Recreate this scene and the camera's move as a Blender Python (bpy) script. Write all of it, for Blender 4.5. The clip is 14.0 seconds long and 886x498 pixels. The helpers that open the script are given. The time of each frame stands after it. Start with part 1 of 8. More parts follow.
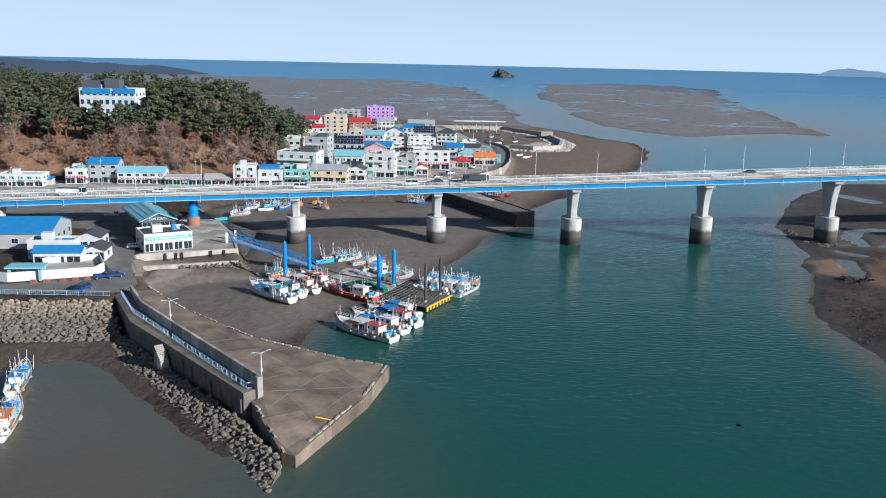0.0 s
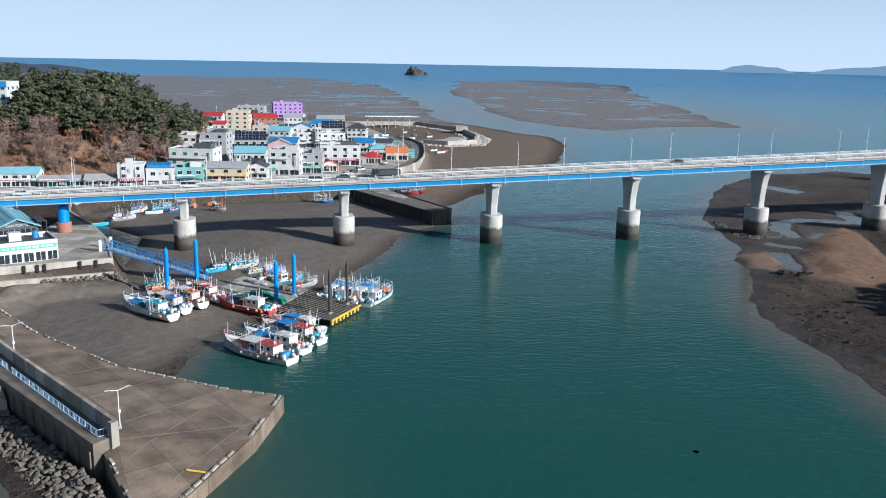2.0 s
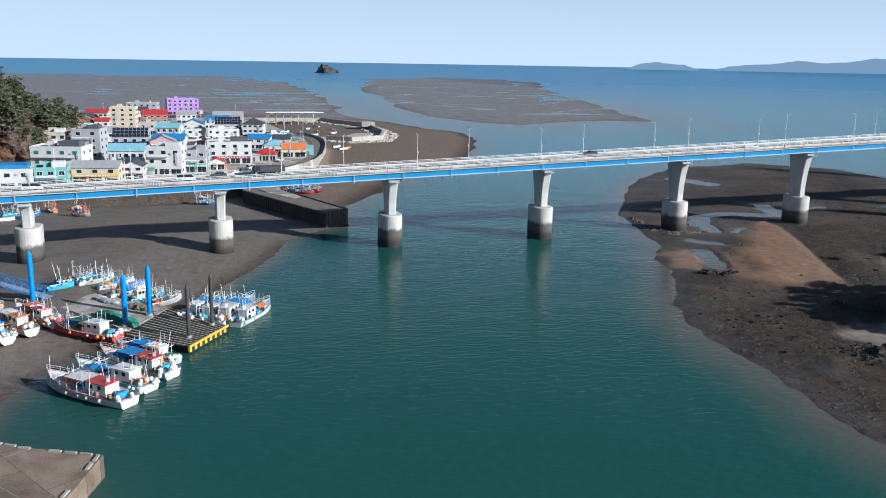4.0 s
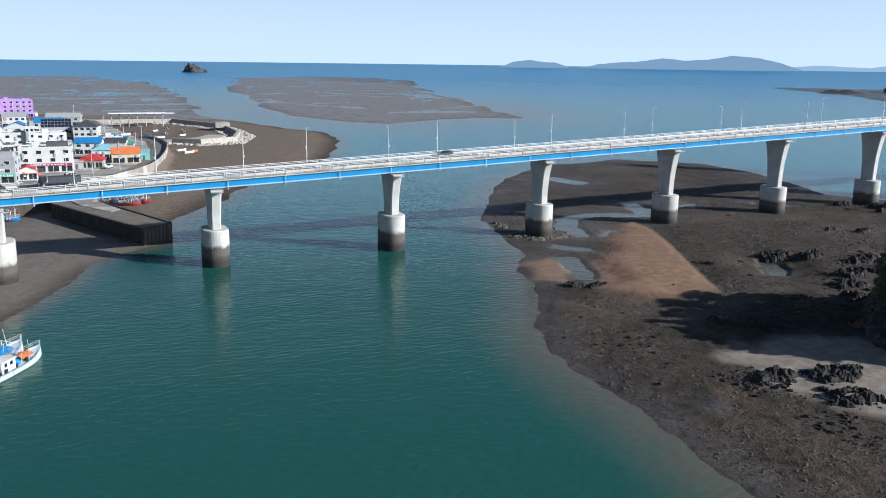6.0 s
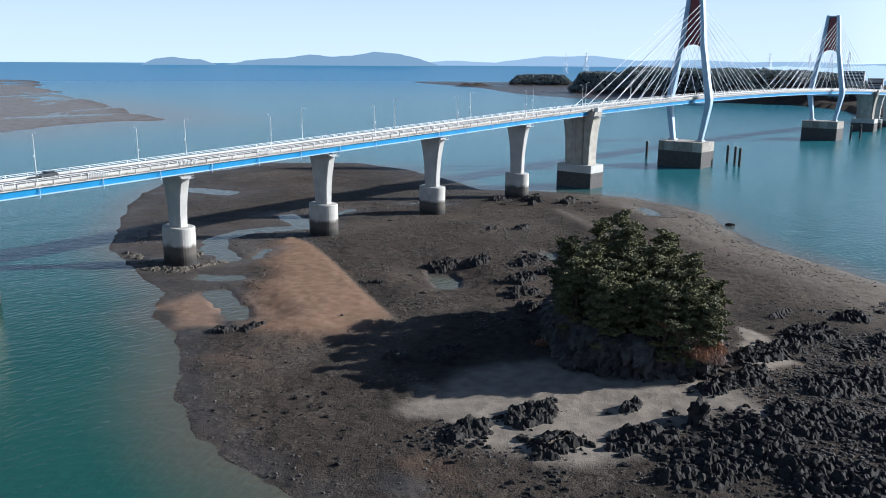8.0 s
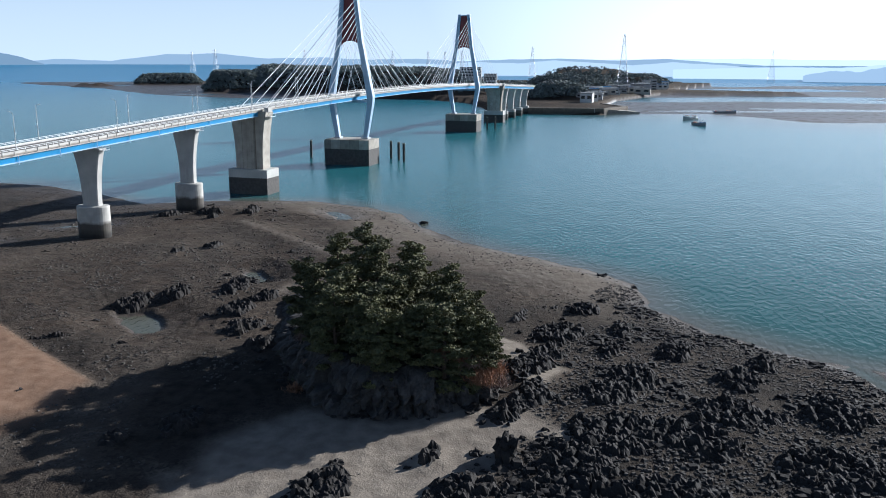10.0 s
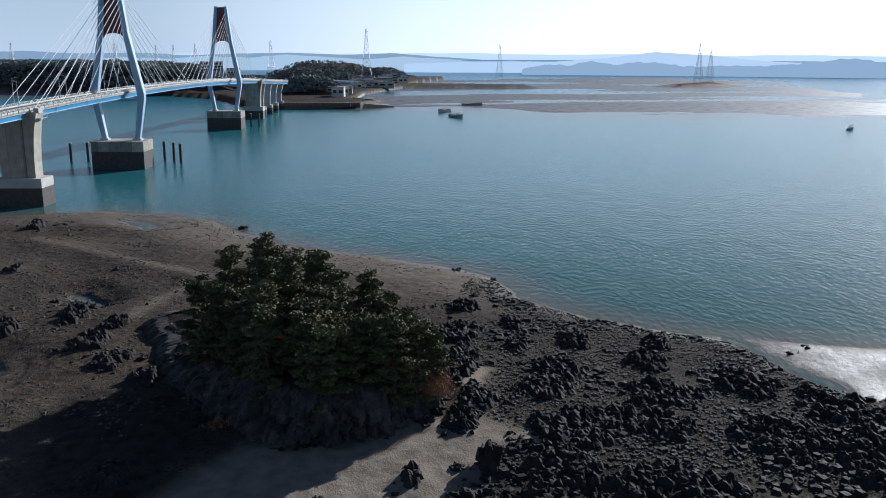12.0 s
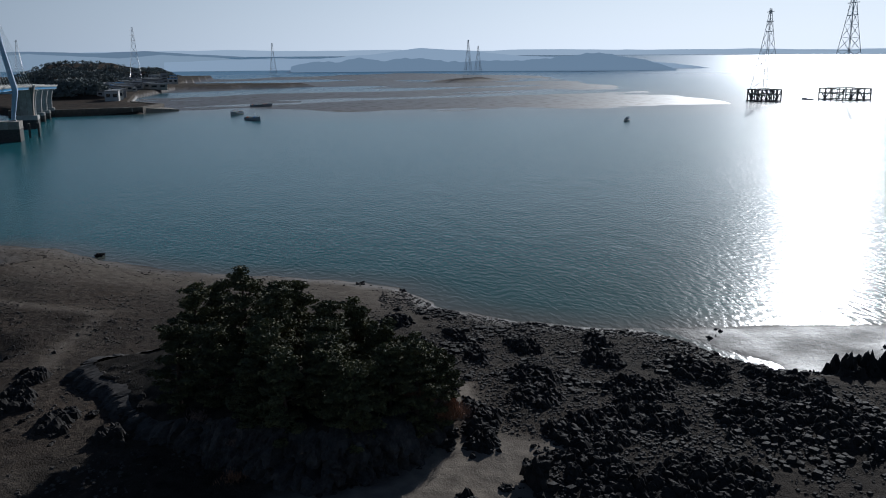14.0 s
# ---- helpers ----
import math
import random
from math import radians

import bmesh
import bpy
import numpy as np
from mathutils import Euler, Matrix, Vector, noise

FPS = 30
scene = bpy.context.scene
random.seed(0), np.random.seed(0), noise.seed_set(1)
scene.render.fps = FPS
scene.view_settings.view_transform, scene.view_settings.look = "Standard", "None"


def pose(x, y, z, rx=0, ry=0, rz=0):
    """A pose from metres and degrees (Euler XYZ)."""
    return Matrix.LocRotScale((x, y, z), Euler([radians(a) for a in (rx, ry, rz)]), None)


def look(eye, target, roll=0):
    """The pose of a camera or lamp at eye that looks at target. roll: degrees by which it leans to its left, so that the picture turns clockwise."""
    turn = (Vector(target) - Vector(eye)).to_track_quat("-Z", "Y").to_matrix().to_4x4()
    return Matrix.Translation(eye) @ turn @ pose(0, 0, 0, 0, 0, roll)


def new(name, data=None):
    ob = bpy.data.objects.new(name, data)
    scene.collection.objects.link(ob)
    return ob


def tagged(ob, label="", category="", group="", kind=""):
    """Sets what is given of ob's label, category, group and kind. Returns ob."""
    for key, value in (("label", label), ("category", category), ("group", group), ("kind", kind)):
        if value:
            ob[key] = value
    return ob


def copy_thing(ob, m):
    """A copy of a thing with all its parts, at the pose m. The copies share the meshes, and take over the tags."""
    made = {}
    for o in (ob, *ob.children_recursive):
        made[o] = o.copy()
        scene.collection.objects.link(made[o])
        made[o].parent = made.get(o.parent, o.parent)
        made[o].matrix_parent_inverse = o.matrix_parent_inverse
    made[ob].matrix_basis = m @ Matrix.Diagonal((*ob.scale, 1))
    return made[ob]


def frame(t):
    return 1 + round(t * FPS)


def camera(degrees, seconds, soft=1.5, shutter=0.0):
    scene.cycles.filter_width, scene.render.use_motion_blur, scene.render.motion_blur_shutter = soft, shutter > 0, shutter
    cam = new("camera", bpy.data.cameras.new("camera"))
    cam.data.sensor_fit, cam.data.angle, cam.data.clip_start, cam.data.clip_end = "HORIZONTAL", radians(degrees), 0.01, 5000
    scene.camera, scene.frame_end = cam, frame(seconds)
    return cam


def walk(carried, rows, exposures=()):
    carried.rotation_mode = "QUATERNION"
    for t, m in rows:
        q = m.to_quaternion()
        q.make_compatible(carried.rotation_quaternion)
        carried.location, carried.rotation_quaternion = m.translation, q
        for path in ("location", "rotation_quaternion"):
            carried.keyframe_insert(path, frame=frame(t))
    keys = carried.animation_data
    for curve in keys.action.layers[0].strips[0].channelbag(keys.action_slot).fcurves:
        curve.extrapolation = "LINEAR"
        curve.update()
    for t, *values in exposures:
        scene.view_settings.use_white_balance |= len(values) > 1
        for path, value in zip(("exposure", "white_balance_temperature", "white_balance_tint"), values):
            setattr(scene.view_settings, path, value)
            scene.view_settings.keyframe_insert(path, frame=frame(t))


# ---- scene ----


def view(x, y, z, heading, down, roll):
    """A camera pose from its place, its heading clockwise from +y, its tilt below the horizon and its roll, in degrees."""
    return pose(x, y, z, 90 - down, 0, -heading) @ pose(0, 0, 0, 0, 0, roll)


cam = camera(55.14, 14.0, soft=1.0)
PATH = [
    (0, (17.35, -299.82, 65.40, 6.72, 12.62, 1.27)),
    (0.5, (18.34, -293.21, 64.13, 8.20, 12.63, 1.19)),
    (1, (19.63, -286.69, 62.82, 9.61, 12.60, 1.14)),
    (1.5, (21.20, -280.08, 61.50, 11.01, 12.57, 1.11)),
    (2, (23.12, -273.42, 60.25, 12.43, 12.57, 1.05)),
    (4.5, (41.44, -240.91, 54.42, 19.82, 12.53, 0.92)),
    (5, (46.78, -234.90, 53.58, 21.71, 12.52, 0.90)),
    (5.5, (52.21, -228.38, 53.24, 23.45, 12.55, 0.87)),
    (6, (57.89, -221.98, 53.09, 26.11, 12.50, 0.73)),
    (6.5, (64.09, -215.36, 52.91, 31.00, 12.43, 0.49)),
    (7, (70.13, -209.47, 53.22, 36.71, 12.49, 0.45)),
    (7.5, (75.65, -202.96, 53.24, 42.80, 12.53, 0.37)),
    (8, (80.62, -196.36, 53.04, 48.93, 12.52, 0.37)),
    (8.5, (85.05, -189.83, 52.97, 54.99, 12.52, 0.26)),
    (9, (88.34, -183.31, 52.68, 61.34, 12.47, 0.27)),
    (9.2, (89.38, -180.81, 52.57, 63.94, 12.46, 0.22)),
    (11.5, (93.48, -148.85, 52.47, 87.64, 12.81, 0.34)),
    (12, (94.24, -141.25, 52.51, 91.43, 12.86, 0.25)),
    (12.5, (95.33, -133.55, 52.97, 94.06, 12.94, 0.19)),
    (13, (96.56, -125.53, 53.96, 97.86, 13.02, 0.05)),
    (13.5, (98.39, -117.46, 54.89, 102.76, 13.03, -0.08)),
    (14, (100.48, -109.50, 56.16, 107.22, 13.15, -0.31)),
]
EXPOSURES = [(t, stops, 5320, 10) for t, stops in ((0, 0.27), (5, 0.32), (7.5, 0.52), (9.2, 0.52), (11.5, 0.05), (12.5, -0.08), (13.2, -0.3), (14, -1.0))]
walk(cam, [(t, view(*v)) for t, v in PATH], EXPOSURES)

# ---- sky and sun ----
SUN_HEADING, SUN_HEIGHT = 131.0, 22.3
world = bpy.data.worlds.new("sky")
scene.world = world
world.use_nodes = True
wn = world.node_tree.nodes
sky = wn.new("ShaderNodeTexSky")
sky.sky_type = "NISHITA"
sky.sun_disc = False
sky.sun_elevation, sky.sun_rotation = radians(SUN_HEIGHT), radians(SUN_HEADING)
sky.air_density, sky.dust_density, sky.ozone_density = 1.0, 0.7, 3.0
wn["Background"].inputs[1].default_value = 0.05
sh, sv = radians(SUN_HEADING), radians(SUN_HEIGHT)
SUNWARD = Vector((math.sin(sh) * math.cos(sv), math.cos(sh) * math.cos(sv), math.sin(sv)))
wl = world.node_tree.links
way, apart, dot, glow, low, tone, veil = [wn.new(k) for k in ("ShaderNodeTexCoord", "ShaderNodeSeparateXYZ", "ShaderNodeVectorMath", "ShaderNodeMath", "ShaderNodeMapRange", "ShaderNodeMix", "ShaderNodeMix")]
# winter haze: thickest at the horizon, thin overhead, whiter towards the sun
wl.new(way.outputs["Generated"], apart.inputs[0])
wl.new(way.outputs["Generated"], dot.inputs[0])
dot.operation, dot.inputs[1].default_value = "DOT_PRODUCT", SUNWARD
clear = wn.new("ShaderNodeMath")
clear.operation = "MAXIMUM"
wl.new(dot.outputs["Value"], clear.inputs[0])
glow.operation, glow.inputs[1].default_value = "POWER", 2.0
wl.new(clear.outputs[0], glow.inputs[0])
tone.data_type = veil.data_type = "RGBA"
tone.inputs[6].default_value, tone.inputs[7].default_value = (2.9, 4.7, 6.5, 1), (43.0, 43.6, 42.6, 1)
wl.new(glow.outputs[0], tone.inputs[0])
low.inputs["From Min"].default_value, low.inputs["From Max"].default_value = 0.0, 0.28
low.inputs["To Min"].default_value, low.inputs["To Max"].default_value = 0.85, 0.03
wl.new(apart.outputs["Z"], low.inputs["Value"])
wl.new(low.outputs[0], veil.inputs[0])
wl.new(tone.outputs[2], veil.inputs[7])
world.node_tree.links.new(sky.outputs[0], veil.inputs[6])
world.node_tree.links.new(veil.outputs[2], wn["Background"].inputs[0])
sun = new("sun", bpy.data.lights.new("sun", "SUN"))
sun.data.energy, sun.data.angle, sun.data.color = 6.8, radians(0.55), (1.0, 0.905, 0.765)
sun.matrix_world = look(SUNWARD * 900, (0, 0, 0))


# ---- materials ----
def material(name, colour, rough=0.7, metal=0.0, vary=0.25, size=1.5, fine=12.0, bump=0.15, second=None, random=0.0, spec=0.5, bump_size=None):
    """A surface with variation at two scales: broad stains of size metres, and grain of fine per metre."""
    m = bpy.data.materials.new(name)
    m.use_nodes = True
    n, l = m.node_tree.nodes, m.node_tree.links
    b = n["Principled BSDF"]
    b.inputs["Roughness"].default_value, b.inputs["Metallic"].default_value = rough, metal
    b.inputs["Specular IOR Level"].default_value = spec
    geo = n.new("ShaderNodeNewGeometry")
    broad, grain = n.new("ShaderNodeTexNoise"), n.new("ShaderNodeTexNoise")
    broad.inputs["Scale"].default_value, broad.inputs["Detail"].default_value = 1.0 / size, 5
    grain.inputs["Scale"].default_value, grain.inputs["Detail"].default_value = fine, 3
    for tex in (broad, grain):
        l.new(geo.outputs["Position"], tex.inputs["Vector"])
    add = n.new("ShaderNodeMath")
    add.operation = "MULTIPLY_ADD"
    l.new(grain.outputs["Fac"], add.inputs[0])
    add.inputs[1].default_value = 0.45
    l.new(broad.outputs["Fac"], add.inputs[2])
    ramp = n.new("ShaderNodeMapRange")
    ramp.inputs["From Min"].default_value, ramp.inputs["From Max"].default_value = 0.45, 1.0
    l.new(add.outputs[0], ramp.inputs["Value"])
    mix = n.new("ShaderNodeMix")
    mix.data_type = "RGBA"
    dark = second or [c * (1 - vary) for c in colour]
    mix.inputs[6].default_value, mix.inputs[7].default_value = (*dark, 1), (*[min(1, c * (1 + vary * 0.35)) for c in colour], 1)
    l.new(ramp.outputs[0], mix.inputs[0])
    out = mix.outputs[2]
    if random:
        info, hsv, rng = n.new("ShaderNodeObjectInfo"), n.new("ShaderNodeHueSaturation"), n.new("ShaderNodeMapRange")
        rng.inputs["To Min"].default_value, rng.inputs["To Max"].default_value = 1 - random, 1 + random
        l.new(info.outputs["Random"], rng.inputs["Value"])
        l.new(rng.outputs[0], hsv.inputs["Value"])
        l.new(out, hsv.inputs["Color"])
        out = hsv.outputs["Color"]
    l.new(out, b.inputs["Base Color"])
    if bump:
        bp = n.new("ShaderNodeBump")
        bp.inputs["Strength"].default_value, bp.inputs["Distance"].default_value = min(1, bump * 2), bump_size or 0.5 / fine
        l.new(add.outputs[0], bp.inputs["Height"])
        l.new(bp.outputs[0], b.inputs["Normal"])
    return m


def water_material():
    m = bpy.data.materials.new("sea_water")
    m.use_nodes = True
    n, l = m.node_tree.nodes, m.node_tree.links
    b = n["Principled BSDF"]
    b.inputs["Roughness"].default_value, b.inputs["IOR"].default_value = 0.09, 1.33
    b.inputs["Specular IOR Level"].default_value = 0.2
    geo = n.new("ShaderNodeNewGeometry")
    stretch = n.new("ShaderNodeMapping")
    stretch.inputs["Rotation"].default_value = (0, 0, 0.6)
    stretch.inputs["Scale"].default_value = (0.5, 1.0, 1.0)
    l.new(geo.outputs["Position"], stretch.inputs["Vector"])
    mud = n.new("ShaderNodeTexNoise")
    mud.inputs["Scale"].default_value, mud.inputs["Detail"].default_value = 0.012, 6
    l.new(stretch.outputs[0], mud.inputs["Vector"])
    mix = n.new("ShaderNodeMix")
    mix.data_type = "RGBA"
    mix.inputs[6].default_value, mix.inputs[7].default_value = (0.0125, 0.058, 0.046, 1), (0.018, 0.074, 0.060, 1)
    l.new(mud.outputs["Fac"], mix.inputs[0])
    # reflected sky put into the base colour: bluer and lighter with distance
    off, far_tint, rough = n.new("ShaderNodeAttribute"), n.new("ShaderNodeMix"), n.new("ShaderNodeMapRange")
    off.attribute_name = "distance_ramp"
    far_tint.data_type = "RGBA"
    far_tint.inputs[7].default_value = (0.012, 0.150, 0.29, 1)
    mid_tint, far_range = n.new("ShaderNodeMix"), n.new("ShaderNodeMapRange")
    mid_tint.data_type = "RGBA"
    mid_tint.inputs[7].default_value = (0.030, 0.132, 0.152, 1)
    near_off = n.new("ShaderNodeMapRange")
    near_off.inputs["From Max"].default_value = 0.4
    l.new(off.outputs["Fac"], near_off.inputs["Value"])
    l.new(near_off.outputs[0], mid_tint.inputs[0])
    l.new(mix.outputs[2], mid_tint.inputs[6])
    far_range.inputs["From Min"].default_value = 0.4
    l.new(off.outputs["Fac"], far_range.inputs["Value"])
    l.new(far_range.outputs[0], far_tint.inputs[0])
    l.new(mid_tint.outputs[2], far_tint.inputs[6])
    rough.inputs["To Min"].default_value, rough.inputs["To Max"].default_value = 0.16, 0.28
    l.new(off.outputs["Fac"], rough.inputs["Value"])
    l.new(rough.outputs[0], b.inputs["Roughness"])
    silt, murk = n.new("ShaderNodeAttribute"), n.new("ShaderNodeMix")
    silt.attribute_name = "silt"
    murk.data_type = "RGBA"
    murk.inputs[7].default_value = (0.105, 0.088, 0.064, 1)
    l.new(far_tint.outputs[2], murk.inputs[6])
    l.new(silt.outputs["Fac"], murk.inputs[0])
    l.new(murk.outputs[2], b.inputs["Base Color"])
    small, broad = n.new("ShaderNodeTexNoise"), n.new("ShaderNodeTexNoise")
    small.inputs["Scale"].default_value, small.inputs["Detail"].default_value = 0.8, 3
    broad.inputs["Scale"].default_value, broad.inputs["Detail"].default_value = 0.10, 3
    l.new(stretch.outputs[0], small.inputs["Vector"])
    l.new(stretch.outputs[0], broad.inputs["Vector"])
    wide = n.new("ShaderNodeMath")
    wide.operation = "MULTIPLY_ADD"
    wide.inputs[1].default_value = 1.2
    l.new(broad.outputs["Fac"], wide.inputs[0])
    l.new(small.outputs["Fac"], wide.inputs[2])
    bp = n.new("ShaderNodeBump")
    bp.inputs["Strength"].default_value, bp.inputs["Distance"].default_value = 0.75, 0.2
    l.new(wide.outputs[0], bp.inputs["Height"])
    l.new(bp.outputs[0], b.inputs["Normal"])
    return m


WATER = water_material()
CONCRETE = material("concrete", (0.36, 0.33, 0.28), 0.85, vary=0.35, size=3.0, fine=6)
PIER_CONCRETE = material("pier_concrete", (0.46, 0.445, 0.41), 0.8, vary=0.25, size=4.0, fine=5)
TIDE_CONCRETE = material("tide_stained_concrete", (0.075, 0.067, 0.06), 0.8, vary=0.5, size=1.2, fine=8, bump=0.3)
JETTY_TOP = material("worn_jetty_concrete", (0.225, 0.17, 0.12), 0.85, size=5.0, fine=4, second=(0.062, 0.044, 0.031))
JETTY_WALL = material("jetty_wall_concrete", (0.165, 0.138, 0.105), 0.85, vary=0.5, size=3.0, fine=5)
ASPHALT = material("asphalt", (0.16, 0.146, 0.126), 0.9, vary=0.5, size=6.0, fine=10)
BRIDGE_BLUE = material("blue_painted_steel", (0.03, 0.23, 0.47), 0.45, vary=0.2, size=5.0, fine=3, bump=0.05)
PALE_BLUE = material("pale_blue_painted_steel", (0.36, 0.47, 0.60), 0.45, vary=0.15, size=5.0, fine=3, bump=0.04)
WHITE_STEEL = material("white_painted_steel", (0.6, 0.6, 0.585), 0.45, vary=0.12, size=2.0, fine=4, bump=0.04)
GREY_STEEL = material("galvanised_steel", (0.45, 0.46, 0.47), 0.45, 0.6, vary=0.15, size=1.0, fine=6, bump=0.04)
RED_PANEL = material("dark_red_steel_panel", (0.20, 0.035, 0.035), 0.5, vary=0.25, size=3.0, fine=4, bump=0.05)
ROCK = material("wet_black_rock", (0.042, 0.037, 0.033), 0.72, size=1.4, fine=5, bump=0.5, second=(0.014, 0.0132, 0.013), spec=0.09)
CLIFF = material("grey_cliff_rock", (0.095, 0.086, 0.078), 0.85, size=1.8, fine=3, bump=0.6, second=(0.022, 0.020, 0.019), spec=0.15)
RIPRAP = material("riprap_stone", (0.30, 0.235, 0.165), 0.85, vary=0.5, size=1.0, fine=6, bump=0.4, random=0.35)


def tide_stained(m, low, high, dark, clean=0.3):
    """Darkens a stone below the high water mark, where weed and mud cling to it."""
    n, l = m.node_tree.nodes, m.node_tree.links
    b = n["Principled BSDF"]
    source = b.inputs["Base Color"].links[0].from_socket
    geo, sep, wob, add, rng_, mix = [n.new(k) for k in ("ShaderNodeNewGeometry", "ShaderNodeSeparateXYZ", "ShaderNodeTexNoise", "ShaderNodeMath", "ShaderNodeMapRange", "ShaderNodeMix")]
    l.new(geo.outputs["Position"], sep.inputs[0])
    l.new(geo.outputs["Position"], wob.inputs["Vector"])
    wob.inputs["Scale"].default_value = 0.5
    add.operation = "MULTIPLY_ADD"
    add.inputs[1].default_value = -2.0
    l.new(wob.outputs["Fac"], add.inputs[0])
    l.new(sep.outputs["Z"], add.inputs[2])
    rng_.inputs["From Min"].default_value, rng_.inputs["From Max"].default_value = low - 1, high - 1
    l.new(add.outputs[0], rng_.inputs["Value"])
    mix.data_type = "RGBA"
    mix.inputs[6].default_value = (*dark, 1)
    l.new(source, mix.inputs[7])
    l.new(rng_.outputs[0], mix.inputs[0])
    keep = n.new("ShaderNodeMix")
    keep.data_type = "RGBA"
    keep.inputs[0].default_value = clean
    l.new(mix.outputs[2], keep.inputs[6])
    l.new(source, keep.inputs[7])
    l.new(keep.outputs[2], b.inputs["Base Color"])


FOOTING = material("stained_footing_concrete", (0.44, 0.42, 0.38), 0.82, vary=0.3, size=3.0, fine=5)
RUBBLE = material("pale_rubble_stone", (0.40, 0.36, 0.31), 0.9, vary=0.4, size=1.5, fine=5, bump=0.4)


def slab_tones(m, width, height, turn):
    """Casts a concrete surface in slabs of differing tone."""
    n, l = m.node_tree.nodes, m.node_tree.links
    b = n["Principled BSDF"]
    source = b.inputs["Base Color"].links[0].from_socket
    geo, turned, brick, mul = [n.new(k) for k in ("ShaderNodeNewGeometry", "ShaderNodeMapping", "ShaderNodeTexBrick", "ShaderNodeMix")]
    turned.inputs["Rotation"].default_value = (0, 0, turn)
    l.new(geo.outputs["Position"], turned.inputs["Vector"])
    l.new(turned.outputs[0], brick.inputs["Vector"])
    brick.inputs["Scale"].default_value, brick.inputs["Brick Width"].default_value, brick.inputs["Row Height"].default_value = 1.0, width, height
    brick.inputs["Mortar Size"].default_value = 0.06
    brick.inputs["Color1"].default_value, brick.inputs["Color2"].default_value, brick.inputs["Mortar"].default_value = (0.62, 0.6, 0.58, 1), (1.25, 1.25, 1.25, 1), (0.5, 0.48, 0.45, 1)
    mul.data_type, mul.blend_type = "RGBA", "MULTIPLY"
    mul.inputs[0].default_value = 1.0
    l.new(source, mul.inputs[6])
    l.new(brick.outputs["Color"], mul.inputs[7])
    l.new(mul.outputs[2], b.inputs["Base Color"])


slab_tones(JETTY_TOP, 13.0, 8.5, 1.0)
slab_tones(CONCRETE, 7.0, 5.0, 0.25)
tide_stained(FOOTING, 4.9, 5.9, (0.040, 0.031, 0.022), 0.1)
tide_stained(FOOTING, 1.6, 3.4, (0.014, 0.0125, 0.010), 0.1)
tide_stained(RIPRAP, 3.8, 5.6, (0.085, 0.076, 0.064))
tide_stained(JETTY_WALL, 1.5, 5.5, (0.06, 0.052, 0.042))


# ---- building blocks ----
def part(name, bm, mat, parent=None, label=""):
    me = bpy.data.meshes.new(name)
    bmesh.ops.recalc_face_normals(bm, faces=bm.faces)
    bm.to_mesh(me)
    bm.free()
    me.materials.append(mat)
    ob = new(name, me)
    ob.parent = parent
    return tagged(ob, label)


def share(name, source, m, parent, label=""):
    """Another object on the mesh of source."""
    ob = new(name, source.data)
    ob.parent, ob.matrix_local = parent, m
    return tagged(ob, label)


def thing(name, m=Matrix(), label="", category="", group="", kind=""):
    ob = new(name)
    ob.empty_display_size = 0.3
    ob.matrix_world = m
    return tagged(ob, label, category, group, kind)


def box(bm, x0, x1, y0, y1, z0, z1, m=None):
    c = Matrix.LocRotScale(((x0 + x1) / 2, (y0 + y1) / 2, (z0 + z1) / 2), None, (x1 - x0, y1 - y0, z1 - z0))
    return bmesh.ops.create_cube(bm, size=1, matrix=(m @ c) if m else c)["verts"]


def boxed(*dims, m=None):
    bm = bmesh.new()
    box(bm, *dims, m=m)
    return bm


def tube(bm, a, b, r, r2=None, seg=8):
    a, b = Vector(a), Vector(b)
    d = b - a
    m = Matrix.Translation((a + b) / 2) @ d.to_track_quat("Z", "Y").to_matrix().to_4x4()
    return bmesh.ops.create_cone(bm, cap_ends=True, segments=seg, radius1=r, radius2=r if r2 is None else r2, depth=d.length, matrix=m)["verts"]


def tubed(*args, **kw):
    bm = bmesh.new()
    tube(bm, *args, **kw)
    return bm


def loft(bm, rings, closed=True, caps=True):
    """Skins rings of points, each a list of equal length."""
    rows = [[bm.verts.new(p) for p in ring] for ring in rings]
    for a, b in zip(rows, rows[1:]):
        n = len(a)
        for i in range(n if closed else n - 1):
            j = (i + 1) % n
            bm.faces.new((a[i], a[j], b[j], b[i]))
    if caps and closed:
        bm.faces.new(rows[0][::-1])
        bm.faces.new(rows[-1])
    return rows


def prism(bm, poly, z0, z1):
    return loft(bm, [[(x, y, z0) for x, y in poly], [(x, y, z1) for x, y in poly]])


def oval(rx, ry, z, n=24, cx=0.0, cy=0.0):
    """A racetrack outline, rounded at its two ends in y."""
    pts = []
    for k in range(n):
        a = 2 * math.pi * (k + 0.5) / n
        pts.append((cx + rx * math.cos(a), cy + rx * math.sin(a) + math.copysign(ry - rx, math.sin(a)), z))
    return pts



# ---- ground ----
import functools


def inside(poly, X, Y):
    """Signed distance to an outline, positive inside."""
    P = np.array(poly, float)
    Q = np.roll(P, -1, 0)
    best = np.full(X.shape, 1e9)
    odd = np.zeros(X.shape, bool)
    for (ax, ay), (bx, by) in zip(P, Q):
        ex, ey = bx - ax, by - ay
        wx, wy = X - ax, Y - ay
        s = np.clip((wx * ex + wy * ey) / (ex * ex + ey * ey), 0, 1)
        best = np.minimum(best, np.hypot(wx - ex * s, wy - ey * s))
        if ey:
            odd ^= ((ay > Y) != (by > Y)) & (X < ex * (Y - ay) / ey + ax)
    return np.where(odd, best, -best)


@functools.lru_cache(None)
def rand_grid(seed, n=256):
    return np.random.RandomState(seed).rand(n, n)


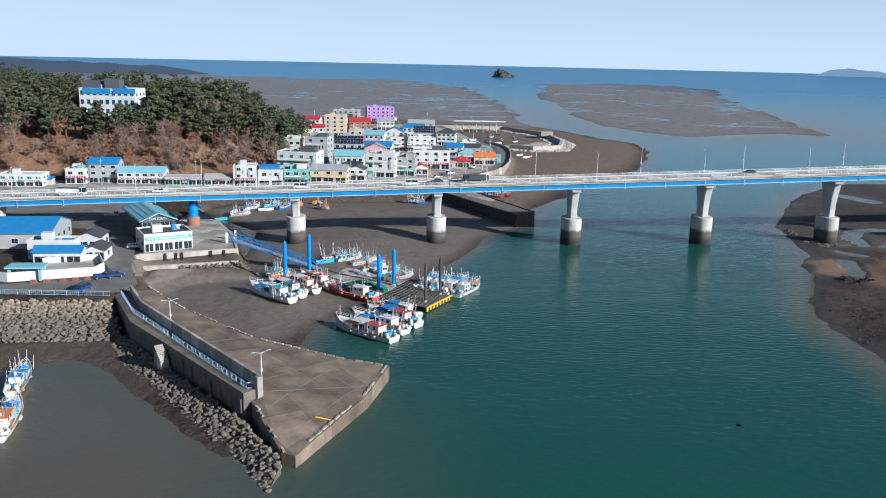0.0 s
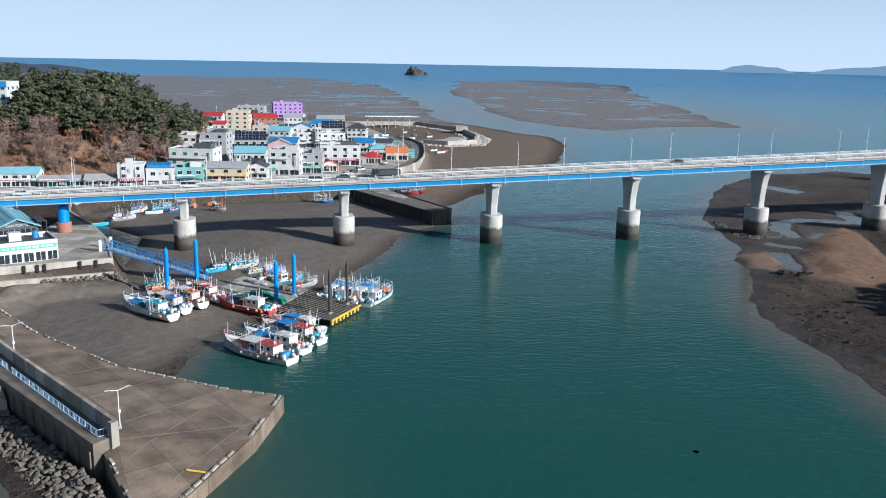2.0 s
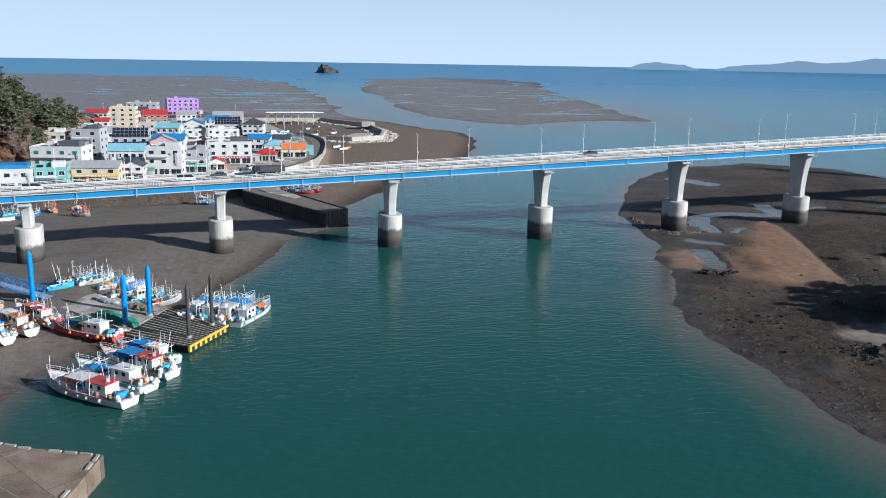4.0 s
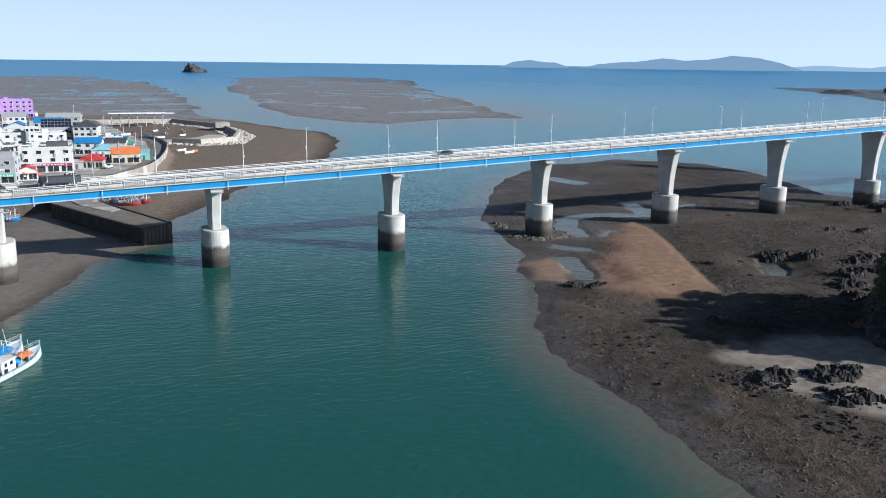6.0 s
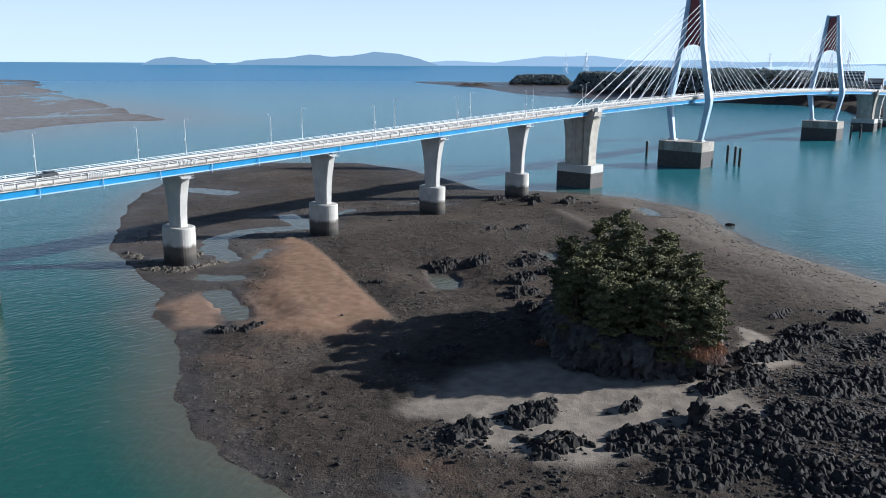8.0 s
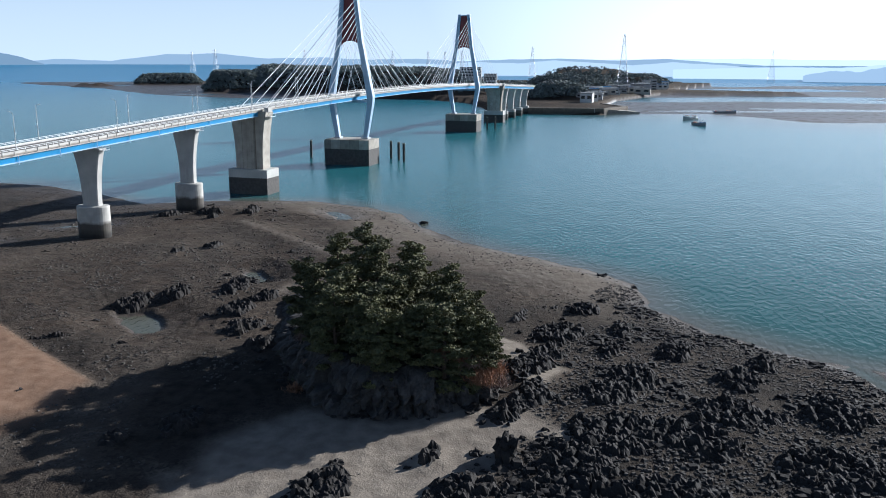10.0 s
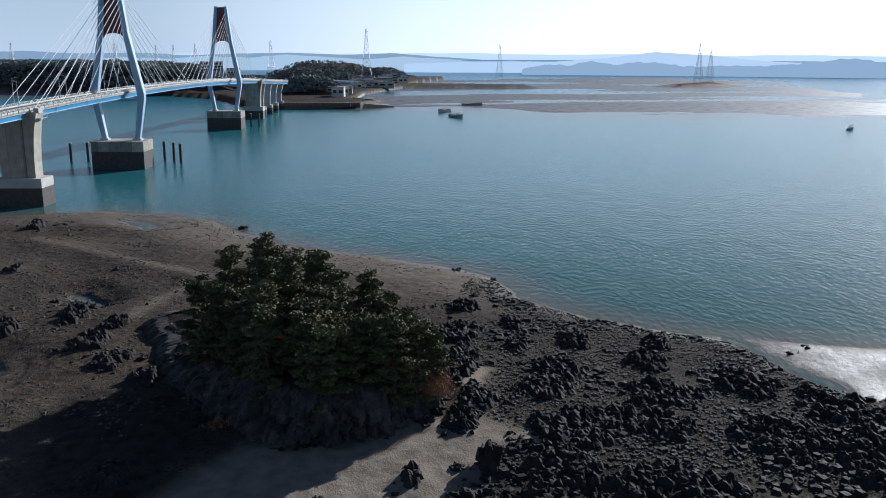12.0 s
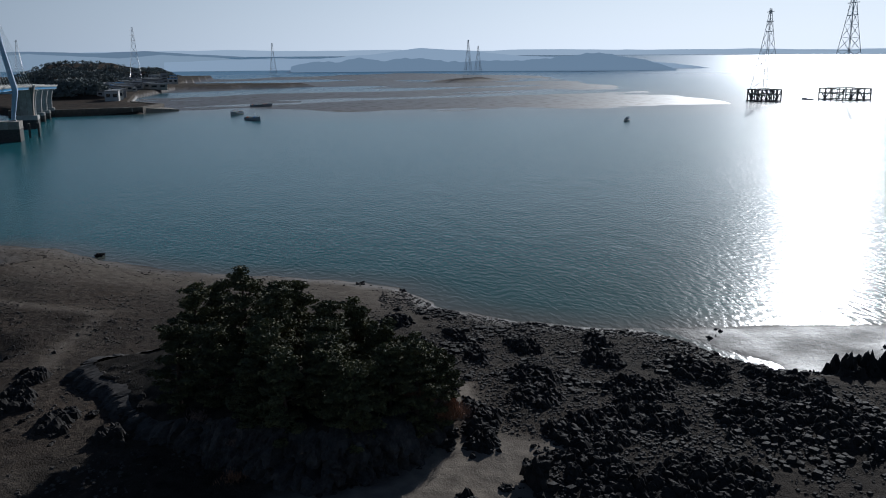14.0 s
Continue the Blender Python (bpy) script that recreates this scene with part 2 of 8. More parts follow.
def value_noise(X, Y, size, seed):
    g = rand_grid(seed)
    u, v = X / size, Y / size
    i, j = np.floor(u).astype(int), np.floor(v).astype(int)
    fu, fv = u - i, v - j
    fu, fv = fu * fu * (3 - 2 * fu), fv * fv * (3 - 2 * fv)
    i0, i1, j0, j1 = i % 256, (i + 1) % 256, j % 256, (j + 1) % 256
    return (g[i0, j0] * (1 - fu) + g[i1, j0] * fu) * (1 - fv) + (g[i0, j1] * (1 - fu) + g[i1, j1] * fu) * fv


def fractal(X, Y, size, seed, octaves=4):
    out, amp, tot = 0, 1.0, 0
    for k in range(octaves):
        out = out + amp * value_noise(X + 37.7 * k, Y - 19.3 * k, size / 2 ** k, seed + k)
        tot += amp
        amp *= 0.5
    return out / tot - 0.5


def smooth(a, b, v):
    s = np.clip((v - a) / (b - a), 0, 1)
    return s * s * (3 - 2 * s)


BAR = [(195, 28), (190, 8), (181, -23), (170, -38), (166, -53), (156, -69), (149, -80), (144, -93), (141.5, -104), (140.5, -114), (141, -122), (139, -136), (136, -151),
       (139, -172), (148, -205), (162, -245), (190, -300), (222, -300), (230, -262), (240, -228), (247, -198), (253, -186), (261, -175), (274, -164),
       (294, -158), (303, -148), (317, -126), (328, -106), (348, -86), (366, -73), (376, -57), (383, -32), (372, 5), (358, 26),
       (371, 52), (386, 94), (388, 132), (356, 166), (326, 157), (302, 158), (258, 119), (238, 95), (217, 64)]
KNOLL = [(237, -95), (226, -98.5), (215, -105.5), (204.5, -114), (197.5, -123.5), (198, -133), (203, -140), (209.5, -144.5), (217, -141.5), (226, -136.5), (234, -131), (243, -122.5), (251, -111), (257, -98), (252, -89.5), (245, -90)]
HUMP = [(241, 5), (238, -8), (226, -31), (211, -57.5), (199, -79.5), (188, -80), (179, -76), (177, -68), (181, -56), (192, -43), (206, -29), (219, -14), (232, 2)]
SLIP = [(241, 5), (238, -8), (226, -31), (211, -57.5), (199, -79.5), (192, -90)]
LOW_SAND = [(175, -33), (186, -28.5), (184, -43), (174, -53.5), (167, -49)]
PALE_SAND = [(198, -117.5), (197, -124), (199, -134), (205, -142), (204, -149), (199, -157), (193, -150), (186, -146), (176, -149), (170, -143), (165, -131), (167, -122), (167, -113), (180, -109.5), (191, -112)]
# dark wet mud, outlined where the knoll's cast shadow is painted in
SHADED_MUD = [(204, -89), (219, -88), (214, -104), (204, -113), (193, -111), (183, -108), (174, -104), (180, -96), (190, -92)]
SAND_TONGUE = [(240, -134), (233, -139), (226, -141), (220, -145), (213, -147.5), (216, -151), (223, -153), (227, -149), (237, -141)]
WET_FLAT = [(249, -196), (240, -226), (234, -250), (196, -290), (204, -250), (216, -230), (212, -212), (217, -206), (228, -201), (240, -201)]
REEFS = [(167, -126, 5, 3.5), (177, -130, 5.5, 3.5), (172, -138, 5, 4), (181, -146, 6, 4), (188, -140, 3, 2), (190.5, -149.5, 2, 2), (176, -155, 7, 6), (190, -158, 8, 7), (201, -163, 9, 7), (187, -172, 9, 8), (203, -174, 9, 8),
         (198, -188, 9, 8), (214, -160, 7, 5), (223, -163, 7, 4), (212, -178, 8, 6), (211, -149, 6, 2.5), (229, -148, 7, 3), (244, -149, 8, 4), (253, -136, 6, 4), (242, -169, 7, 3), (229, -179, 7, 4), (250, -159, 6, 3), (236, -158, 6, 3),
         (220, -192, 8, 4), (206, -202, 9, 5), (240, -183, 5, 3), (191, -200, 8, 7), (263, -150, 5, 3), (241, -56, 5, 3.5), (247, -63, 5, 3.5), (255, -73, 6, 3.5), (262, -72, 4, 2.5), (240, -82, 5, 3), (230, -89, 5, 3.5), (222, -97, 5, 3),
         (251, -83, 4, 2.5), (285, -38, 5, 2), (294, -44, 4, 2), (338, 0, 5, 4), (344, -13, 4, 5), (336, -18, 3, 3), (350, -24, 5, 2), (173, -59, 2.6, 2), (178, -62, 2.4, 1.6), (188, -103, 4, 2.4), (181, -97, 3, 2), (222, -146, 7, 2.5), (204, -147, 4, 2)]
LAND = [(-2500, -95), (-300, -95), (-66, -89.5), (-40, -92), (-37, -86), (-35, -78), (-43, -62), (-44, -45), (-16, -38), (-21, -12), (-28.5, 9), (-42, 40), (-46, 66),
        (-38, 84), (-22, 91), (46, 93), (66, 107), (74, 116), (97, 147), (112, 186), (123, 238), (127, 285), (118, 313), (112, 360), (104, 480),
        (70, 560), (-60, 560), (-140, 420), (-400, 520), (-1200, 900), (-2500, 1200)]
BEACH = [(90, 45), (104, 70), (118, 98), (150, 150), (199, 210), (216, 246), (246, 320), (259, 383), (240, 431), (226, 506), (204, 560), (60, 700), (40, 560), (60, 200), (60, 112)]
FLAT_WEST = [(-3000, 560), (-60, 520), (120, 540), (180, 540), (209, 573), (206, 672), (230, 838), (254, 1069), (290, 1738), (180, 2330), (-66, 2290), (-424, 2486), (-3000, 2400)]
FLAT_EAST = [(340, 460), (400, 500), (454, 518), (484, 500), (512, 599), (632, 938), (715, 1215), (968, 1878), (985, 2195), (889, 2330), (578, 2140), (372, 1204), (324, 861), (306, 691), (292, 587), (314, 500)]
FAR_LAND = [(962, 30), (952, -10), (960, -76), (1010, -92), (1070, -60), (1250, -60), (1480, -110), (1520, -320), (1545, -320), (1620, -110), (2150, -200), (2250, 200), (2200, 800), (1900, 900), (1420, 590), (1320, 500), (1240, 340), (1212, 180), (1130, 100)]
WOOD_HILL = [(1312, 505), (1236, 340), (1210, 185), (1220, 105), (1420, 120), (1800, 500), (1900, 900), (1420, 585)]
FAR_FLAT = [(975, -118), (985, -170), (950, -230), (915, -262), (885, -352), (900, -442), (858, -490), (845, -600), (880, -690), (1100, -720), (1300, -780), (1900, -900), (2300, -700), (1950, -100), (1500, -100), (1080, -55)]
ISLE_FLAT = [(1502, 1015), (1400, 860), (1308, 746), (1188, 564), (1166, 443), (1215, 300), (1330, 440), (1450, 560), (1700, 760), (1894, 1038), (1709, 1317), (1560, 1150)]
POWER_ISLE = [(1560, -590), (1600, -560), (1720, -640), (1760, -720), (1690, -730), (1580, -650)]
ISLES = [[(1636, 960), (1660, 926), (1695, 865), (1714, 848), (1775, 890), (1760, 940), (1700, 990), (1650, 980)],
         [(1330, 600), (1348, 560), (1378, 528), (1425, 545), (1430, 595), (1390, 630), (1345, 625)]]
ISLE_REEF = [(1472, 985), (1498, 938), (1522, 915), (1545, 945), (1500, 1000)]


def spaced(bands):
    out = []
    for a, b, step in bands:
        out += list(np.arange(a, b, step))
    return np.array(out + [bands[-1][1]])


POOLS = ((((212, -5), (216, 8), (225, 20), (237, 23.5), (247, 19), (256, 14), (264, 35)), 2.6), (((257, 15), (270, 24), (286, 27)), 1.7), (((275, 112), (280, 94)), 4.0), (((196, -18), (200, -23)), 2.0),
         (((189, -32), (185, -44), (181, -52)), 2.0), (((312, 23), (320, 12)), 1.4), (((362, -49), (353, -58)), 2.0), (((236, -59), (229, -69)), 2.2),
         (((268, -73), (276, -66)), 1.3), (((218, -9), (226, -3)), 1.2))


def near(line, X, Y):
    """Distance to a line of points."""
    best = np.full(X.shape, 1e9)
    for a, b in zip(line, line[1:]):
        ex, ey = b[0] - a[0], b[1] - a[1]
        t = np.clip(((X - a[0]) * ex + (Y - a[1]) * ey) / (ex * ex + ey * ey), 0, 1)
        best = np.minimum(best, np.hypot(X - a[0] - ex * t, Y - a[1] - ey * t))
    return best


def knoll_height(X, Y):
    """The knoll's rise over the bar: high over the cliff, low at its far end."""
    return 8.6 - 6.4 * smooth(-118, -97, Y) - 2.6 * smooth(222, 250, X) * smooth(-112, -126, Y) - 1.2 * smooth(-132, -146, Y)


gx = np.concatenate([-np.geomspace(160, 4900, 40)[::-1], spaced([(-150, -60, 3), (-60, 60, 1.5), (60, 130, 2), (130, 300, 0.8), (300, 400, 1.5), (400, 1000, 14), (1000, 1700, 16)]), np.geomspace(1730, 4900, 24)])
gy = np.concatenate([-np.geomspace(310, 4900, 40)[::-1], spaced([(-300, -200, 2), (-200, -20, 0.8), (-20, 140, 1.5), (140, 360, 4), (360, 1100, 12), (1100, 2600, 30)]), np.geomspace(2650, 4900, 12)])
GX, GY = np.meshgrid(gx, gy, indexing="ij")


def heights(X, Y):
    wob = fractal(X, Y, 14, 3) * 5
    edge = inside(BAR, X, Y)
    bar = edge + fractal(X, Y, 5, 5) * 3.0 + wob * smooth(0, 30, np.abs(edge) + 12) * 0.6
    h = np.full(X.shape, -5.0)
    up = np.where(bar > 0, (0.75 + 1.45 * smooth(10, -70, Y)) * (1 - np.exp(-np.maximum(bar, 0) / 18.0)) + fractal(X, Y, 26, 9) * (0.35 + 0.65 * smooth(0, -70, Y)) * smooth(0, 22, bar), bar * 0.09)
    up += 1.6 * np.exp(-(((X - 214) / 26) ** 2 + ((Y + 148) / 22) ** 2)) * smooth(0, 12, bar)
    # the sand hump with its slip face, the low sand beside it and the long pale ridge
    d = inside(HUMP, X, Y)
    slip, left = near(SLIP, X, Y), near(HUMP[5:], X, Y)
    up += np.where(d > -1, 0.5 * smooth(-0.8, 2.4, d) * smooth(-3, 20, left), 0) + 0.2 * smooth(0, 5, inside(LOW_SAND, X, Y) + 2)
    up -= 0.35 * np.where(d < 0, np.exp(-(slip / 6) ** 2), 0) * smooth(0, 8, bar)
    ridge_d = near([(329, -33), (308, -60), (294, -78), (284, -92)], X, Y)
    up += 0.9 * np.exp(-(ridge_d / 7) ** 2)
    pool, low_ = np.zeros(X.shape), np.zeros(X.shape)
    for line, width in POOLS:
        dd = near(line, X, Y) + fractal(X, Y, 6, 33) * 3.6
        pool = np.maximum(pool, smooth(width * 2.1, width * 1.05, dd))
        low_ = np.maximum(low_, smooth(width * 7, width * 2, dd))
    up = up * (1 - 0.65 * low_)
    up = up * (1 - pool) + np.minimum(up, -0.10) * pool
    for cx, cy, rx, ry in REEFS:
        up += 0.45 * np.exp(-(((X - cx) / rx) ** 2 + ((Y - cy) / ry) ** 2)) * smooth(0, 4, bar)
    kn = inside(KNOLL, X, Y) + fractal(X, Y, 6, 17) * 1.6
    tall = knoll_height(X, Y)
    up += np.where(kn > 0.3, tall * (0.8 * smooth(0.3, 3.6, kn) + 0.2 * smooth(3, 13, kn)) + fractal(X, Y, 4.5, 41) * 1.4 * smooth(1, 4, kn), 0)
    up += fractal(X, Y, 1.6, 71, 2) * 0.22 * smooth(0, 5, bar)
    wet = inside(WET_FLAT, X, Y)
    up = np.where(wet > -2, up * smooth(3, -2, wet) + (0.12 + fractal(X, Y, 16, 77) * 0.12) * smooth(-2, 3, wet), up)
    up -= 0.6 * smooth(1.6, 0.8, np.hypot(X - 222, (Y + 207) * 1.6) / 4) + 0.6 * smooth(2.2, 1.0, near([(246, -200), (232, -204), (222, -207)], X, Y))
    h = np.maximum(h, up)
    # harbour mud
    mud = inside([(-44, -50), (-16, -45), (-16, 20), (-46, 66), (-20, 90), (48, 91), (64, 104), (95, 32), (78, 22), (70, 10), (64, -8), (57, -22), (48, -38), (38, -56), (29, -69), (22, -80), (13, -91), (8, -104), (6, -119), (-4, -120), (-30, -90), (-40, -70)], X, Y)
    h = np.maximum(h, np.where(mud > 0, np.minimum(mud * 0.055, 2.0) + fractal(X, Y, 9, 81) * 0.25, mud * 0.2))
    cove = inside([(-45, -46), (-16, -41), (-9, -46), (-17, -53), (-30, -58), (-36, -73), (-45, -66)], X, Y)
    h = np.maximum(h, np.where(cove > -2, 1.2 + 0.35 * cove, -9))
    outer = inside([(-700, -100), (-60, -100), (-30, -98), (-2, -152), (4, -166), (-3, -166), (-15, -150), (-31, -127), (-41, -119), (-56, -124), (-200, -120), (-700, -140)], X, Y) + fractal(X, Y, 12, 83) * 5
    h = np.maximum(h, np.where(outer > 0, np.minimum(outer * 0.13, 2.2), outer * 0.2))
    beach = inside(BEACH, X, Y) + fractal(X, Y, 25, 87) * 10
    h = np.maximum(h, np.where(beach > 0, 3.2 * (1 - np.exp(-beach / 35.0)), beach * 0.1))
    for poly, seed in ((FLAT_WEST, 101), (FLAT_EAST, 107), (FAR_FLAT, 113), (ISLE_FLAT, 115)):
        d = inside(poly, X, Y) + fractal(X, Y, 120, seed) * (40 + 60 * smooth(600, 1500, Y)) + 8
        wet = np.abs(fractal(X + 0.25 * Y, Y * 1.6, 170, seed + 9, 6)) * 5.0 - 0.16
        wet += smooth(60, 500, d) * 0.12 + (0.03 if seed == 107 else 0)
        if seed > 110:
            d = inside(poly, X, Y) + fractal(X, Y, 90, seed) * 40
            wet = fractal(X + 0.2 * Y, Y * 0.22, 70, seed + 9, 5) * 1.8 + (0.14 if seed == 113 else 0.4)
        h = np.maximum(h, np.where(d > 0, np.minimum(d * 0.02, 1) * np.minimum(wet, 0.4), d * 0.01))
    # solid land, the hill and the far shores
    land = inside(LAND, X, Y)
    h = np.maximum(h, np.where(land > 0, 6.45, 6.45 + land * 2.2))
    hill = smooth(104, 165, Y - fractal(X, Y, 40, 121) * 22) * smooth(2, -70, X + (Y - 160) * -0.10 + fractal(X, Y, 30, 123) * 20) * smooth(470, 300, Y)
    h += np.where(land > 0, hill * (20 + 7 * smooth(150, 260, Y) + 10 * smooth(-130, -300, X) + fractal(X, Y, 60, 127) * 9), 0)
    ridge = smooth(430, 800, Y) * smooth(-120, -420, X) * smooth(1500, 1000, Y)
    h += np.where(land > 0, ridge * (38 + fractal(X, Y, 300, 131) * 60), 0)
    far = inside(FAR_LAND, X, Y)
    h = np.maximum(h, np.where(far > 0, 5.5, 5.5 + far * 1.5) + np.where(far > 0, smooth(0, 60, inside(WOOD_HILL, X, Y)) * (29 + fractal(X, Y, 150, 137) * 22), 0))
    for x0, y0, a, b, top in ((1520, 40, 80, 100, 19), (1740, -60, 90, 70, 18), (1640, 60, 80, 90, 12), (1166, -2, 44, 48, 14), (1330, 90, 60, 50, 12), (2000, 60, 200, 160, 30)):
        r2 = np.hypot((X - x0) / a, (Y - y0) / b)
        h += np.where(far > 0, top * smooth(1.0, 0.25, r2 + fractal(X, Y, 60, 139) * 0.5), 0)
    for poly in [POWER_ISLE] + ISLES:
        d = inside(poly, X, Y)
        h = np.maximum(h, np.where(d > 0, 1 + (5 if poly is POWER_ISLE else 15 if poly is ISLES[0] else 27) * smooth(0, 24, d), d * 0.1))
    d = inside(ISLE_REEF, X, Y)
    h = np.maximum(h, np.where(d > 0, 1 + 0.35 * d + fractal(X, Y, 20, 145) * 5, d * 0.1))
    return h


def sea_rise(X, Y):
    """The far sea lies a little higher, so that its edge meets the true horizon."""
    d = np.hypot(X - 90, Y + 160)
    return np.where(d < 4895, 33.0 * (np.clip(d - 2200, 0, 9999) / 2700) ** 2, -90)


GZ = heights(GX, GY) + sea_rise(GX, GY)
SANDY = np.zeros(GX.shape + (4,), np.float32)
SANDY[..., 3] = 1
hump_d = inside(HUMP, GX, GY)
SANDY[..., 0] = np.maximum(smooth(-1 - 5 * smooth(0, 14, near(SLIP, GX, GY)), 2.5 + 5 * smooth(0, 14, near(SLIP, GX, GY)), hump_d + fractal(GX, GY, 9, 201) * 9 * smooth(0, 12, near(SLIP, GX, GY))), 0.75 * smooth(-1.5, 2.5, inside(LOW_SAND, GX, GY) + fractal(GX, GY, 8, 202) * 6))
SANDY[..., 0] = np.maximum(SANDY[..., 0], 0.30 * smooth(4, 12, inside([(158, -62), (172, -66), (176, -80), (164, -100), (160, -118), (168, -124), (156, -140), (146, -128), (150, -100)], GX, GY) + fractal(GX, GY, 16, 204) * 16))
pale, pale2 = inside(PALE_SAND, GX, GY), inside(SAND_TONGUE, GX, GY)
far_d = np.maximum(np.maximum(inside(FLAT_WEST, GX, GY), inside(FLAT_EAST, GX, GY)), inside(FAR_FLAT, GX, GY))
SANDY[..., 0] = np.maximum(SANDY[..., 0], smooth(-60, 20, far_d) * smooth(1000, 900, GX) * 0.2)
SANDY[..., 0] = np.maximum(SANDY[..., 0], smooth(0, 15, inside(BEACH, GX, GY)) * 0.3)
SANDY[..., 1] = np.maximum(smooth(-2.5, 3, pale + fractal(GX, GY, 6, 203) * 7), smooth(-0.8, 1.2, pale2 + fractal(GX, GY, 5, 205) * 3))
SANDY[..., 1] = np.maximum(SANDY[..., 1], 0.10 * smooth(-3, 4, inside([(224, -86), (214, -103), (196, -110), (176, -106), (170, -92), (186, -80), (200, -80)], GX, GY)))
SANDY[..., 1] = np.maximum(SANDY[..., 1], 0.45 * np.exp(-(near([(329, -33), (308, -60), (294, -78), (284, -92), (268, -86), (256, -84)], GX, GY) / 2.2) ** 2))
SANDY[..., 1] = np.maximum(SANDY[..., 1], smooth(0, 6, inside([(-45, -46), (-20, -43), (-30, -56), (-36, -70), (-44, -62)], GX, GY) + 3) * 0.8)
harbour = smooth(-2, 8, inside([(-44, -50), (-16, -45), (-16, 20), (-46, 66), (-20, 90), (48, 91), (64, 104), (95, 32), (70, 8), (57, -22), (38, -56), (22, -80), (8, -104), (0, -116), (-30, -90), (-40, -70)], GX, GY))
SANDY[..., 1] = np.maximum(SANDY[..., 1], harbour * 0.5)
SANDY[..., 1] = np.maximum(SANDY[..., 1], smooth(-60, 20, far_d) * np.where(GX > 800, 0.2, 0.62))
SANDY[..., 1] = np.maximum(SANDY[..., 1], smooth(0, 15, inside(BEACH, GX, GY)) * 0.42)
SANDY[..., 1] = np.maximum(SANDY[..., 1], smooth(2, -6, GX + 20) * smooth(-96, -104, GY) * 0.15)
bar_d = inside(BAR, GX, GY) + fractal(GX, GY, 18, 207) * 16
SANDY[..., 1] = np.maximum(SANDY[..., 1], smooth(-4, 3, bar_d) * smooth(34, 12, bar_d) * smooth(248, 268, GX) * smooth(-178, -150, GY) * smooth(0, -40, GY) * 0.5)
SANDY[..., 1] = np.maximum(SANDY[..., 1], smooth(0.06, 0.2, fractal(GX, GY, 40, 209)) * smooth(2, 8, bar_d) * smooth(-150, -110, GY) * 0.12)
SANDY[..., 2] = np.where((inside(LAND, GX, GY) > 3) & (GZ > 8), 1, 0)
kn_d = inside(KNOLL, GX, GY)
isle_d = inside(ISLE_FLAT, GX, GY)
WET = np.maximum(np.maximum(smooth(-60, 20, far_d), smooth(-40, 10, isle_d)) * smooth(3, 1, GZ), harbour * 0.5 * smooth(3, 1.5, GZ))
WET = np.maximum(WET, 0.5 * smooth(-2, 2, inside(WET_FLAT, GX, GY)))
WET = np.maximum(WET, 0.8 * smooth(4, 0, np.hypot(GX - 151, (GY + 129) * 0.6)))
WET = np.maximum(WET, 0.55 * smooth(0.9, 0.1, GZ) * smooth(-2, 2, inside(BAR, GX, GY))).astype(np.float32)
stony = inside([(158, -150), (186, -151), (199, -160), (212, -153), (226, -153), (240, -143), (256, -130), (270, -142), (276, -160), (256, -186), (242, -199), (216, -205), (186, -216), (150, -190)], GX, GY)
SANDY[..., 3] = 1 - np.maximum(smooth(0.2, 1.2, kn_d) * 0.98, 0.5 * smooth(-6, 6, stony + fractal(GX, GY, 12, 211) * 10))
SANDY[..., 3] = np.where((pale2 > -1) | (pale > -1), 1, SANDY[..., 3])
# deepens the mud's cover colour to stand for the knoll's shadow
shaded_mud = smooth(-3, 4, inside(SHADED_MUD, GX, GY) + fractal(GX, GY, 8, 213) * 6)
SANDY[..., :2] *= (1 - 0.92 * shaded_mud)[..., None]
SANDY[..., 3] *= 1 - 0.75 * shaded_mud


def sheet(name, xs, ys, X, Y, Z):
    nx, ny = X.shape
    me = bpy.data.meshes.new(name)
    idx = np.arange(nx * ny).reshape(nx, ny)
    quads = np.stack([idx[:-1, :-1], idx[1:, :-1], idx[1:, 1:], idx[:-1, 1:]], -1).reshape(-1, 4)
    me.vertices.add(nx * ny)
    me.vertices.foreach_set("co", np.stack([X, Y, Z], -1).astype(np.float32).ravel())
    me.loops.add(quads.size)
    me.loops.foreach_set("vertex_index", quads.astype(np.int32).ravel())
    me.polygons.add(len(quads))
    me.polygons.foreach_set("loop_start", np.arange(0, quads.size, 4, dtype=np.int32))
    me.update(calc_edges=True)
    me.polygons.foreach_set("use_smooth", np.ones(len(quads), bool))
    return me


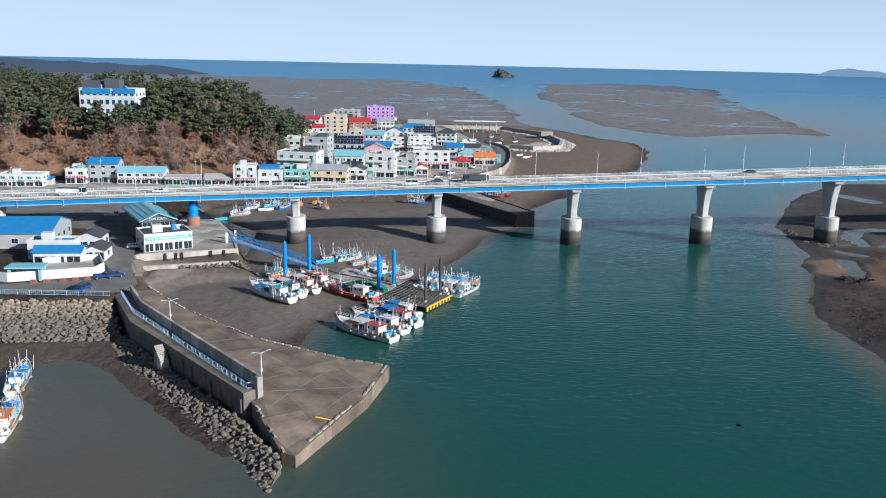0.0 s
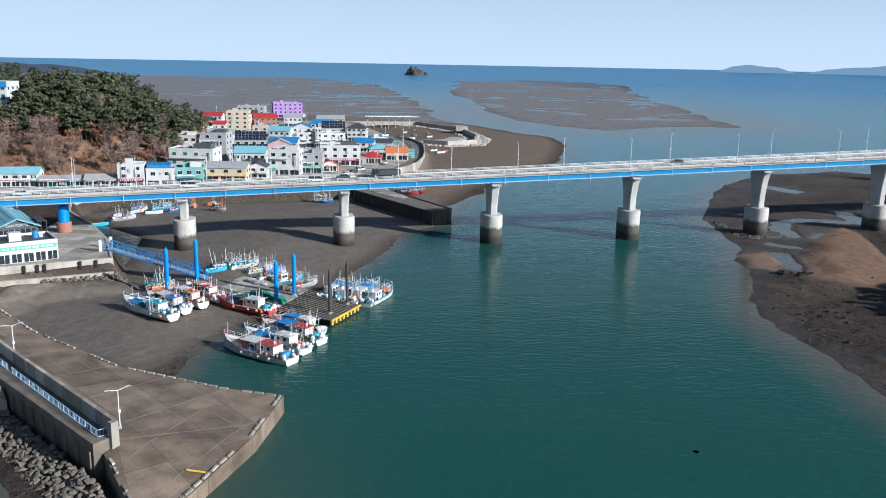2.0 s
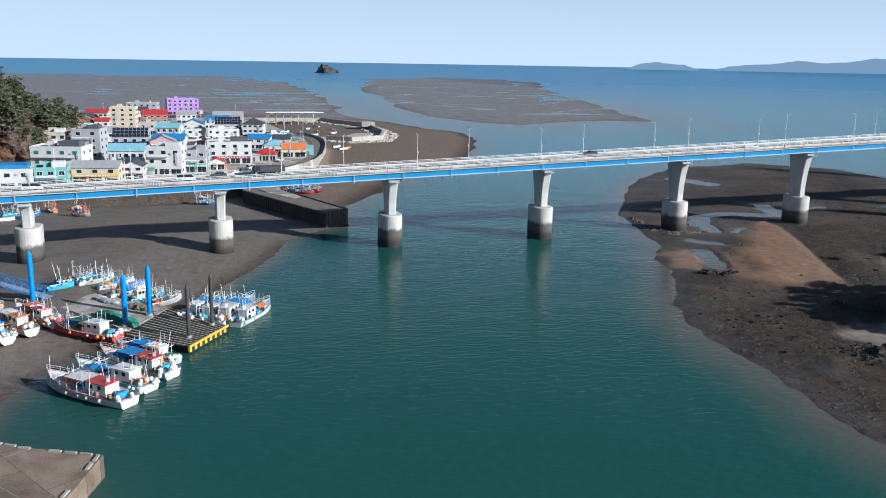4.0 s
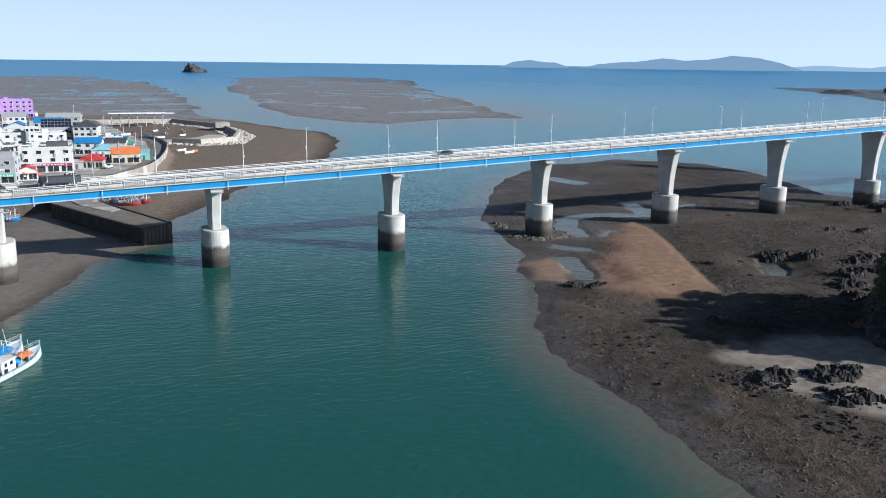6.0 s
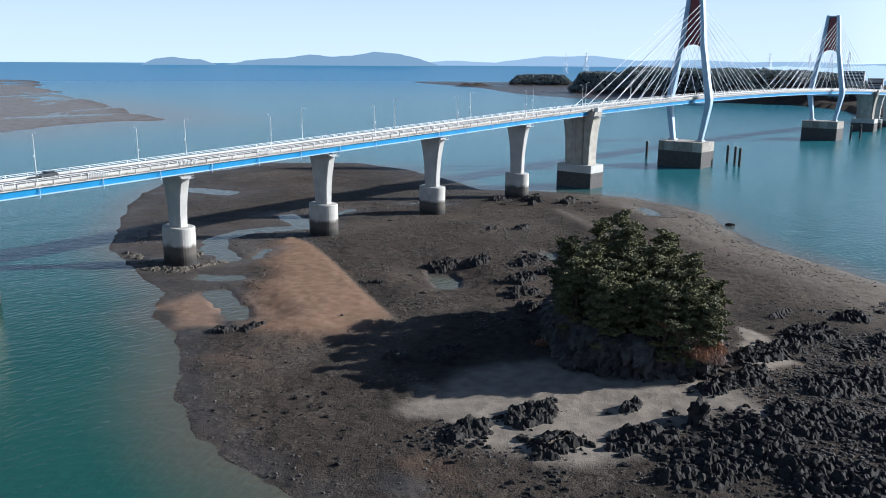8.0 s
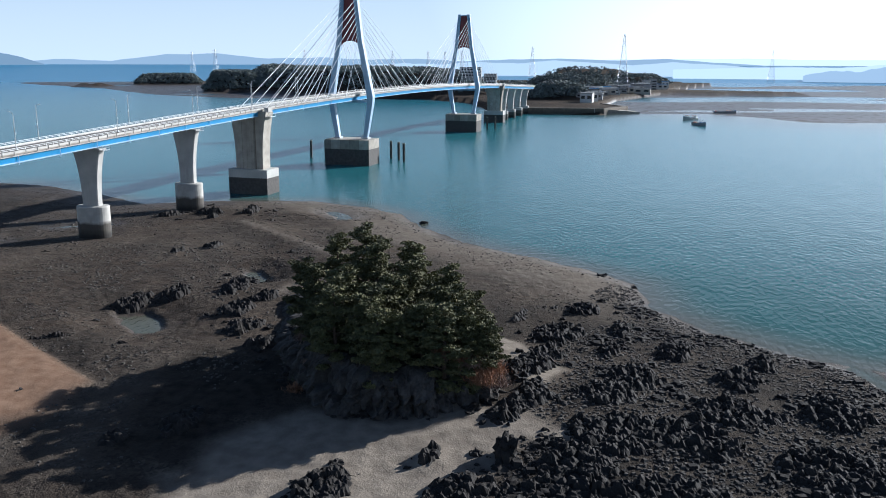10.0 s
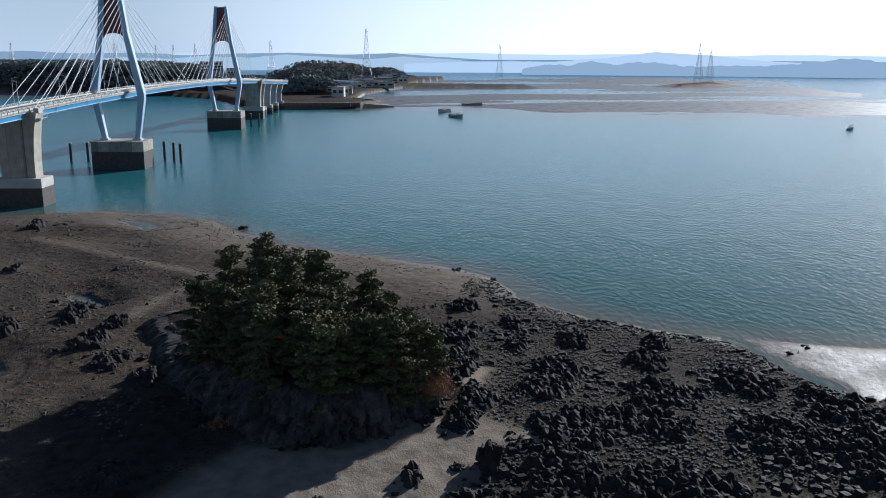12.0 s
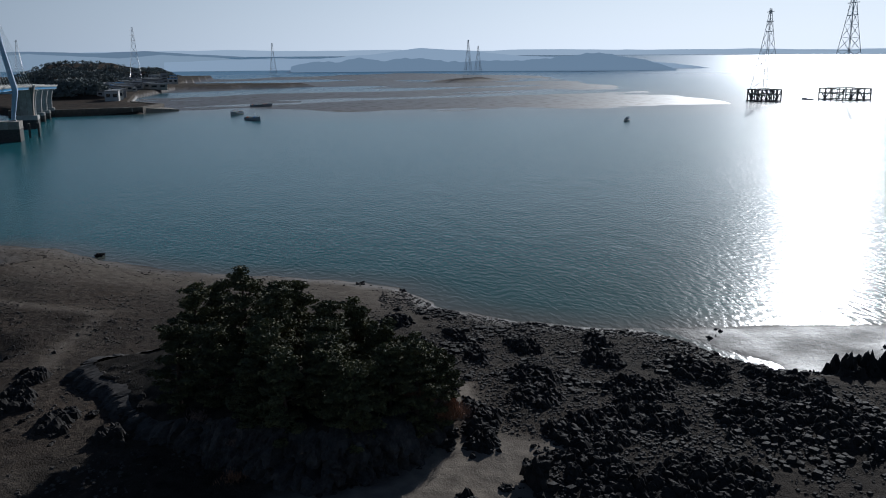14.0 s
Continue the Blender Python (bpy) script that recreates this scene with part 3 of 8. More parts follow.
def ground_material():
    m = bpy.data.materials.new("tidal_ground")
    m.use_nodes = True
    n, l = m.node_tree.nodes, m.node_tree.links
    b = n["Principled BSDF"]
    geo, attr, split = n.new("ShaderNodeNewGeometry"), n.new("ShaderNodeAttribute"), n.new("ShaderNodeSeparateColor")
    attr.attribute_name = "cover"
    l.new(attr.outputs["Color"], split.inputs[0])

    def tex(scale, detail=5):
        t = n.new("ShaderNodeTexNoise")
        t.inputs["Scale"].default_value, t.inputs["Detail"].default_value = scale, detail
        l.new(geo.outputs["Position"], t.inputs["Vector"])
        return t.outputs["Fac"]

    def two(a, c, fac, lo=0.35, hi=0.65):
        r, x = n.new("ShaderNodeMapRange"), n.new("ShaderNodeMix")
        r.inputs["From Min"].default_value, r.inputs["From Max"].default_value = lo, hi
        l.new(fac, r.inputs["Value"])
        x.data_type = "RGBA"
        for k, v in ((6, a), (7, c)):
            if isinstance(v, tuple):
                x.inputs[k].default_value = (*v, 1)
            else:
                l.new(v, x.inputs[k])
        l.new(r.outputs[0], x.inputs[0])
        return x.outputs[2]

    broad, mid, fine = tex(0.05), tex(0.45), tex(4.0, 3)
    mud = two(two((0.046, 0.038, 0.031), (0.080, 0.061, 0.046), broad), (0.026, 0.023, 0.020), mid, 0.5, 0.72)
    mud = two((0.022, 0.020, 0.018), mud, fine, 0.25, 0.5)
    cells = n.new("ShaderNodeTexVoronoi")
    cells.inputs["Scale"].default_value = 2.2
    l.new(geo.outputs["Position"], cells.inputs["Vector"])
    tone = n.new("ShaderNodeSeparateColor")
    l.new(cells.outputs["Color"], tone.inputs[0])
    pebble = two((0.018, 0.016, 0.014), (0.12, 0.098, 0.078), tone.outputs[0], 0.0, 1.0)
    mud = two(mud, pebble, tex(0.16, 4), 0.42, 0.75)
    sand = two((0.20, 0.122, 0.078), (0.25, 0.162, 0.108), mid)
    pale = two((0.175, 0.147, 0.118), (0.25, 0.213, 0.17), mid)
    scrub = two(two((0.17, 0.098, 0.060), (0.26, 0.155, 0.10), mid), (0.10, 0.070, 0.042), broad, 0.5, 0.7)
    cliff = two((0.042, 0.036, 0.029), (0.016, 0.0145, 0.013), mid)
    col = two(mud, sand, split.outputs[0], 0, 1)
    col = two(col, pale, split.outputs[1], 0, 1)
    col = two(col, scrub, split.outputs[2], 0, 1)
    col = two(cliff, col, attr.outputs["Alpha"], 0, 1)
    l.new(col, b.inputs["Base Color"])
    wet = n.new("ShaderNodeAttribute")
    wet.attribute_name = "wet"
    sheen = n.new("ShaderNodeMath")
    sheen.operation = "MULTIPLY"
    l.new(wet.outputs["Fac"], sheen.inputs[0])
    l.new(tex(0.09, 4), sheen.inputs[1])
    for k, lo, hi, top in (("Roughness", 0.85, 0.4, 0.5), ("Specular IOR Level", 0.03, 0.5, 0.5)):
        r = n.new("ShaderNodeMapRange")
        r.inputs["From Max"].default_value, r.inputs["To Min"].default_value, r.inputs["To Max"].default_value = top, lo, hi
        l.new(sheen.outputs[0], r.inputs["Value"])
        l.new(r.outputs[0], b.inputs[k])
    add = n.new("ShaderNodeMath")
    add.operation = "MULTIPLY_ADD"
    add.inputs[1].default_value = 0.35
    l.new(fine, add.inputs[0])
    l.new(mid, add.inputs[2])
    bp = n.new("ShaderNodeBump")
    bp.inputs["Distance"].default_value = 0.6
    flat = n.new("ShaderNodeMapRange")
    flat.inputs["To Min"].default_value, flat.inputs["To Max"].default_value = 1.0, 0.08
    calm = wet.outputs["Fac"]
    for k, share_ in ((0, 0.8), (1, 0.6)):
        scaled, most = n.new("ShaderNodeMath"), n.new("ShaderNodeMath")
        scaled.operation, most.operation = "MULTIPLY", "MAXIMUM"
        scaled.inputs[1].default_value = share_
        l.new(split.outputs[k], scaled.inputs[0])
        l.new(calm, most.inputs[0])
        l.new(scaled.outputs[0], most.inputs[1])
        calm = most.outputs[0]
    l.new(calm, flat.inputs["Value"])
    l.new(flat.outputs[0], bp.inputs["Strength"])
    l.new(add.outputs[0], bp.inputs["Height"])
    l.new(bp.outputs[0], b.inputs["Normal"])
    return m


gm = sheet("ground", gx, gy, GX, GY, GZ)
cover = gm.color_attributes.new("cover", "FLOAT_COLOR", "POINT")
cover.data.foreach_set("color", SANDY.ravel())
wet_layer = gm.attributes.new("wet", "FLOAT", "POINT")
wet_layer.data.foreach_set("value", WET.ravel())
gm.materials.append(ground_material())
ground = tagged(new("ground", gm), "dark grey tidal mud, gravel and sand", kind="structure")

w_ang = np.linspace(0, 2 * math.pi, 361)
w_rad = np.concatenate([[0.5], np.arange(6, 360, 3), np.geomspace(366, 2200, 24), np.linspace(2350, 4880, 16)])
WA, WR = np.meshgrid(w_ang, w_rad, indexing="ij")
WX, WY = 90 + WR * np.cos(WA), -160 + WR * np.sin(WA)
wm = sheet("water", w_ang, w_rad, WX, WY, sea_rise(WX, WY))
wm.flip_normals()
# ramp by distance for the sky tint painted into the water, and its roughness
distance_ramp = wm.attributes.new("distance_ramp", "FLOAT", "POINT")
distance_ramp.data.foreach_set("value", (0.4 * smooth(110, 480, WR) + 0.6 * smooth(500, 2600, WR)).astype(np.float32).ravel())
silt = wm.attributes.new("silt", "FLOAT", "POINT")
WH = heights(WX, WY)
silt.data.foreach_set("value", (np.maximum(smooth(-1.5, 0.15, WH) * 0.8, smooth(95, 20, np.hypot(WX + 45, (WY + 172) * 0.9)) * 0.8) * smooth(1500, 900, WR)).astype(np.float32).ravel())
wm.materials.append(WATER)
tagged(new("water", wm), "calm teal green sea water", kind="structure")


def height_at(x, y):
    return float(heights(np.array([[x]], float), np.array([[y]], float))[0, 0])



# ---- the bridge ----
def road_z(x):
    """Height of the road surface along the bridge."""
    if x < 340:
        return 20.1 + 0.0345 * x
    if x < 820:
        return 20.1 + 0.0345 * 340 + 0.0345 * (x - 340) - 0.0345 / 480 * (x - 340) ** 2
    return 20.1 + 0.0345 * 340 - 0.0345 * (x - 820)


bridge = thing("bridge", label="long road bridge with a blue steel girder, white parapets", category="bridge")
BX0, BX1 = -420.0, 975.0
xs_deck = [BX0 + 15 * k for k in range(int((BX1 - BX0) / 15) + 1)]


def along(profile, xs=xs_deck):
    """A bar of the given y-z outline that follows the road."""
    bm = bmesh.new()
    loft(bm, [[(x, y, road_z(x) + z) for y, z in profile] for x in xs])
    return bm


part("road_surface", along([(-4.6, -0.2), (4.6, -0.2), (4.6, 0.0), (-4.6, 0.0)]), ASPHALT, bridge, "grey asphalt road")
part("slab", along([(-5.6, -0.45), (-5.6, -0.15), (-4.62, -0.05), (4.62, -0.05), (5.6, -0.15), (5.6, -0.45), (3.2, -0.8), (-3.2, -0.8)]), CONCRETE, bridge, "pale concrete deck slab")
for s in (-1, 1):
    part("parapet", along([(s * 5.55, -0.2), (s * 5.55, 0.42), (s * 5.25, 0.42), (s * 5.05, 0.0), (s * 5.05, -0.2)]), PIER_CONCRETE, bridge, "white concrete parapet")
    part("side_beam", along([(s * 4.8, -0.5), (s * 5.2, -0.5), (s * 5.2, -0.95), (s * 4.8, -0.95)]), PIER_CONCRETE, bridge, "pale edge beam under the deck")
    # the pale blue puts sunlight on the flange into its colour
    part("bottom_flange", along([(s * 3.9, -2.78), (s * 4.62, -2.78), (s * 4.62, -2.55), (s * 3.9, -2.55)]), PALE_BLUE, bridge, "bottom flange of the girder, sunlit tone painted pale blue")
    part("hand_rail", along([(s * 5.36, 1.08), (s * 5.48, 1.08), (s * 5.48, 1.2), (s * 5.36, 1.2)]), WHITE_STEEL, bridge, "white steel handrail")
    part("hand_rail", along([(s * 5.37, 0.72), (s * 5.47, 0.72), (s * 5.47, 0.82), (s * 5.37, 0.82)]), WHITE_STEEL, bridge, "white steel handrail")
    part("lane_edge", along([(s * 4.05, 0.0), (s * 4.2, 0.0), (s * 4.2, 0.012), (s * 4.05, 0.012)]), WHITE_STEEL, bridge, "white lane line")
part("girder", along([(-4.3, -2.75), (4.3, -2.75), (4.75, -0.62), (-4.75, -0.62)]), BRIDGE_BLUE, bridge, "blue steel box girder")
post = part("rail_post", boxed(-0.06, 0.06, -0.06, 0.06, 0.4, 1.16), WHITE_STEEL, bridge)
for k in range(0, 300):
    x = -95 + 2.5 * k
    if k % 2 == 0:
        share("rail_post", post, Matrix.Translation((x, 5.42, road_z(x))), bridge)
    if k and x < 480:
        share("rail_post", post, Matrix.Translation((x, -5.42, road_z(x))), bridge)
post.matrix_local = Matrix.Translation((-95, -5.42, road_z(-95)))


bracket = part("bracket", boxed(-0.09, 0.09, -0.12, 0.1, -0.55, 0.45), PIER_CONCRETE, bridge, "pale parapet bracket")
bracket.matrix_local = Matrix.Translation((-98, -5.6, road_z(-98)))
for k in range(1, 150):
    x = -98 + 4 * k
    share("bracket", bracket, Matrix.Translation((x, -5.6, road_z(x))), bridge)
for k in range(38):
    x = -92 + 15 * k
    part("drain_pipe", tubed((x, -4.9, road_z(x) - 0.9), (x, -4.9, road_z(x) - 3.3), 0.1, seg=6), PALE_BLUE, bridge)
for k in range(9):
    x = 30 + 24 * k
    bm = bmesh.new()
    for j in range(13):
        box(bm, x + 0.4 * j, x + 0.4 * j + 0.12, -5.75, -5.66, road_z(x) - 0.2, road_z(x) + 0.95)
    box(bm, x - 0.1, x + 5.2, -5.74, -5.67, road_z(x) + 0.85, road_z(x) + 0.98)
    part("slotted_screen", bm, WHITE_STEEL, bridge, "pale slotted screen on the parapet")


def pier(x, ztop, zfoot, drum_top):
    p = thing("bridge_pier", Matrix.Translation((x, 0, 0)), "flared concrete pier on an oval stained footing", "pier", "bridge piers")
    bm = bmesh.new()
    split = drum_top - 3.6
    loft(bm, [oval(3.3, 5.0, z, 28) for z in (split, drum_top - 0.25)] + [oval(3.1, 4.8, drum_top, 28)])
    part("footing", bm, FOOTING, p, "pale oval concrete footing")
    bm = bmesh.new()
    loft(bm, [oval(3.3, 5.0, z, 28) for z in (zfoot - 3, zfoot + 1.5, split)])
    part("tide_mark", bm, FOOTING, p, "brown stained lower footing")
    bm = bmesh.new()
    rings = []
    n = 9
    for k in range(n + 1):
        u = k / n
        half = 2.7 + 2.0 * u ** 2.4
        z = drum_top - 0.05 + (ztop - 0.9 - drum_top) * u
        w = 1.25 + 0.15 * u
        rings.append([(-w, -half + 0.35, z), (-w + 0.35, -half, z), (w - 0.35, -half, z), (w, -half + 0.35, z), (w, half - 0.35, z), (w - 0.35, half, z), (-w + 0.35, half, z), (-w, half - 0.35, z)])
    loft(bm, rings)
    part("column", bm, PIER_CONCRETE, p)
    for s in (-1, 1):
        for y in (-0.8, 0, 0.8):
            part("rib", boxed(s * 1.25, s * 1.36, y - 0.18, y + 0.18, drum_top, ztop - 1.2), PIER_CONCRETE, p)
    part("cap", boxed(-1.55, 1.55, -5.0, 5.0, ztop - 0.9, ztop - 0.15), PIER_CONCRETE, p)
    for s in (-1, 1):
        part("bearing", boxed(-0.6, 0.6, s * 2.2 - 0.5, s * 2.2 + 0.5, ztop - 0.15, ztop + 0.32), GREY_STEEL, p)
    bm = bmesh.new()
    for y in (-6.3, -5.05, 5.05, 6.3):
        for xx_ in (-1.4, 1.4):
            tube(bm, (xx_, y, ztop - 0.6), (xx_, y, ztop + 0.5), 0.04, seg=5)
    for s in (-1, 1):
        box(bm, -1.5, 1.5, min(s * 5.0, s * 6.4), max(s * 5.0, s * 6.4), ztop - 0.68, ztop - 0.6)
        for zz in (0.0, 0.5):
            tube(bm, (-1.4, s * 6.3, ztop + zz), (1.4, s * 6.3, ztop + zz), 0.035, seg=5)
            for xx_ in (-1.4, 1.4):
                tube(bm, (xx_, s * 5.05, ztop + zz), (xx_, s * 6.3, ztop + zz), 0.035, seg=5)
    part("service_platform", bm, GREY_STEEL, p, "grey steel maintenance platform")
    return p


FOOTS = {0: 1.2, 50: 0.6, 100: -1, 150: -1, 200: 2.0, 250: 1.0, 300: 1.0, 350: 1.5}
for px, foot in FOOTS.items():
    pier(px, road_z(px) - 3.07, foot, 10.2 if px != 100 else 9.7)
for px in (-50, -100, -150, -200, -250):
    pier(px, road_z(px) - 3.07, 4.5, 8.0)


def wall_pier(x):
    p = thing("bridge_pier", Matrix.Translation((x, 0, 0)), "broad concrete wall pier on a square footing", "pier", "bridge piers")
    z = road_z(x) - 2.9
    part("tide_mark", boxed(-5.02, 5.02, -8.52, 8.52, -4, 6.6), TIDE_CONCRETE, p, "dark algae stained footing")
    part("footing", boxed(-5, 5, -8.5, 8.5, 6.6, 9.9), PIER_CONCRETE, p, "pale concrete footing")
    bm = bmesh.new()
    rings = []
    for k in range(9):
        u = k / 8
        half = 5.9 + 2.3 * u ** 2.6
        zz = 9.85 + (z + 1.8 - 9.85) * u
        rings.append([(-3.0, -half, zz), (3.0, -half, zz), (3.0, half, zz), (-3.0, half, zz)])
    loft(bm, rings)
    part("column", bm, CONCRETE, p)
    for s in (-1, 1):
        for y in (-1, 0, 1):
            part("rib", boxed(s * 3.0, s * 3.12, y - 0.2, y + 0.2, 9.9, z), CONCRETE, p)
        part("stub", boxed(-1.6, 1.6, s * 7.6 - 0.9, s * 7.6 + 0.9, z + 1.75, z + 3.4), PIER_CONCRETE, p)
    bm = bmesh.new()
    box(bm, -2.4, 2.4, -9.6, -8.0, z - 0.1, z + 0.0)
    for a in (-2.4, 2.4):
        tube(bm, (a, -9.55, z), (a, -9.55, z + 1.1), 0.05, seg=5)
    tube(bm, (-2.4, -9.55, z + 1.1), (2.4, -9.55, z + 1.1), 0.05, seg=5)
    part("service_platform", bm, GREY_STEEL, p)
    return p


PYLONS = (498.5, 715.5)
wall_pier(396)
wall_pier(818)
for px in (850, 882, 914, 946):
    pier(px, road_z(px) - 3.07, -1, 8.0)


def pylon(x):
    p = thing("bridge_pylon", Matrix.Translation((x, 0, 0)), "pale blue steel pylon with a dark red panel and stay cables", "pylon", "bridge pylons")
    part("tide_mark", boxed(-7.32, 7.32, -12.02, 12.02, -4, 8.2), TIDE_CONCRETE, p, "dark stained footing")
    bm = boxed(-7.3, 7.3, -12, 12, 8.2, 13.0)
    part("footing", bm, CONCRETE, p, "pale concrete footing")
    zd = road_z(x)
    for s in (-1, 1):
        bm = bmesh.new()
        prof = [(13.0, 7.6, 1.25, 1.35), (14.0, 7.7, 1.15, 1.3), (zd - 4.0, 10.6, 1.5, 1.7), (zd - 1.0, 10.7, 1.6, 1.8), (62.0, 5.6, 1.25, 1.6), (85.2, 3.3, 1.0, 1.5)]
        rings = []
        for z, y, hy, hx in prof:
            y *= s
            rings.append([(-hx, y - hy, z), (hx, y - hy, z), (hx, y + hy, z), (-hx, y + hy, z)])
        loft(bm, rings)
        bmesh.ops.bevel(bm, geom=[e for e in bm.edges if abs(e.verts[0].co.z - e.verts[1].co.z) > 0.5], offset=0.2, segments=1, affect="EDGES")
        part("leg", bm, PALE_BLUE, p)
        part("leg_base", boxed(-2.0, 2.0, s * 7.6 - 1.8, s * 7.6 + 1.8, 12.98, 13.9), GREY_STEEL, p)
    part("cross_beam", boxed(-1.2, 1.2, -9.4, 9.4, zd - 4.2, zd - 2.95), PALE_BLUE, p)
    bm = bmesh.new()
    ring = []
    for k in range(13):
        a = math.pi * k / 12
        ring.append((4.55 * math.cos(a), 59.6 + 2.2 * math.sin(a)))
    top = [(-2.4, 84.3), (2.4, 84.3)]
    outline = [(y, z) for y, z in ring] + top
    loft(bm, [[(-0.45, y, z) for y, z in outline], [(0.45, y, z) for y, z in outline]])
    part("panel", bm, RED_PANEL, p, "dark red steel panel between the legs")
    part("arch_rim", boxed(-0.6, 0.6, -2.5, 2.5, 84.2, 84.9), PALE_BLUE, p)
    return p


CABLE = material("white_stay_cable", (0.72, 0.73, 0.74), 0.5, vary=0.08, bump=0)
for px in PYLONS:
    p = pylon(px)
    for way in (-1, 1):
        for k in range(8):
            reach = 20 + 11.5 * k
            zt = 63.5 + 2.55 * k
            for s in (-1, 1):
                yt = s * (5.5 - (zt - 62) * 0.1)
                xd = px + way * reach
                part("stay_cable", tubed((way * 1.4, yt, zt), (way * reach, s * 5.75, road_z(xd) + 0.3), 0.11, seg=6), CABLE, p)



# ---- jetty and quays ----
def slab_mesh(pts, z0):
    """A solid with the given top corners, down to z0."""
    bm = bmesh.new()
    top = [bm.verts.new(p) for p in pts]
    low = [bm.verts.new((p[0], p[1], z0)) for p in pts]
    n = len(pts)
    for i in range(n):
        bm.faces.new((top[i], low[i], low[(i + 1) % n], top[(i + 1) % n]))
    f = bm.faces.new(top)
    g = bm.faces.new(low[::-1])
    bmesh.ops.triangulate(bm, faces=[f, g])
    return bm


def wall_along(pts, thick, low, high):
    """A wall of thickness thick on a line of points; low and high may be lists of heights."""
    bm = bmesh.new()
    n = len(pts)
    lo = low if isinstance(low, list) else [low] * n
    hi = high if isinstance(high, list) else [high] * n
    rings = []
    for i, (x, y) in enumerate(pts):
        a, b = Vector(pts[max(0, i - 1)]), Vector(pts[min(n - 1, i + 1)])
        d = (b - a).normalized()
        nx, ny = -d.y * thick / 2, d.x * thick / 2
        rings.append([(x - nx, y - ny, lo[i]), (x + nx, y + ny, lo[i]), (x + nx, y + ny, hi[i]), (x - nx, y - ny, hi[i])])
    loft(bm, rings)
    return bm


def walk_line(pts, step):
    """Points and directions at even steps along a line."""
    out, left = [], 0.0
    for a, b in zip(pts, pts[1:]):
        a, b = Vector(a), Vector(b)
        d, length = (b - a).normalized(), (b - a).length
        s = left
        while s < length:
            out.append((a + d * s, d))
            s += step
        left = s - length
    return out


JET = [(-40, -66, 6.42), (-33, -80, 6.0), (-22, -96, 5.2), (-2.7, -117, 4.2), (16, -129, 3.5), (26.3, -133.6, 3.2), (21.4, -148, 2.8), (9.2, -171.5, 2.2),
       (6.8, -170, 2.3), (0.5, -154.5, 4.6), (2, -152.3, 5.2), (-17.6, -122, 5.6), (-30, -102, 5.9), (-36.3, -86, 6.3), (-44, -75, 6.44)]
jetty = thing("jetty", label="worn concrete jetty slab with stained sides", category="jetty")
jet_slab = part("slab", slab_mesh(JET, -4), JETTY_TOP, jetty)
pale_joint = material("pale_joint_concrete", (0.21, 0.185, 0.155), 0.9, vary=0.3, size=1, fine=8, bump=0)


def jet_z(x, y):
    """The slab's height, from its triangles."""
    m = jet_slab.data
    for p in m.polygons:
        if len(p.vertices) == 3:
            a, b, c = [m.vertices[v].co for v in p.vertices]
            d = (b.y - c.y) * (a.x - c.x) + (c.x - b.x) * (a.y - c.y)
            if abs(d) < 1e-6 or a.z < -3 or b.z < -3 or c.z < -3:
                continue
            u = ((b.y - c.y) * (x - c.x) + (c.x - b.x) * (y - c.y)) / d
            v = ((c.y - a.y) * (x - c.x) + (a.x - c.x) * (y - c.y)) / d
            if u > -1e-3 and v > -1e-3 and u + v < 1.001:
                return u * a.z + v * b.z + (1 - u - v) * c.z
    return None


def joint(a, b):
    a, b = Vector(a), Vector(b)
    n = max(2, int((b - a).length / 1.5))
    side = Vector((-(b - a).y, (b - a).x)).normalized() * 0.055
    bm = bmesh.new()
    rows = []
    for k in range(n + 1):
        p = a + (b - a) * k / n
        zz = jet_z(p.x, p.y)
        if zz is None:
            continue
        rows.append([(p.x - side.x, p.y - side.y, zz - 0.02), (p.x + side.x, p.y + side.y, zz - 0.02), (p.x + side.x, p.y + side.y, zz + 0.02), (p.x - side.x, p.y - side.y, zz + 0.02)])
    if len(rows) > 1:
        loft(bm, rows)
        part("joint", bm, pale_joint, jetty, "pale filled joint")
    else:
        bm.free()


for a, b in (((-29, -100), (-22, -96)), ((-22, -114), (-13, -106)), ((-15, -125), (-4, -116.5)), ((-8, -136), (6, -123)), ((-1, -147), (16, -130)), ((2, -151), (23, -143)),
             ((-30, -92), (-10, -122)), ((-12, -112), (8, -140)), ((4, -128), (20, -146)), ((3, -158), (15, -135)), ((6, -168), (22, -141))):
    joint(a, b)
kerb = part("kerb_stone", boxed(-0.85, 0.85, -0.2, 0.2, -0.1, 0.22), CONCRETE, jetty, "chipped pale kerb stone")
kerb.matrix_local = Matrix.Translation((-38.5, -69, 6.4))
rng = random.Random(5)
for (p, d), k in zip(walk_line([(-33, -80), (-22, -96), (-2.7, -117), (16, -129), (26, -133.6)], 2.2), range(99)):
    if rng.random() < 0.8:
        q = p + Vector((-d.y, d.x)) * -0.25
        zz = jet_z(q.x, q.y)
        if zz:
            share("kerb_stone", kerb, Matrix.Translation((q.x, q.y, zz)) @ Matrix.Rotation(math.atan2(d.y, d.x) + rng.uniform(-0.05, 0.05), 4, "Z"), jetty)
for line in ([(25.8, -134.5), (21.2, -148), (9.2, -171)], [(6.7, -169.5), (1.0, -155.5)]):
    for p, d in walk_line(line, 2.3):
        if rng.random() < 0.62:
            q = p + Vector((d.y, -d.x)) * (0.35 if d.y < 0 and d.x < 0 else 0.35)
            zz = jet_z(q.x, q.y)
            if zz:
                share("kerb_stone", kerb, Matrix.Translation((q.x, q.y, zz)) @ Matrix.Rotation(math.atan2(d.y, d.x) + rng.uniform(-0.08, 0.08), 4, "Z"), jetty)

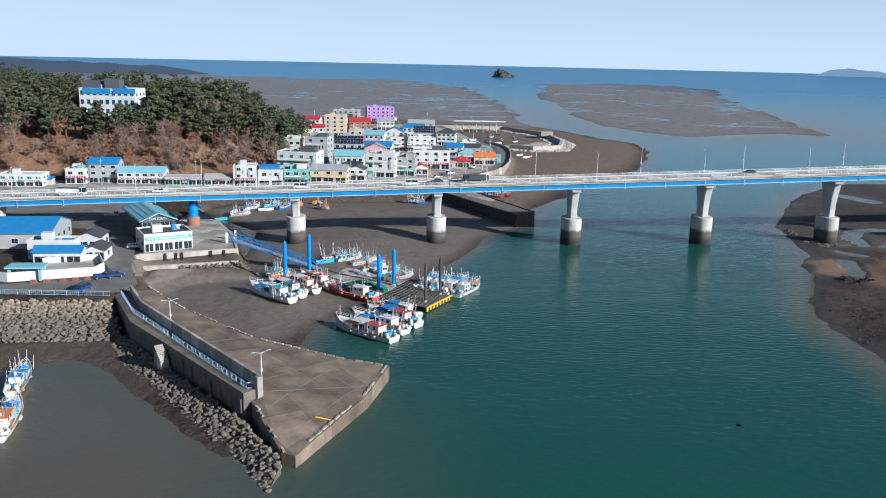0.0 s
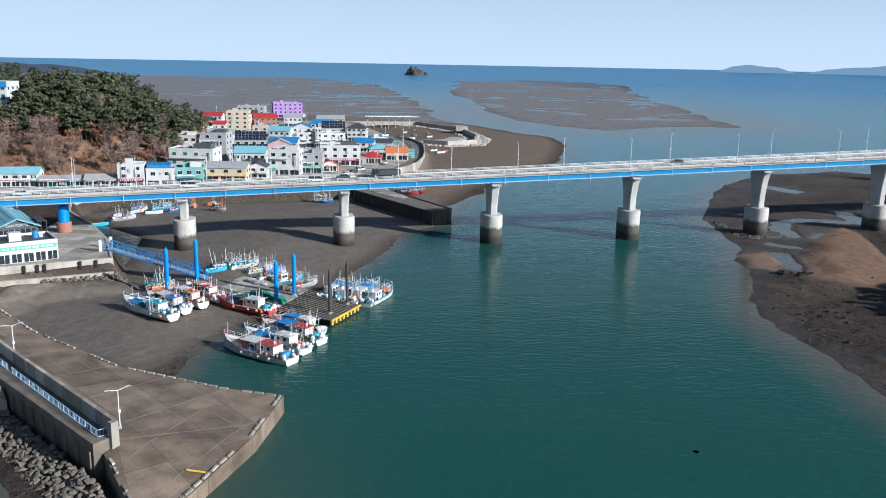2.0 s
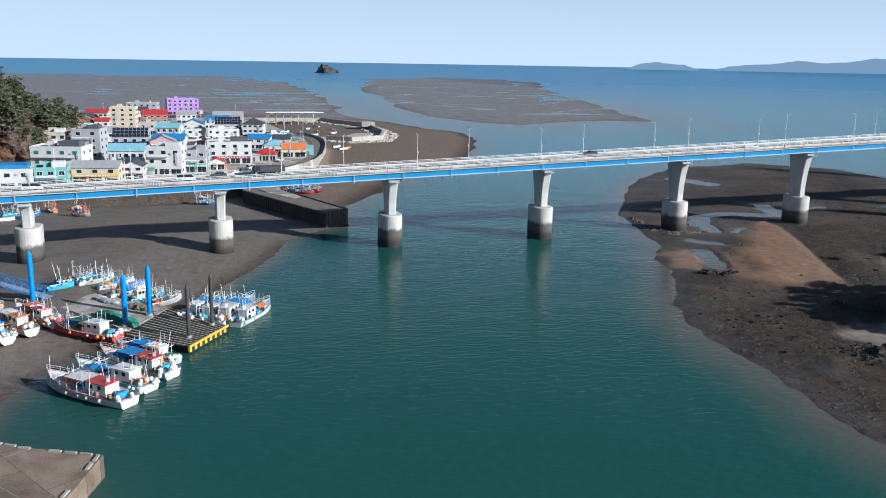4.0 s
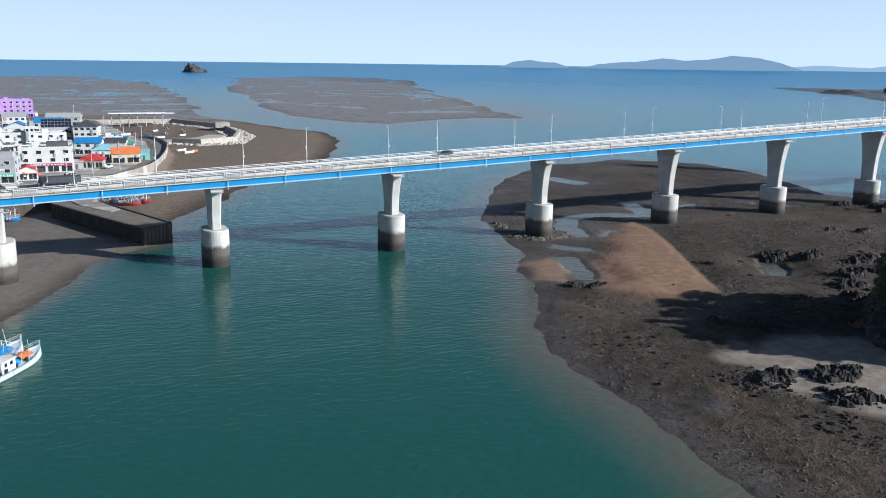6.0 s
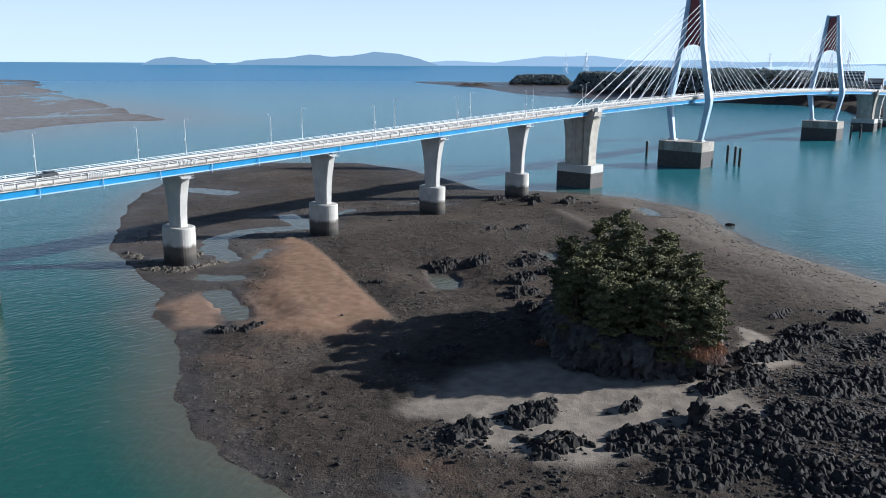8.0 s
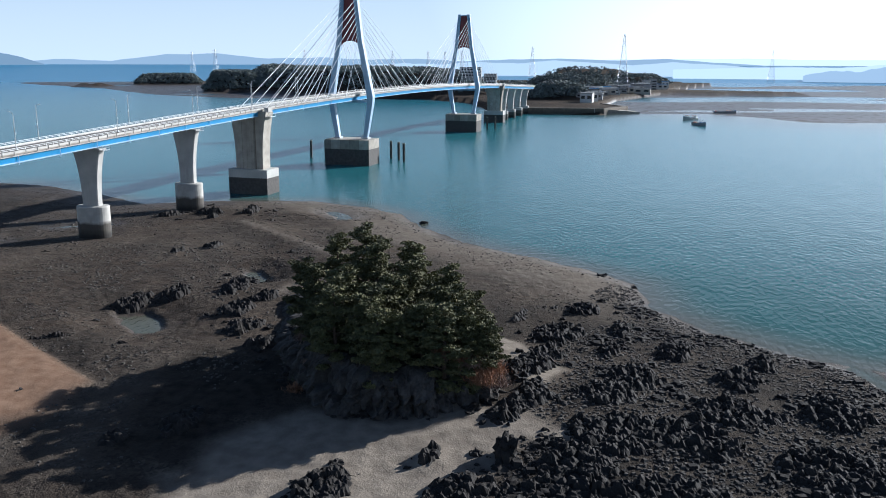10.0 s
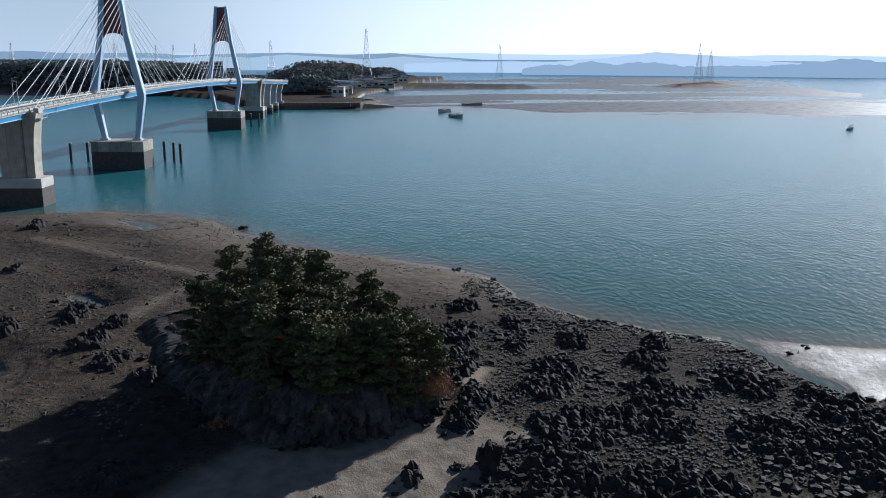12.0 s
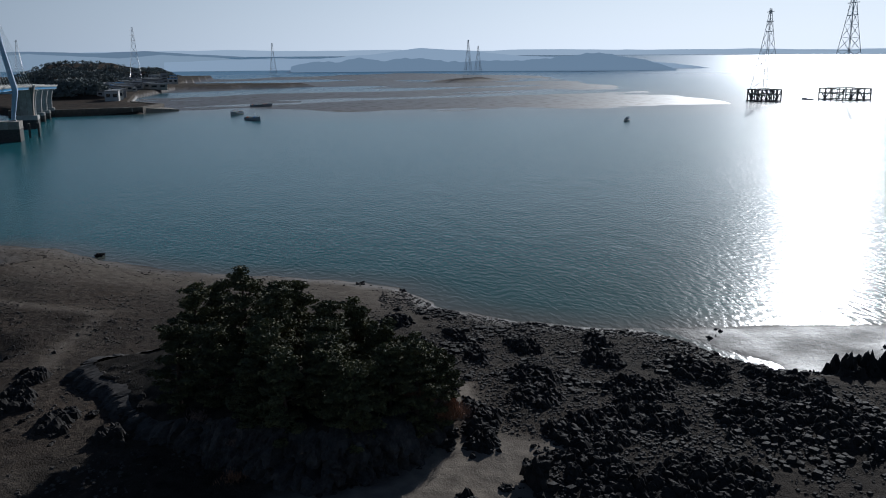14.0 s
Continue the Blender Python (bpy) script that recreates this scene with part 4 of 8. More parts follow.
sea_wall = thing("sea_wall", label="concrete sea wall with a raised parapet and walkway", category="sea wall")
OUT = [(-39.5, -89.5), (-30.5, -111.5), (-20.2, -126.3), (-0.8, -155.0)]
INN = [(2.0, -152.6), (-17.6, -122.3), (-30.0, -102.3), (-36.3, -86.3)]
part("walkway", slab_mesh([(x, y, 6.5) for x, y in OUT + INN], -4), JETTY_WALL, sea_wall, "stained concrete walkway")
part("parapet", wall_along([(x, y) for x, y in INN[::-1]], 0.6, 5.0, [8.3, 8.6, 8.8, 8.9]), CONCRETE, sea_wall, "pale concrete parapet")
part("end_block", boxed(-0.6, 0.6, -0.45, 0.45, 4.0, 8.9, m=Matrix.Translation((1.7, -153.0, 0)) @ Matrix.Rotation(0.75, 4, "Z")), CONCRETE, sea_wall, "pale end block of the parapet")
for k in range(9):
    u = k / 8
    a = Vector(OUT[2]).lerp(Vector(OUT[3]), u * 0.95 + 0.02)
    part("buttress", boxed(-0.5, 0.5, -0.35, 0.3, 2.4, 5.2, m=Matrix.Translation((a.x, a.y, 0)) @ Matrix.Rotation(math.atan2(-28.7, 19.4), 4, "Z")), JETTY_WALL, sea_wall)
stairs = thing("stone_stairs", label="concrete steps down the sea wall", category="stairs")
for k in range(9):
    part("step", boxed(-0.9, 0.9, -0.18, 0.18, 1.0, 6.4 - 0.32 * k, m=Matrix.Translation((-20.6, -127.0, 0)) @ Matrix.Rotation(math.atan2(-28.7, 19.4), 4, "Z") @ Matrix.Translation((0.36 * k, -0.75, 0)) @ Matrix.Rotation(math.pi / 2, 4, "Z")), CONCRETE, stairs)

LIGHT_BLUE = material("light_blue_paint", (0.36, 0.52, 0.68), 0.5, vary=0.15, size=1, fine=6, bump=0.03)


def railing(pts, z, mat, label, height=1.25, gap=2.0, slat=0.55, group="blue railings"):
    r = thing("railing", label=label, category="railing", group=group)
    bm = bmesh.new()
    for (p, d) in walk_line(pts, slat):
        tube(bm, (p.x, p.y, z + 0.15), (p.x, p.y, z + height - 0.08), 0.02, seg=4)
    part("baluster_row", bm, mat, r)
    for (p, d) in walk_line(pts, gap):
        part("post", tubed((p.x, p.y, z - 0.05), (p.x, p.y, z + height), 0.06, seg=6), mat, r)
    for zz in (0.15, height - 0.06):
        bm = bmesh.new()
        for a, b in zip(pts, pts[1:]):
            tube(bm, (*a, z + zz), (*b, z + zz), 0.05, seg=6)
        part("rail", bm, mat, r)
    return r


railing([(-38.2, -88.5), (-31.6, -104.6), (-20.0, -122.5)], 6.5, LIGHT_BLUE, "light blue steel railing on the sea wall")
railing([(-19.0, -124.1), (-0.4, -153.0), (0.9, -152.2)], 6.5, LIGHT_BLUE, "light blue steel railing on the sea wall")
railing([(-240, -88.6), (-66, -87.6), (-40.5, -90.0)], 6.5, LIGHT_BLUE, "light blue steel railing above the stone slope", gap=3.0, slat=0.5)

QUAY_C = material("quay_concrete", (0.40, 0.36, 0.30), 0.85, vary=0.45, size=2.5, fine=5)
quay = thing("quay", label="concrete quay wall with rust streaks and fenders", category="quay")
QL = [(-44.5, -47.5), (-43.5, -45.2), (-16, -38), (-21.3, -12), (-28.5, 9), (-42, 40), (-46, 64), (-38, 84), (-22, 91.5), (46, 93.5), (66, 106)]
part("wall", wall_along(QL[:4], 1.0, -2, 6.85), QUAY_C, quay)
part("wall", wall_along(QL[3:7], 0.8, -1, 6.6), QUAY_C, quay)
part("wall", wall_along(QL[6:], 0.9, -1, 6.7), QUAY_C, quay)
part("ledge", wall_along([(-42.6, -46.2), (-15.6, -39.2)], 1.6, -2, 3.4), QUAY_C, quay, "stained stone ledge")
part("apron", slab_mesh([(-43.2, -44.8, 6.62), (-16.6, -37.6, 6.62), (-21.8, -12, 6.62), (-29, 9, 6.62), (-40, 30, 6.62), (-44, -8, 6.62)], 6.0), CONCRETE, quay, "pale concrete apron")
BLACK = material("black_rubber", (0.018, 0.018, 0.018), 0.7, vary=0.2, size=0.5, fine=10, bump=0.05)
for u in (0.36, 0.42, 0.72, 0.86, 0.25):
    p = Vector((-43.2, -45.8)).lerp(Vector((-15.8, -38.6)), u)
    part("fender", boxed(-0.3, 0.3, -0.25, 0.25, 4.6, 6.7, m=Matrix.Translation((p.x, p.y - 0.2, 0))), BLACK, quay, "black rubber fender")

SHEET = material("dark_sheet_piling", (0.055, 0.05, 0.045), 0.7, 0.2, vary=0.5, size=2, fine=6)
dock = thing("sheet_pile_dock", label="dark corrugated sheet pile dock", category="dock")
DK = [(65, 106), (63.5, 85), (85.5, 29.5), (94.2, 36.2), (78, 85), (80, 110)]
part("deck", slab_mesh([(x, y, 5.0 if y < 90 else 6.3) for x, y in DK], -3), JETTY_WALL, dock, "grey concrete deck")
for a, b in ((DK[1], DK[2]), (DK[2], DK[3]), (DK[3], DK[4])):
    a, b = Vector(a), Vector(b)
    d = (b - a).normalized()
    for p, _ in walk_line([a + d * 0.4, b - d * 0.4], 1.5):
        part("sheet_pile", boxed(-0.5, 0.5, -0.22, 0.3, -3, 5.1, m=Matrix.Translation((p.x, p.y, 0)) @ Matrix.Rotation(math.atan2(d.y, d.x), 4, "Z")), SHEET, dock)
part("cap_beam", wall_along(DK[1:5], 0.7, 4.8, 5.3), SHEET, dock)
part("ramp", slab_mesh([(66, 100, 5.6), (72, 78, 5.15), (80, 62, 5.1), (83, 66, 5.1), (78, 84, 5.2), (76, 106, 6.4)], 4), CONCRETE, dock, "pale concrete ramp")

# ---- pontoon ----
pontoon = thing("pontoon", label="floating concrete pontoon in the harbour", category="pontoon")
part("deck", slab_mesh([(8.0, -45, 1.3), (14.5, -37.5, 1.3), (35.2, -57.5, 1.3), (27, -72.5, 1.3)], -0.6), CONCRETE, pontoon, "pale concrete deck")
part("fender_rim", wall_along([(8.0, -45), (14.5, -37.5), (35.2, -57.5)], 0.35, 0.3, 1.1), BLACK, pontoon)
SL = [(26.3, -75.0), (35.4, -57.4), (46.6, -74.2), (38.6, -86.0)]
slat_pontoon = thing("slatted_pontoon", label="slatted dark wooden pontoon with yellow edge fenders", category="pontoon")
DARK_WOOD = material("dark_timber", (0.018, 0.016, 0.014), 0.8, vary=0.4, size=1, fine=8)
PALE_WOOD = material("pale_timber_slat", (0.42, 0.36, 0.27), 0.8, vary=0.3, size=1, fine=8)
YELLOW = material("yellow_paint", (0.62, 0.40, 0.05), 0.55, vary=0.3, size=0.8, fine=6)
part("float", slab_mesh([(x, y, 1.2) for x, y in SL], -0.6), DARK_WOOD, slat_pontoon)
for k in range(15):
    u = (k + 0.5) / 15
    a, b = Vector(SL[0]).lerp(Vector(SL[1]), u), Vector(SL[3]).lerp(Vector(SL[2]), u)
    d = b - a
    part("slat", boxed(0.3, d.length - 0.3, -0.12, 0.12, 1.2, 1.38, m=Matrix.Translation((a.x, a.y, 0)) @ Matrix.Rotation(math.atan2(d.y, d.x), 4, "Z")), PALE_WOOD, slat_pontoon)
for p, d in walk_line([SL[3], SL[2]], 1.8):
    part("edge_fender", boxed(-0.35, 0.35, -0.3, 0.1, 0.35, 1.3, m=Matrix.Translation((p.x, p.y, 0)) @ Matrix.Rotation(math.atan2(d.y, d.x), 4, "Z")), YELLOW, slat_pontoon, "yellow edge fender")
part("edge_beam", wall_along([SL[3], SL[2]], 0.3, 1.1, 1.5), YELLOW, slat_pontoon, "yellow edge beam")

PILE_BLUE = material("bright_blue_pile_paint", (0.012, 0.20, 0.56), 0.4, vary=0.12, size=2, fine=5, bump=0.03)


def mooring_pile(x, y, top, mat, r, label):
    p = thing("mooring_pile", Matrix.Translation((x, y, 0)), label, "pile", "mooring piles")
    part("shaft", tubed((0, 0, -4), (0, 0, top - 0.8), r, seg=18), mat, p)
    part("cone_cap", tubed((0, 0, top - 0.8), (0, 0, top), r * 1.03, 0.08, seg=18), mat, p)
    part("collar", tubed((0, 0, 1.2), (0, 0, 1.7), r * 1.5, seg=18), GREY_STEEL, p)


for x, y, t in ((-0.2, -55.9, 13.1), (6.4, -46.5, 13.1), (26.6, -69.1, 12.1), (31.2, -62.5, 12.1)):
    mooring_pile(x, y, t, PILE_BLUE, 0.55, "tall bright blue steel mooring pile")
for x, y, t in ((38.7, -80.0, 12.1), (43.5, -72.8, 12.1)):
    mooring_pile(x, y, t, SHEET, 0.38, "tall black steel mooring pile")


def gangway():
    g = thing("gangway", label="blue steel truss gangway down to the pontoon", category="gangway")
    a, b = Vector((-18.5, -27.5, 7.2)), Vector((9.4, -44.0, 1.6))
    d = (b - a).normalized()
    side = Vector((-d.y, d.x, 0)).normalized() * 1.35
    n = 16
    for s in (-1, 1):
        o = side * s
        up = Vector((0, 0, 2.0))
        part("bottom_chord", tubed(a + o, b + o, 0.13, seg=6), PILE_BLUE, g)
        part("top_chord", tubed(a + o + up, b + o + up, 0.13, seg=6), PILE_BLUE, g)
        for k in range(n + 1):
            p = a.lerp(b, k / n) + o
            part("upright", tubed(p, p + up, 0.07, seg=5), PILE_BLUE, g)
            if k < n:
                q = a.lerp(b, (k + 1) / n) + o
                part("diagonal", tubed(p if k % 2 else p + up, q + up if k % 2 else q, 0.06, seg=5), PILE_BLUE, g)
    bm = bmesh.new()
    loft(bm, [[p - side, p + side, p + side + Vector((0, 0, 0.08)), p - side + Vector((0, 0, 0.08))] for p in (a, b)])
    part("walking_deck", bm, GREY_STEEL, g, "grey grating deck")
    for s in (-1, 1):
        p = a + side * s * 1.6
        part("gate_post", boxed(-0.35, 0.35, -0.35, 0.35, 5.5, 10.0, m=Matrix.Translation((p.x - 0.6, p.y, 0))), WHITE_STEEL, g, "white gate post")


gangway()


def lamp_post(x, y, z, height, arms, label, heading=0.0, arm=1.6):
    p = thing("lamp_post", Matrix.Translation((x, y, z)) @ Matrix.Rotation(heading, 4, "Z"), label, "street lamp", "street lamps")
    part("pole", tubed((0, 0, 0), (0, 0, height), 0.12, 0.07, seg=8), WHITE_STEEL, p)
    part("base", boxed(-0.2, 0.2, -0.2, 0.2, 0, 0.5), GREY_STEEL, p)
    for s in arms:
        part("arm", tubed((0, 0, height - 0.1), (s * arm, 0, height + 0.25), 0.05, seg=6), WHITE_STEEL, p)
        part("lamp_head", boxed(s * arm - 0.35, s * arm + 0.35, -0.14, 0.14, height + 0.2, height + 0.34), GREY_STEEL, p)
    part("control_box", boxed(-0.18, 0.18, -0.3, -0.1, height * 0.42, height * 0.42 + 0.5), WHITE_STEEL, p)


lamp_post(-21.6, -112.5, jet_z(-21.6, -112.5) or 5.4, 6.0, (-1, 1), "white double street lamp on the jetty", 0.5)
lamp_post(1.6, -146.8, jet_z(1.6, -146.8) or 5.2, 6.2, (-1, 1), "white double street lamp on the jetty", 0.5)
for k in range(-4, 23):
    xn, xf = 27 + 40 * k, 47 + 40 * k
    if xn < 480:
        lamp_post(xn, -5.4, road_z(xn) + 0.7, 9.3, (1,), "white street lamp on the bridge parapet", math.pi / 2, 1.2)
    if xf < 480:
        lamp_post(xf, 5.4, road_z(xf) + 0.7, 9.3, (1,), "white street lamp on the bridge parapet", -math.pi / 2, 1.2)
part("log", tubed((12, -158.4, jet_z(12, -158.4) + 0.2), (14.6, -158.9, jet_z(14.6, -158.9) + 0.2), 0.16, seg=8), YELLOW, thing("mooring_beam", label="yellow painted beam lying on the jetty", category="beam"))



# ---- boats ----
def paint(name, c, rough=0.45, vary=0.2):
    return material(name, c, rough, vary=vary, size=1.2, fine=6, bump=0.04)


BOAT_WHITE, BOAT_GREY = paint("boat_white", (0.60, 0.60, 0.57)), paint("boat_grey", (0.38, 0.39, 0.39))
BOAT_BLUE, BOAT_TEAL = paint("boat_blue", (0.03, 0.20, 0.52)), paint("boat_teal", (0.06, 0.36, 0.48))
BOAT_RED, BOAT_ORANGE = paint("boat_red", (0.42, 0.05, 0.04)), paint("boat_orange", (0.60, 0.17, 0.04))
NET_GREEN, TARP_BLUE = paint("green_net", (0.035, 0.14, 0.10), 0.9, 0.6), paint("blue_tarp", (0.03, 0.22, 0.50), 0.7, 0.3)
GLASS = material("dark_window_glass", (0.02, 0.028, 0.035), 0.08, vary=0.2, bump=0, spec=0.6)
BROWN_DECK = paint("boat_deck", (0.22, 0.17, 0.12), 0.8, 0.4)


def lumpy(bm, cx, cy, cz, rx, ry, rz, rng, sub=2):
    vs = bmesh.ops.create_icosphere(bm, subdivisions=sub, radius=1)["verts"]
    for v in vs:
        k = 1 + 0.35 * noise.noise(v.co * 2.3 + Vector((cx, cy, rng.random())))
        v.co = Vector((cx + v.co.x * rx * k, cy + v.co.y * ry * k, cz + max(v.co.z, -0.6) * rz * k))


def boat(x, y, z, heading, length, hull, trim, seed, label, cabin=True, group="fishing boats", canopy=None):
    rng = random.Random(seed)
    b = thing("fishing_boat", Matrix.Translation((x, y, z)) @ Matrix.Rotation(heading, 4, "Z"), label, "boat", group)
    w, dep = length * 0.135, length * 0.10
    stations = 11
    rings = []
    for k in range(stations):
        u = k / (stations - 1)
        px = (u - 0.5) * length
        half = w * (0.80 + 0.2 * min(1, u * 4)) * (1 - max(0, (u - 0.55) / 0.45) ** 2.2 * 0.97)
        sheer = dep * (0.85 + 0.9 * max(0, u - 0.4) ** 2 * 2.2)
        keel = -0.45 + 0.5 * max(0, (u - 0.8) / 0.2) ** 2
        rings.append([(px, -half, sheer), (px + (0.25 if k == stations - 1 else 0), -half * 0.82, 0.25), (px, -half * 0.45, keel), (px, half * 0.45, keel), (px + (0.25 if k == stations - 1 else 0), half * 0.82, 0.25), (px, half, sheer), (px, half * 0.9, sheer - 0.3), (px, -half * 0.9, sheer - 0.3)])
    bm = bmesh.new()
    loft(bm, rings)
    part("hull", bm, hull, b)
    for s, name in ((0, "rubbing_strake"), (5, "rubbing_strake")):
        bm = bmesh.new()
        for r0, r1 in zip(rings, rings[1:]):
            tube(bm, (r0[s][0], r0[s][1], r0[s][2] - 0.12), (r1[s][0], r1[s][1], r1[s][2] - 0.12), 0.07, seg=5)
        part(name, bm, trim, b)
    dz = dep * 0.85 - 0.3
    part("deck", boxed(-length * 0.47, length * 0.30, -w * 0.72, w * 0.72, dz - 0.05, dz + 0.02), BROWN_DECK, b)
    if cabin:
        cx0, cx1 = -length * 0.30, -length * 0.06
        ch = dz + 1.95
        body = part("wheelhouse", boxed(cx0, cx1, -w * 0.55, w * 0.55, dz, ch), BOAT_WHITE, b, "white wheelhouse")
        part("roof", boxed(cx0 - 0.2, cx1 + 0.25, -w * 0.64, w * 0.64, ch, ch + 0.12), trim if rng.random() < 0.5 else BOAT_WHITE, b)
        for k in range(3):
            yy_ = (k - 1) * w * 0.34
            part("window", boxed(cx1 - 0.02, cx1 + 0.03, yy_ - w * 0.13, yy_ + w * 0.13, ch - 0.95, ch - 0.25), GLASS, body)
        for s in (-1, 1):
            for k in range(2):
                xx_ = cx0 + (cx1 - cx0) * (0.3 + 0.4 * k)
                part("window", boxed(xx_ - 0.35, xx_ + 0.35, s * w * 0.55 - 0.03, s * w * 0.55 + 0.03, ch - 0.95, ch - 0.3), GLASS, body)
        part("mast", tubed((cx0 + 0.5, 0, ch), (cx0 + 0.5, 0, ch + 2.8), 0.06, 0.03, seg=6), WHITE_STEEL, b)
        part("radar", tubed((cx0 + 0.9, 0, ch + 0.1), (cx0 + 0.9, 0, ch + 0.7), 0.28, seg=8), WHITE_STEEL, b)
        for k in range(2):
            part("aerial", tubed((cx0 + 0.3, w * (0.3 - 0.6 * k), ch), (cx0 + 0.2, w * (0.32 - 0.64 * k), ch + 2.2), 0.025, seg=4), WHITE_STEEL, b)
    part("boom", tubed((length * 0.18, 0, dz), (length * 0.18, 0, dz + 3.0), 0.08, 0.05, seg=6), WHITE_STEEL, b)
    part("gantry", tubed((length * 0.18, 0, dz + 2.8), (-length * 0.05, 0, dz + 3.0), 0.05, seg=5), GREY_STEEL, b)
    bm = bmesh.new()
    for s in (-1, 1):
        pts = []
        for k in range(6, stations):
            r = rings[k]
            p = Vector((r[0][0], s * abs(r[0][1]) * 0.97, r[0][2]))
            pts.append(p)
            tube(bm, p, p + Vector((0, 0, 0.75)), 0.03, seg=4)
        for p, q in zip(pts, pts[1:]):
            tube(bm, p + Vector((0, 0, 0.75)), q + Vector((0, 0, 0.75)), 0.03, seg=4)
            tube(bm, p + Vector((0, 0, 0.4)), q + Vector((0, 0, 0.4)), 0.025, seg=4)
    part("bow_rail", bm, WHITE_STEEL, b)
    if canopy:
        bm = boxed(-length * 0.06, length * 0.17, -w * 0.7, w * 0.7, dz + 2.0, dz + 2.08)
        part("canopy", bm, canopy, b)
        for s in (-1, 1):
            for xx_ in (-length * 0.05, length * 0.16):
                part("canopy_post", tubed((xx_, s * w * 0.66, dz), (xx_, s * w * 0.66, dz + 2.0), 0.04, seg=4), GREY_STEEL, b)
    bm = bmesh.new()
    lumpy(bm, length * 0.05, 0.1, dz + 0.2, length * 0.08, w * 0.5, 0.7, rng)
    part("net_pile", bm, rng.choice([NET_GREEN, TARP_BLUE, BROWN_DECK]), b, "heaped fishing net")
    for k in range(rng.randint(6, 9)):
        bm = bmesh.new()
        s = rng.choice((-1, 1))
        xx_ = rng.uniform(-0.46, 0.25) * length
        bmesh.ops.create_uvsphere(bm, u_segments=8, v_segments=6, radius=rng.uniform(0.26, 0.42), matrix=Matrix.Translation((xx_, s * w * 0.98, dep * 0.55)))
        part("float", bm, rng.choice([BOAT_WHITE, BOAT_WHITE, BOAT_ORANGE]), b, "round fender float")
    for k in range(rng.randint(4, 8)):
        xx_, yy_ = rng.uniform(-0.45, 0.28) * length, rng.uniform(-0.6, 0.6) * w
        a = rng.uniform(0.25, 0.5)
        part("fish_crate", boxed(xx_ - a, xx_ + a, yy_ - a * 0.7, yy_ + a * 0.7, dz, dz + rng.uniform(0.3, 0.7)), rng.choice([BOAT_BLUE, BOAT_ORANGE, BOAT_WHITE, BOAT_TEAL, BOAT_RED, YELLOW]), b)
    bm = bmesh.new()
    for k in range(26):
        xx_, yy_ = rng.uniform(-0.46, 0.32) * length, rng.uniform(-0.68, 0.68) * w
        a, c = rng.uniform(0.1, 0.32), rng.uniform(0.1, 0.3)
        box(bm, -a, a, -c, c, 0, rng.uniform(0.15, 0.8), m=Matrix.Translation((xx_, yy_, dz)) @ Matrix.Rotation(rng.uniform(0, 3), 4, "Z"))
    for k in range(7):
        xx_ = rng.uniform(-0.45, 0.35) * length
        tube(bm, (xx_, rng.uniform(-0.6, 0.6) * w, dz), (xx_ + rng.uniform(-2.5, 2.5), rng.uniform(-0.9, 0.9) * w, dz + rng.uniform(0.8, 3.4)), 0.04, seg=4)
    tagged(part("deck_gear", bm, rng.choice([BROWN_DECK, BLACK, BROWN_DECK, BOAT_TEAL]), b), "cluttered ropes, poles and tubs", kind="stuff")
    bm = bmesh.new()
    for k in range(9):
        xx_, yy_ = rng.uniform(-0.46, 0.4) * length, rng.uniform(-0.85, 0.85) * w
        tube(bm, (xx_, yy_, dz), (xx_ + rng.uniform(-0.8, 0.8), yy_ + rng.uniform(-0.6, 0.6), dz + rng.uniform(2.0, 5.0)), 0.075, 0.04, seg=4)
    for k in range(4):
        xx_ = rng.uniform(-0.4, 0.3) * length
        tube(bm, (xx_, -w * 0.8, dz + 2.0), (xx_ + rng.uniform(-1, 1), w * 0.8, dz + 2.0 + rng.uniform(-0.4, 0.6)), 0.06, seg=4)
    tagged(part("pole_bundle", bm, rng.choice([WHITE_STEEL, WHITE_STEEL, BOAT_GREY, BOAT_ORANGE]), b), "bundle of flag poles and outriggers", kind="stuff")
    bm = bmesh.new()
    lumpy(bm, -length * 0.4, 0.0, dz + 0.25, length * 0.05, w * 0.55, 0.75, rng)
    part("tarpaulin", bm, rng.choice([TARP_BLUE, NET_GREEN, BOAT_TEAL, BOAT_ORANGE]), b)
    if length > 12:
        bm = bmesh.new()
        for k in range(9):
            bmesh.ops.create_uvsphere(bm, u_segments=7, v_segments=5, radius=rng.uniform(0.3, 0.5), matrix=Matrix.Translation((-length * rng.uniform(0.43, 0.52), rng.uniform(-0.9, 0.9) * w, dz + rng.uniform(0.1, 1.0))))
        tagged(part("float_bunch", bm, BOAT_WHITE, b), "bunch of white floats at the stern", kind="stuff")
        rows = []
        for k in range(5):
            u = k / 4
            rows.append([(length * (0.06 + 0.2 * u), s * w * 0.62, dz + 1.5 - 0.5 * abs(s) + 0.12 * math.sin(k * 2.1 + s) + off) for off, ss in ((0, (-1, 0, 1)), (-0.05, (1, 0, -1))) for s in ss])
        bm = bmesh.new()
        loft(bm, rows)
        part("deck_sheet", bm, rng.choice([TARP_BLUE, TARP_BLUE, NET_GREEN, BOAT_ORANGE, BOAT_GREY]), b, "sagging deck sheet over the foredeck")
    return b


def from_to(a, b):
    """Middle and heading of a boat whose stern is at a and bow at b."""
    a, b = Vector(a), Vector(b)
    d = b - a
    return (a.x + b.x) / 2, (a.y + b.y) / 2, math.atan2(d.y, d.x)


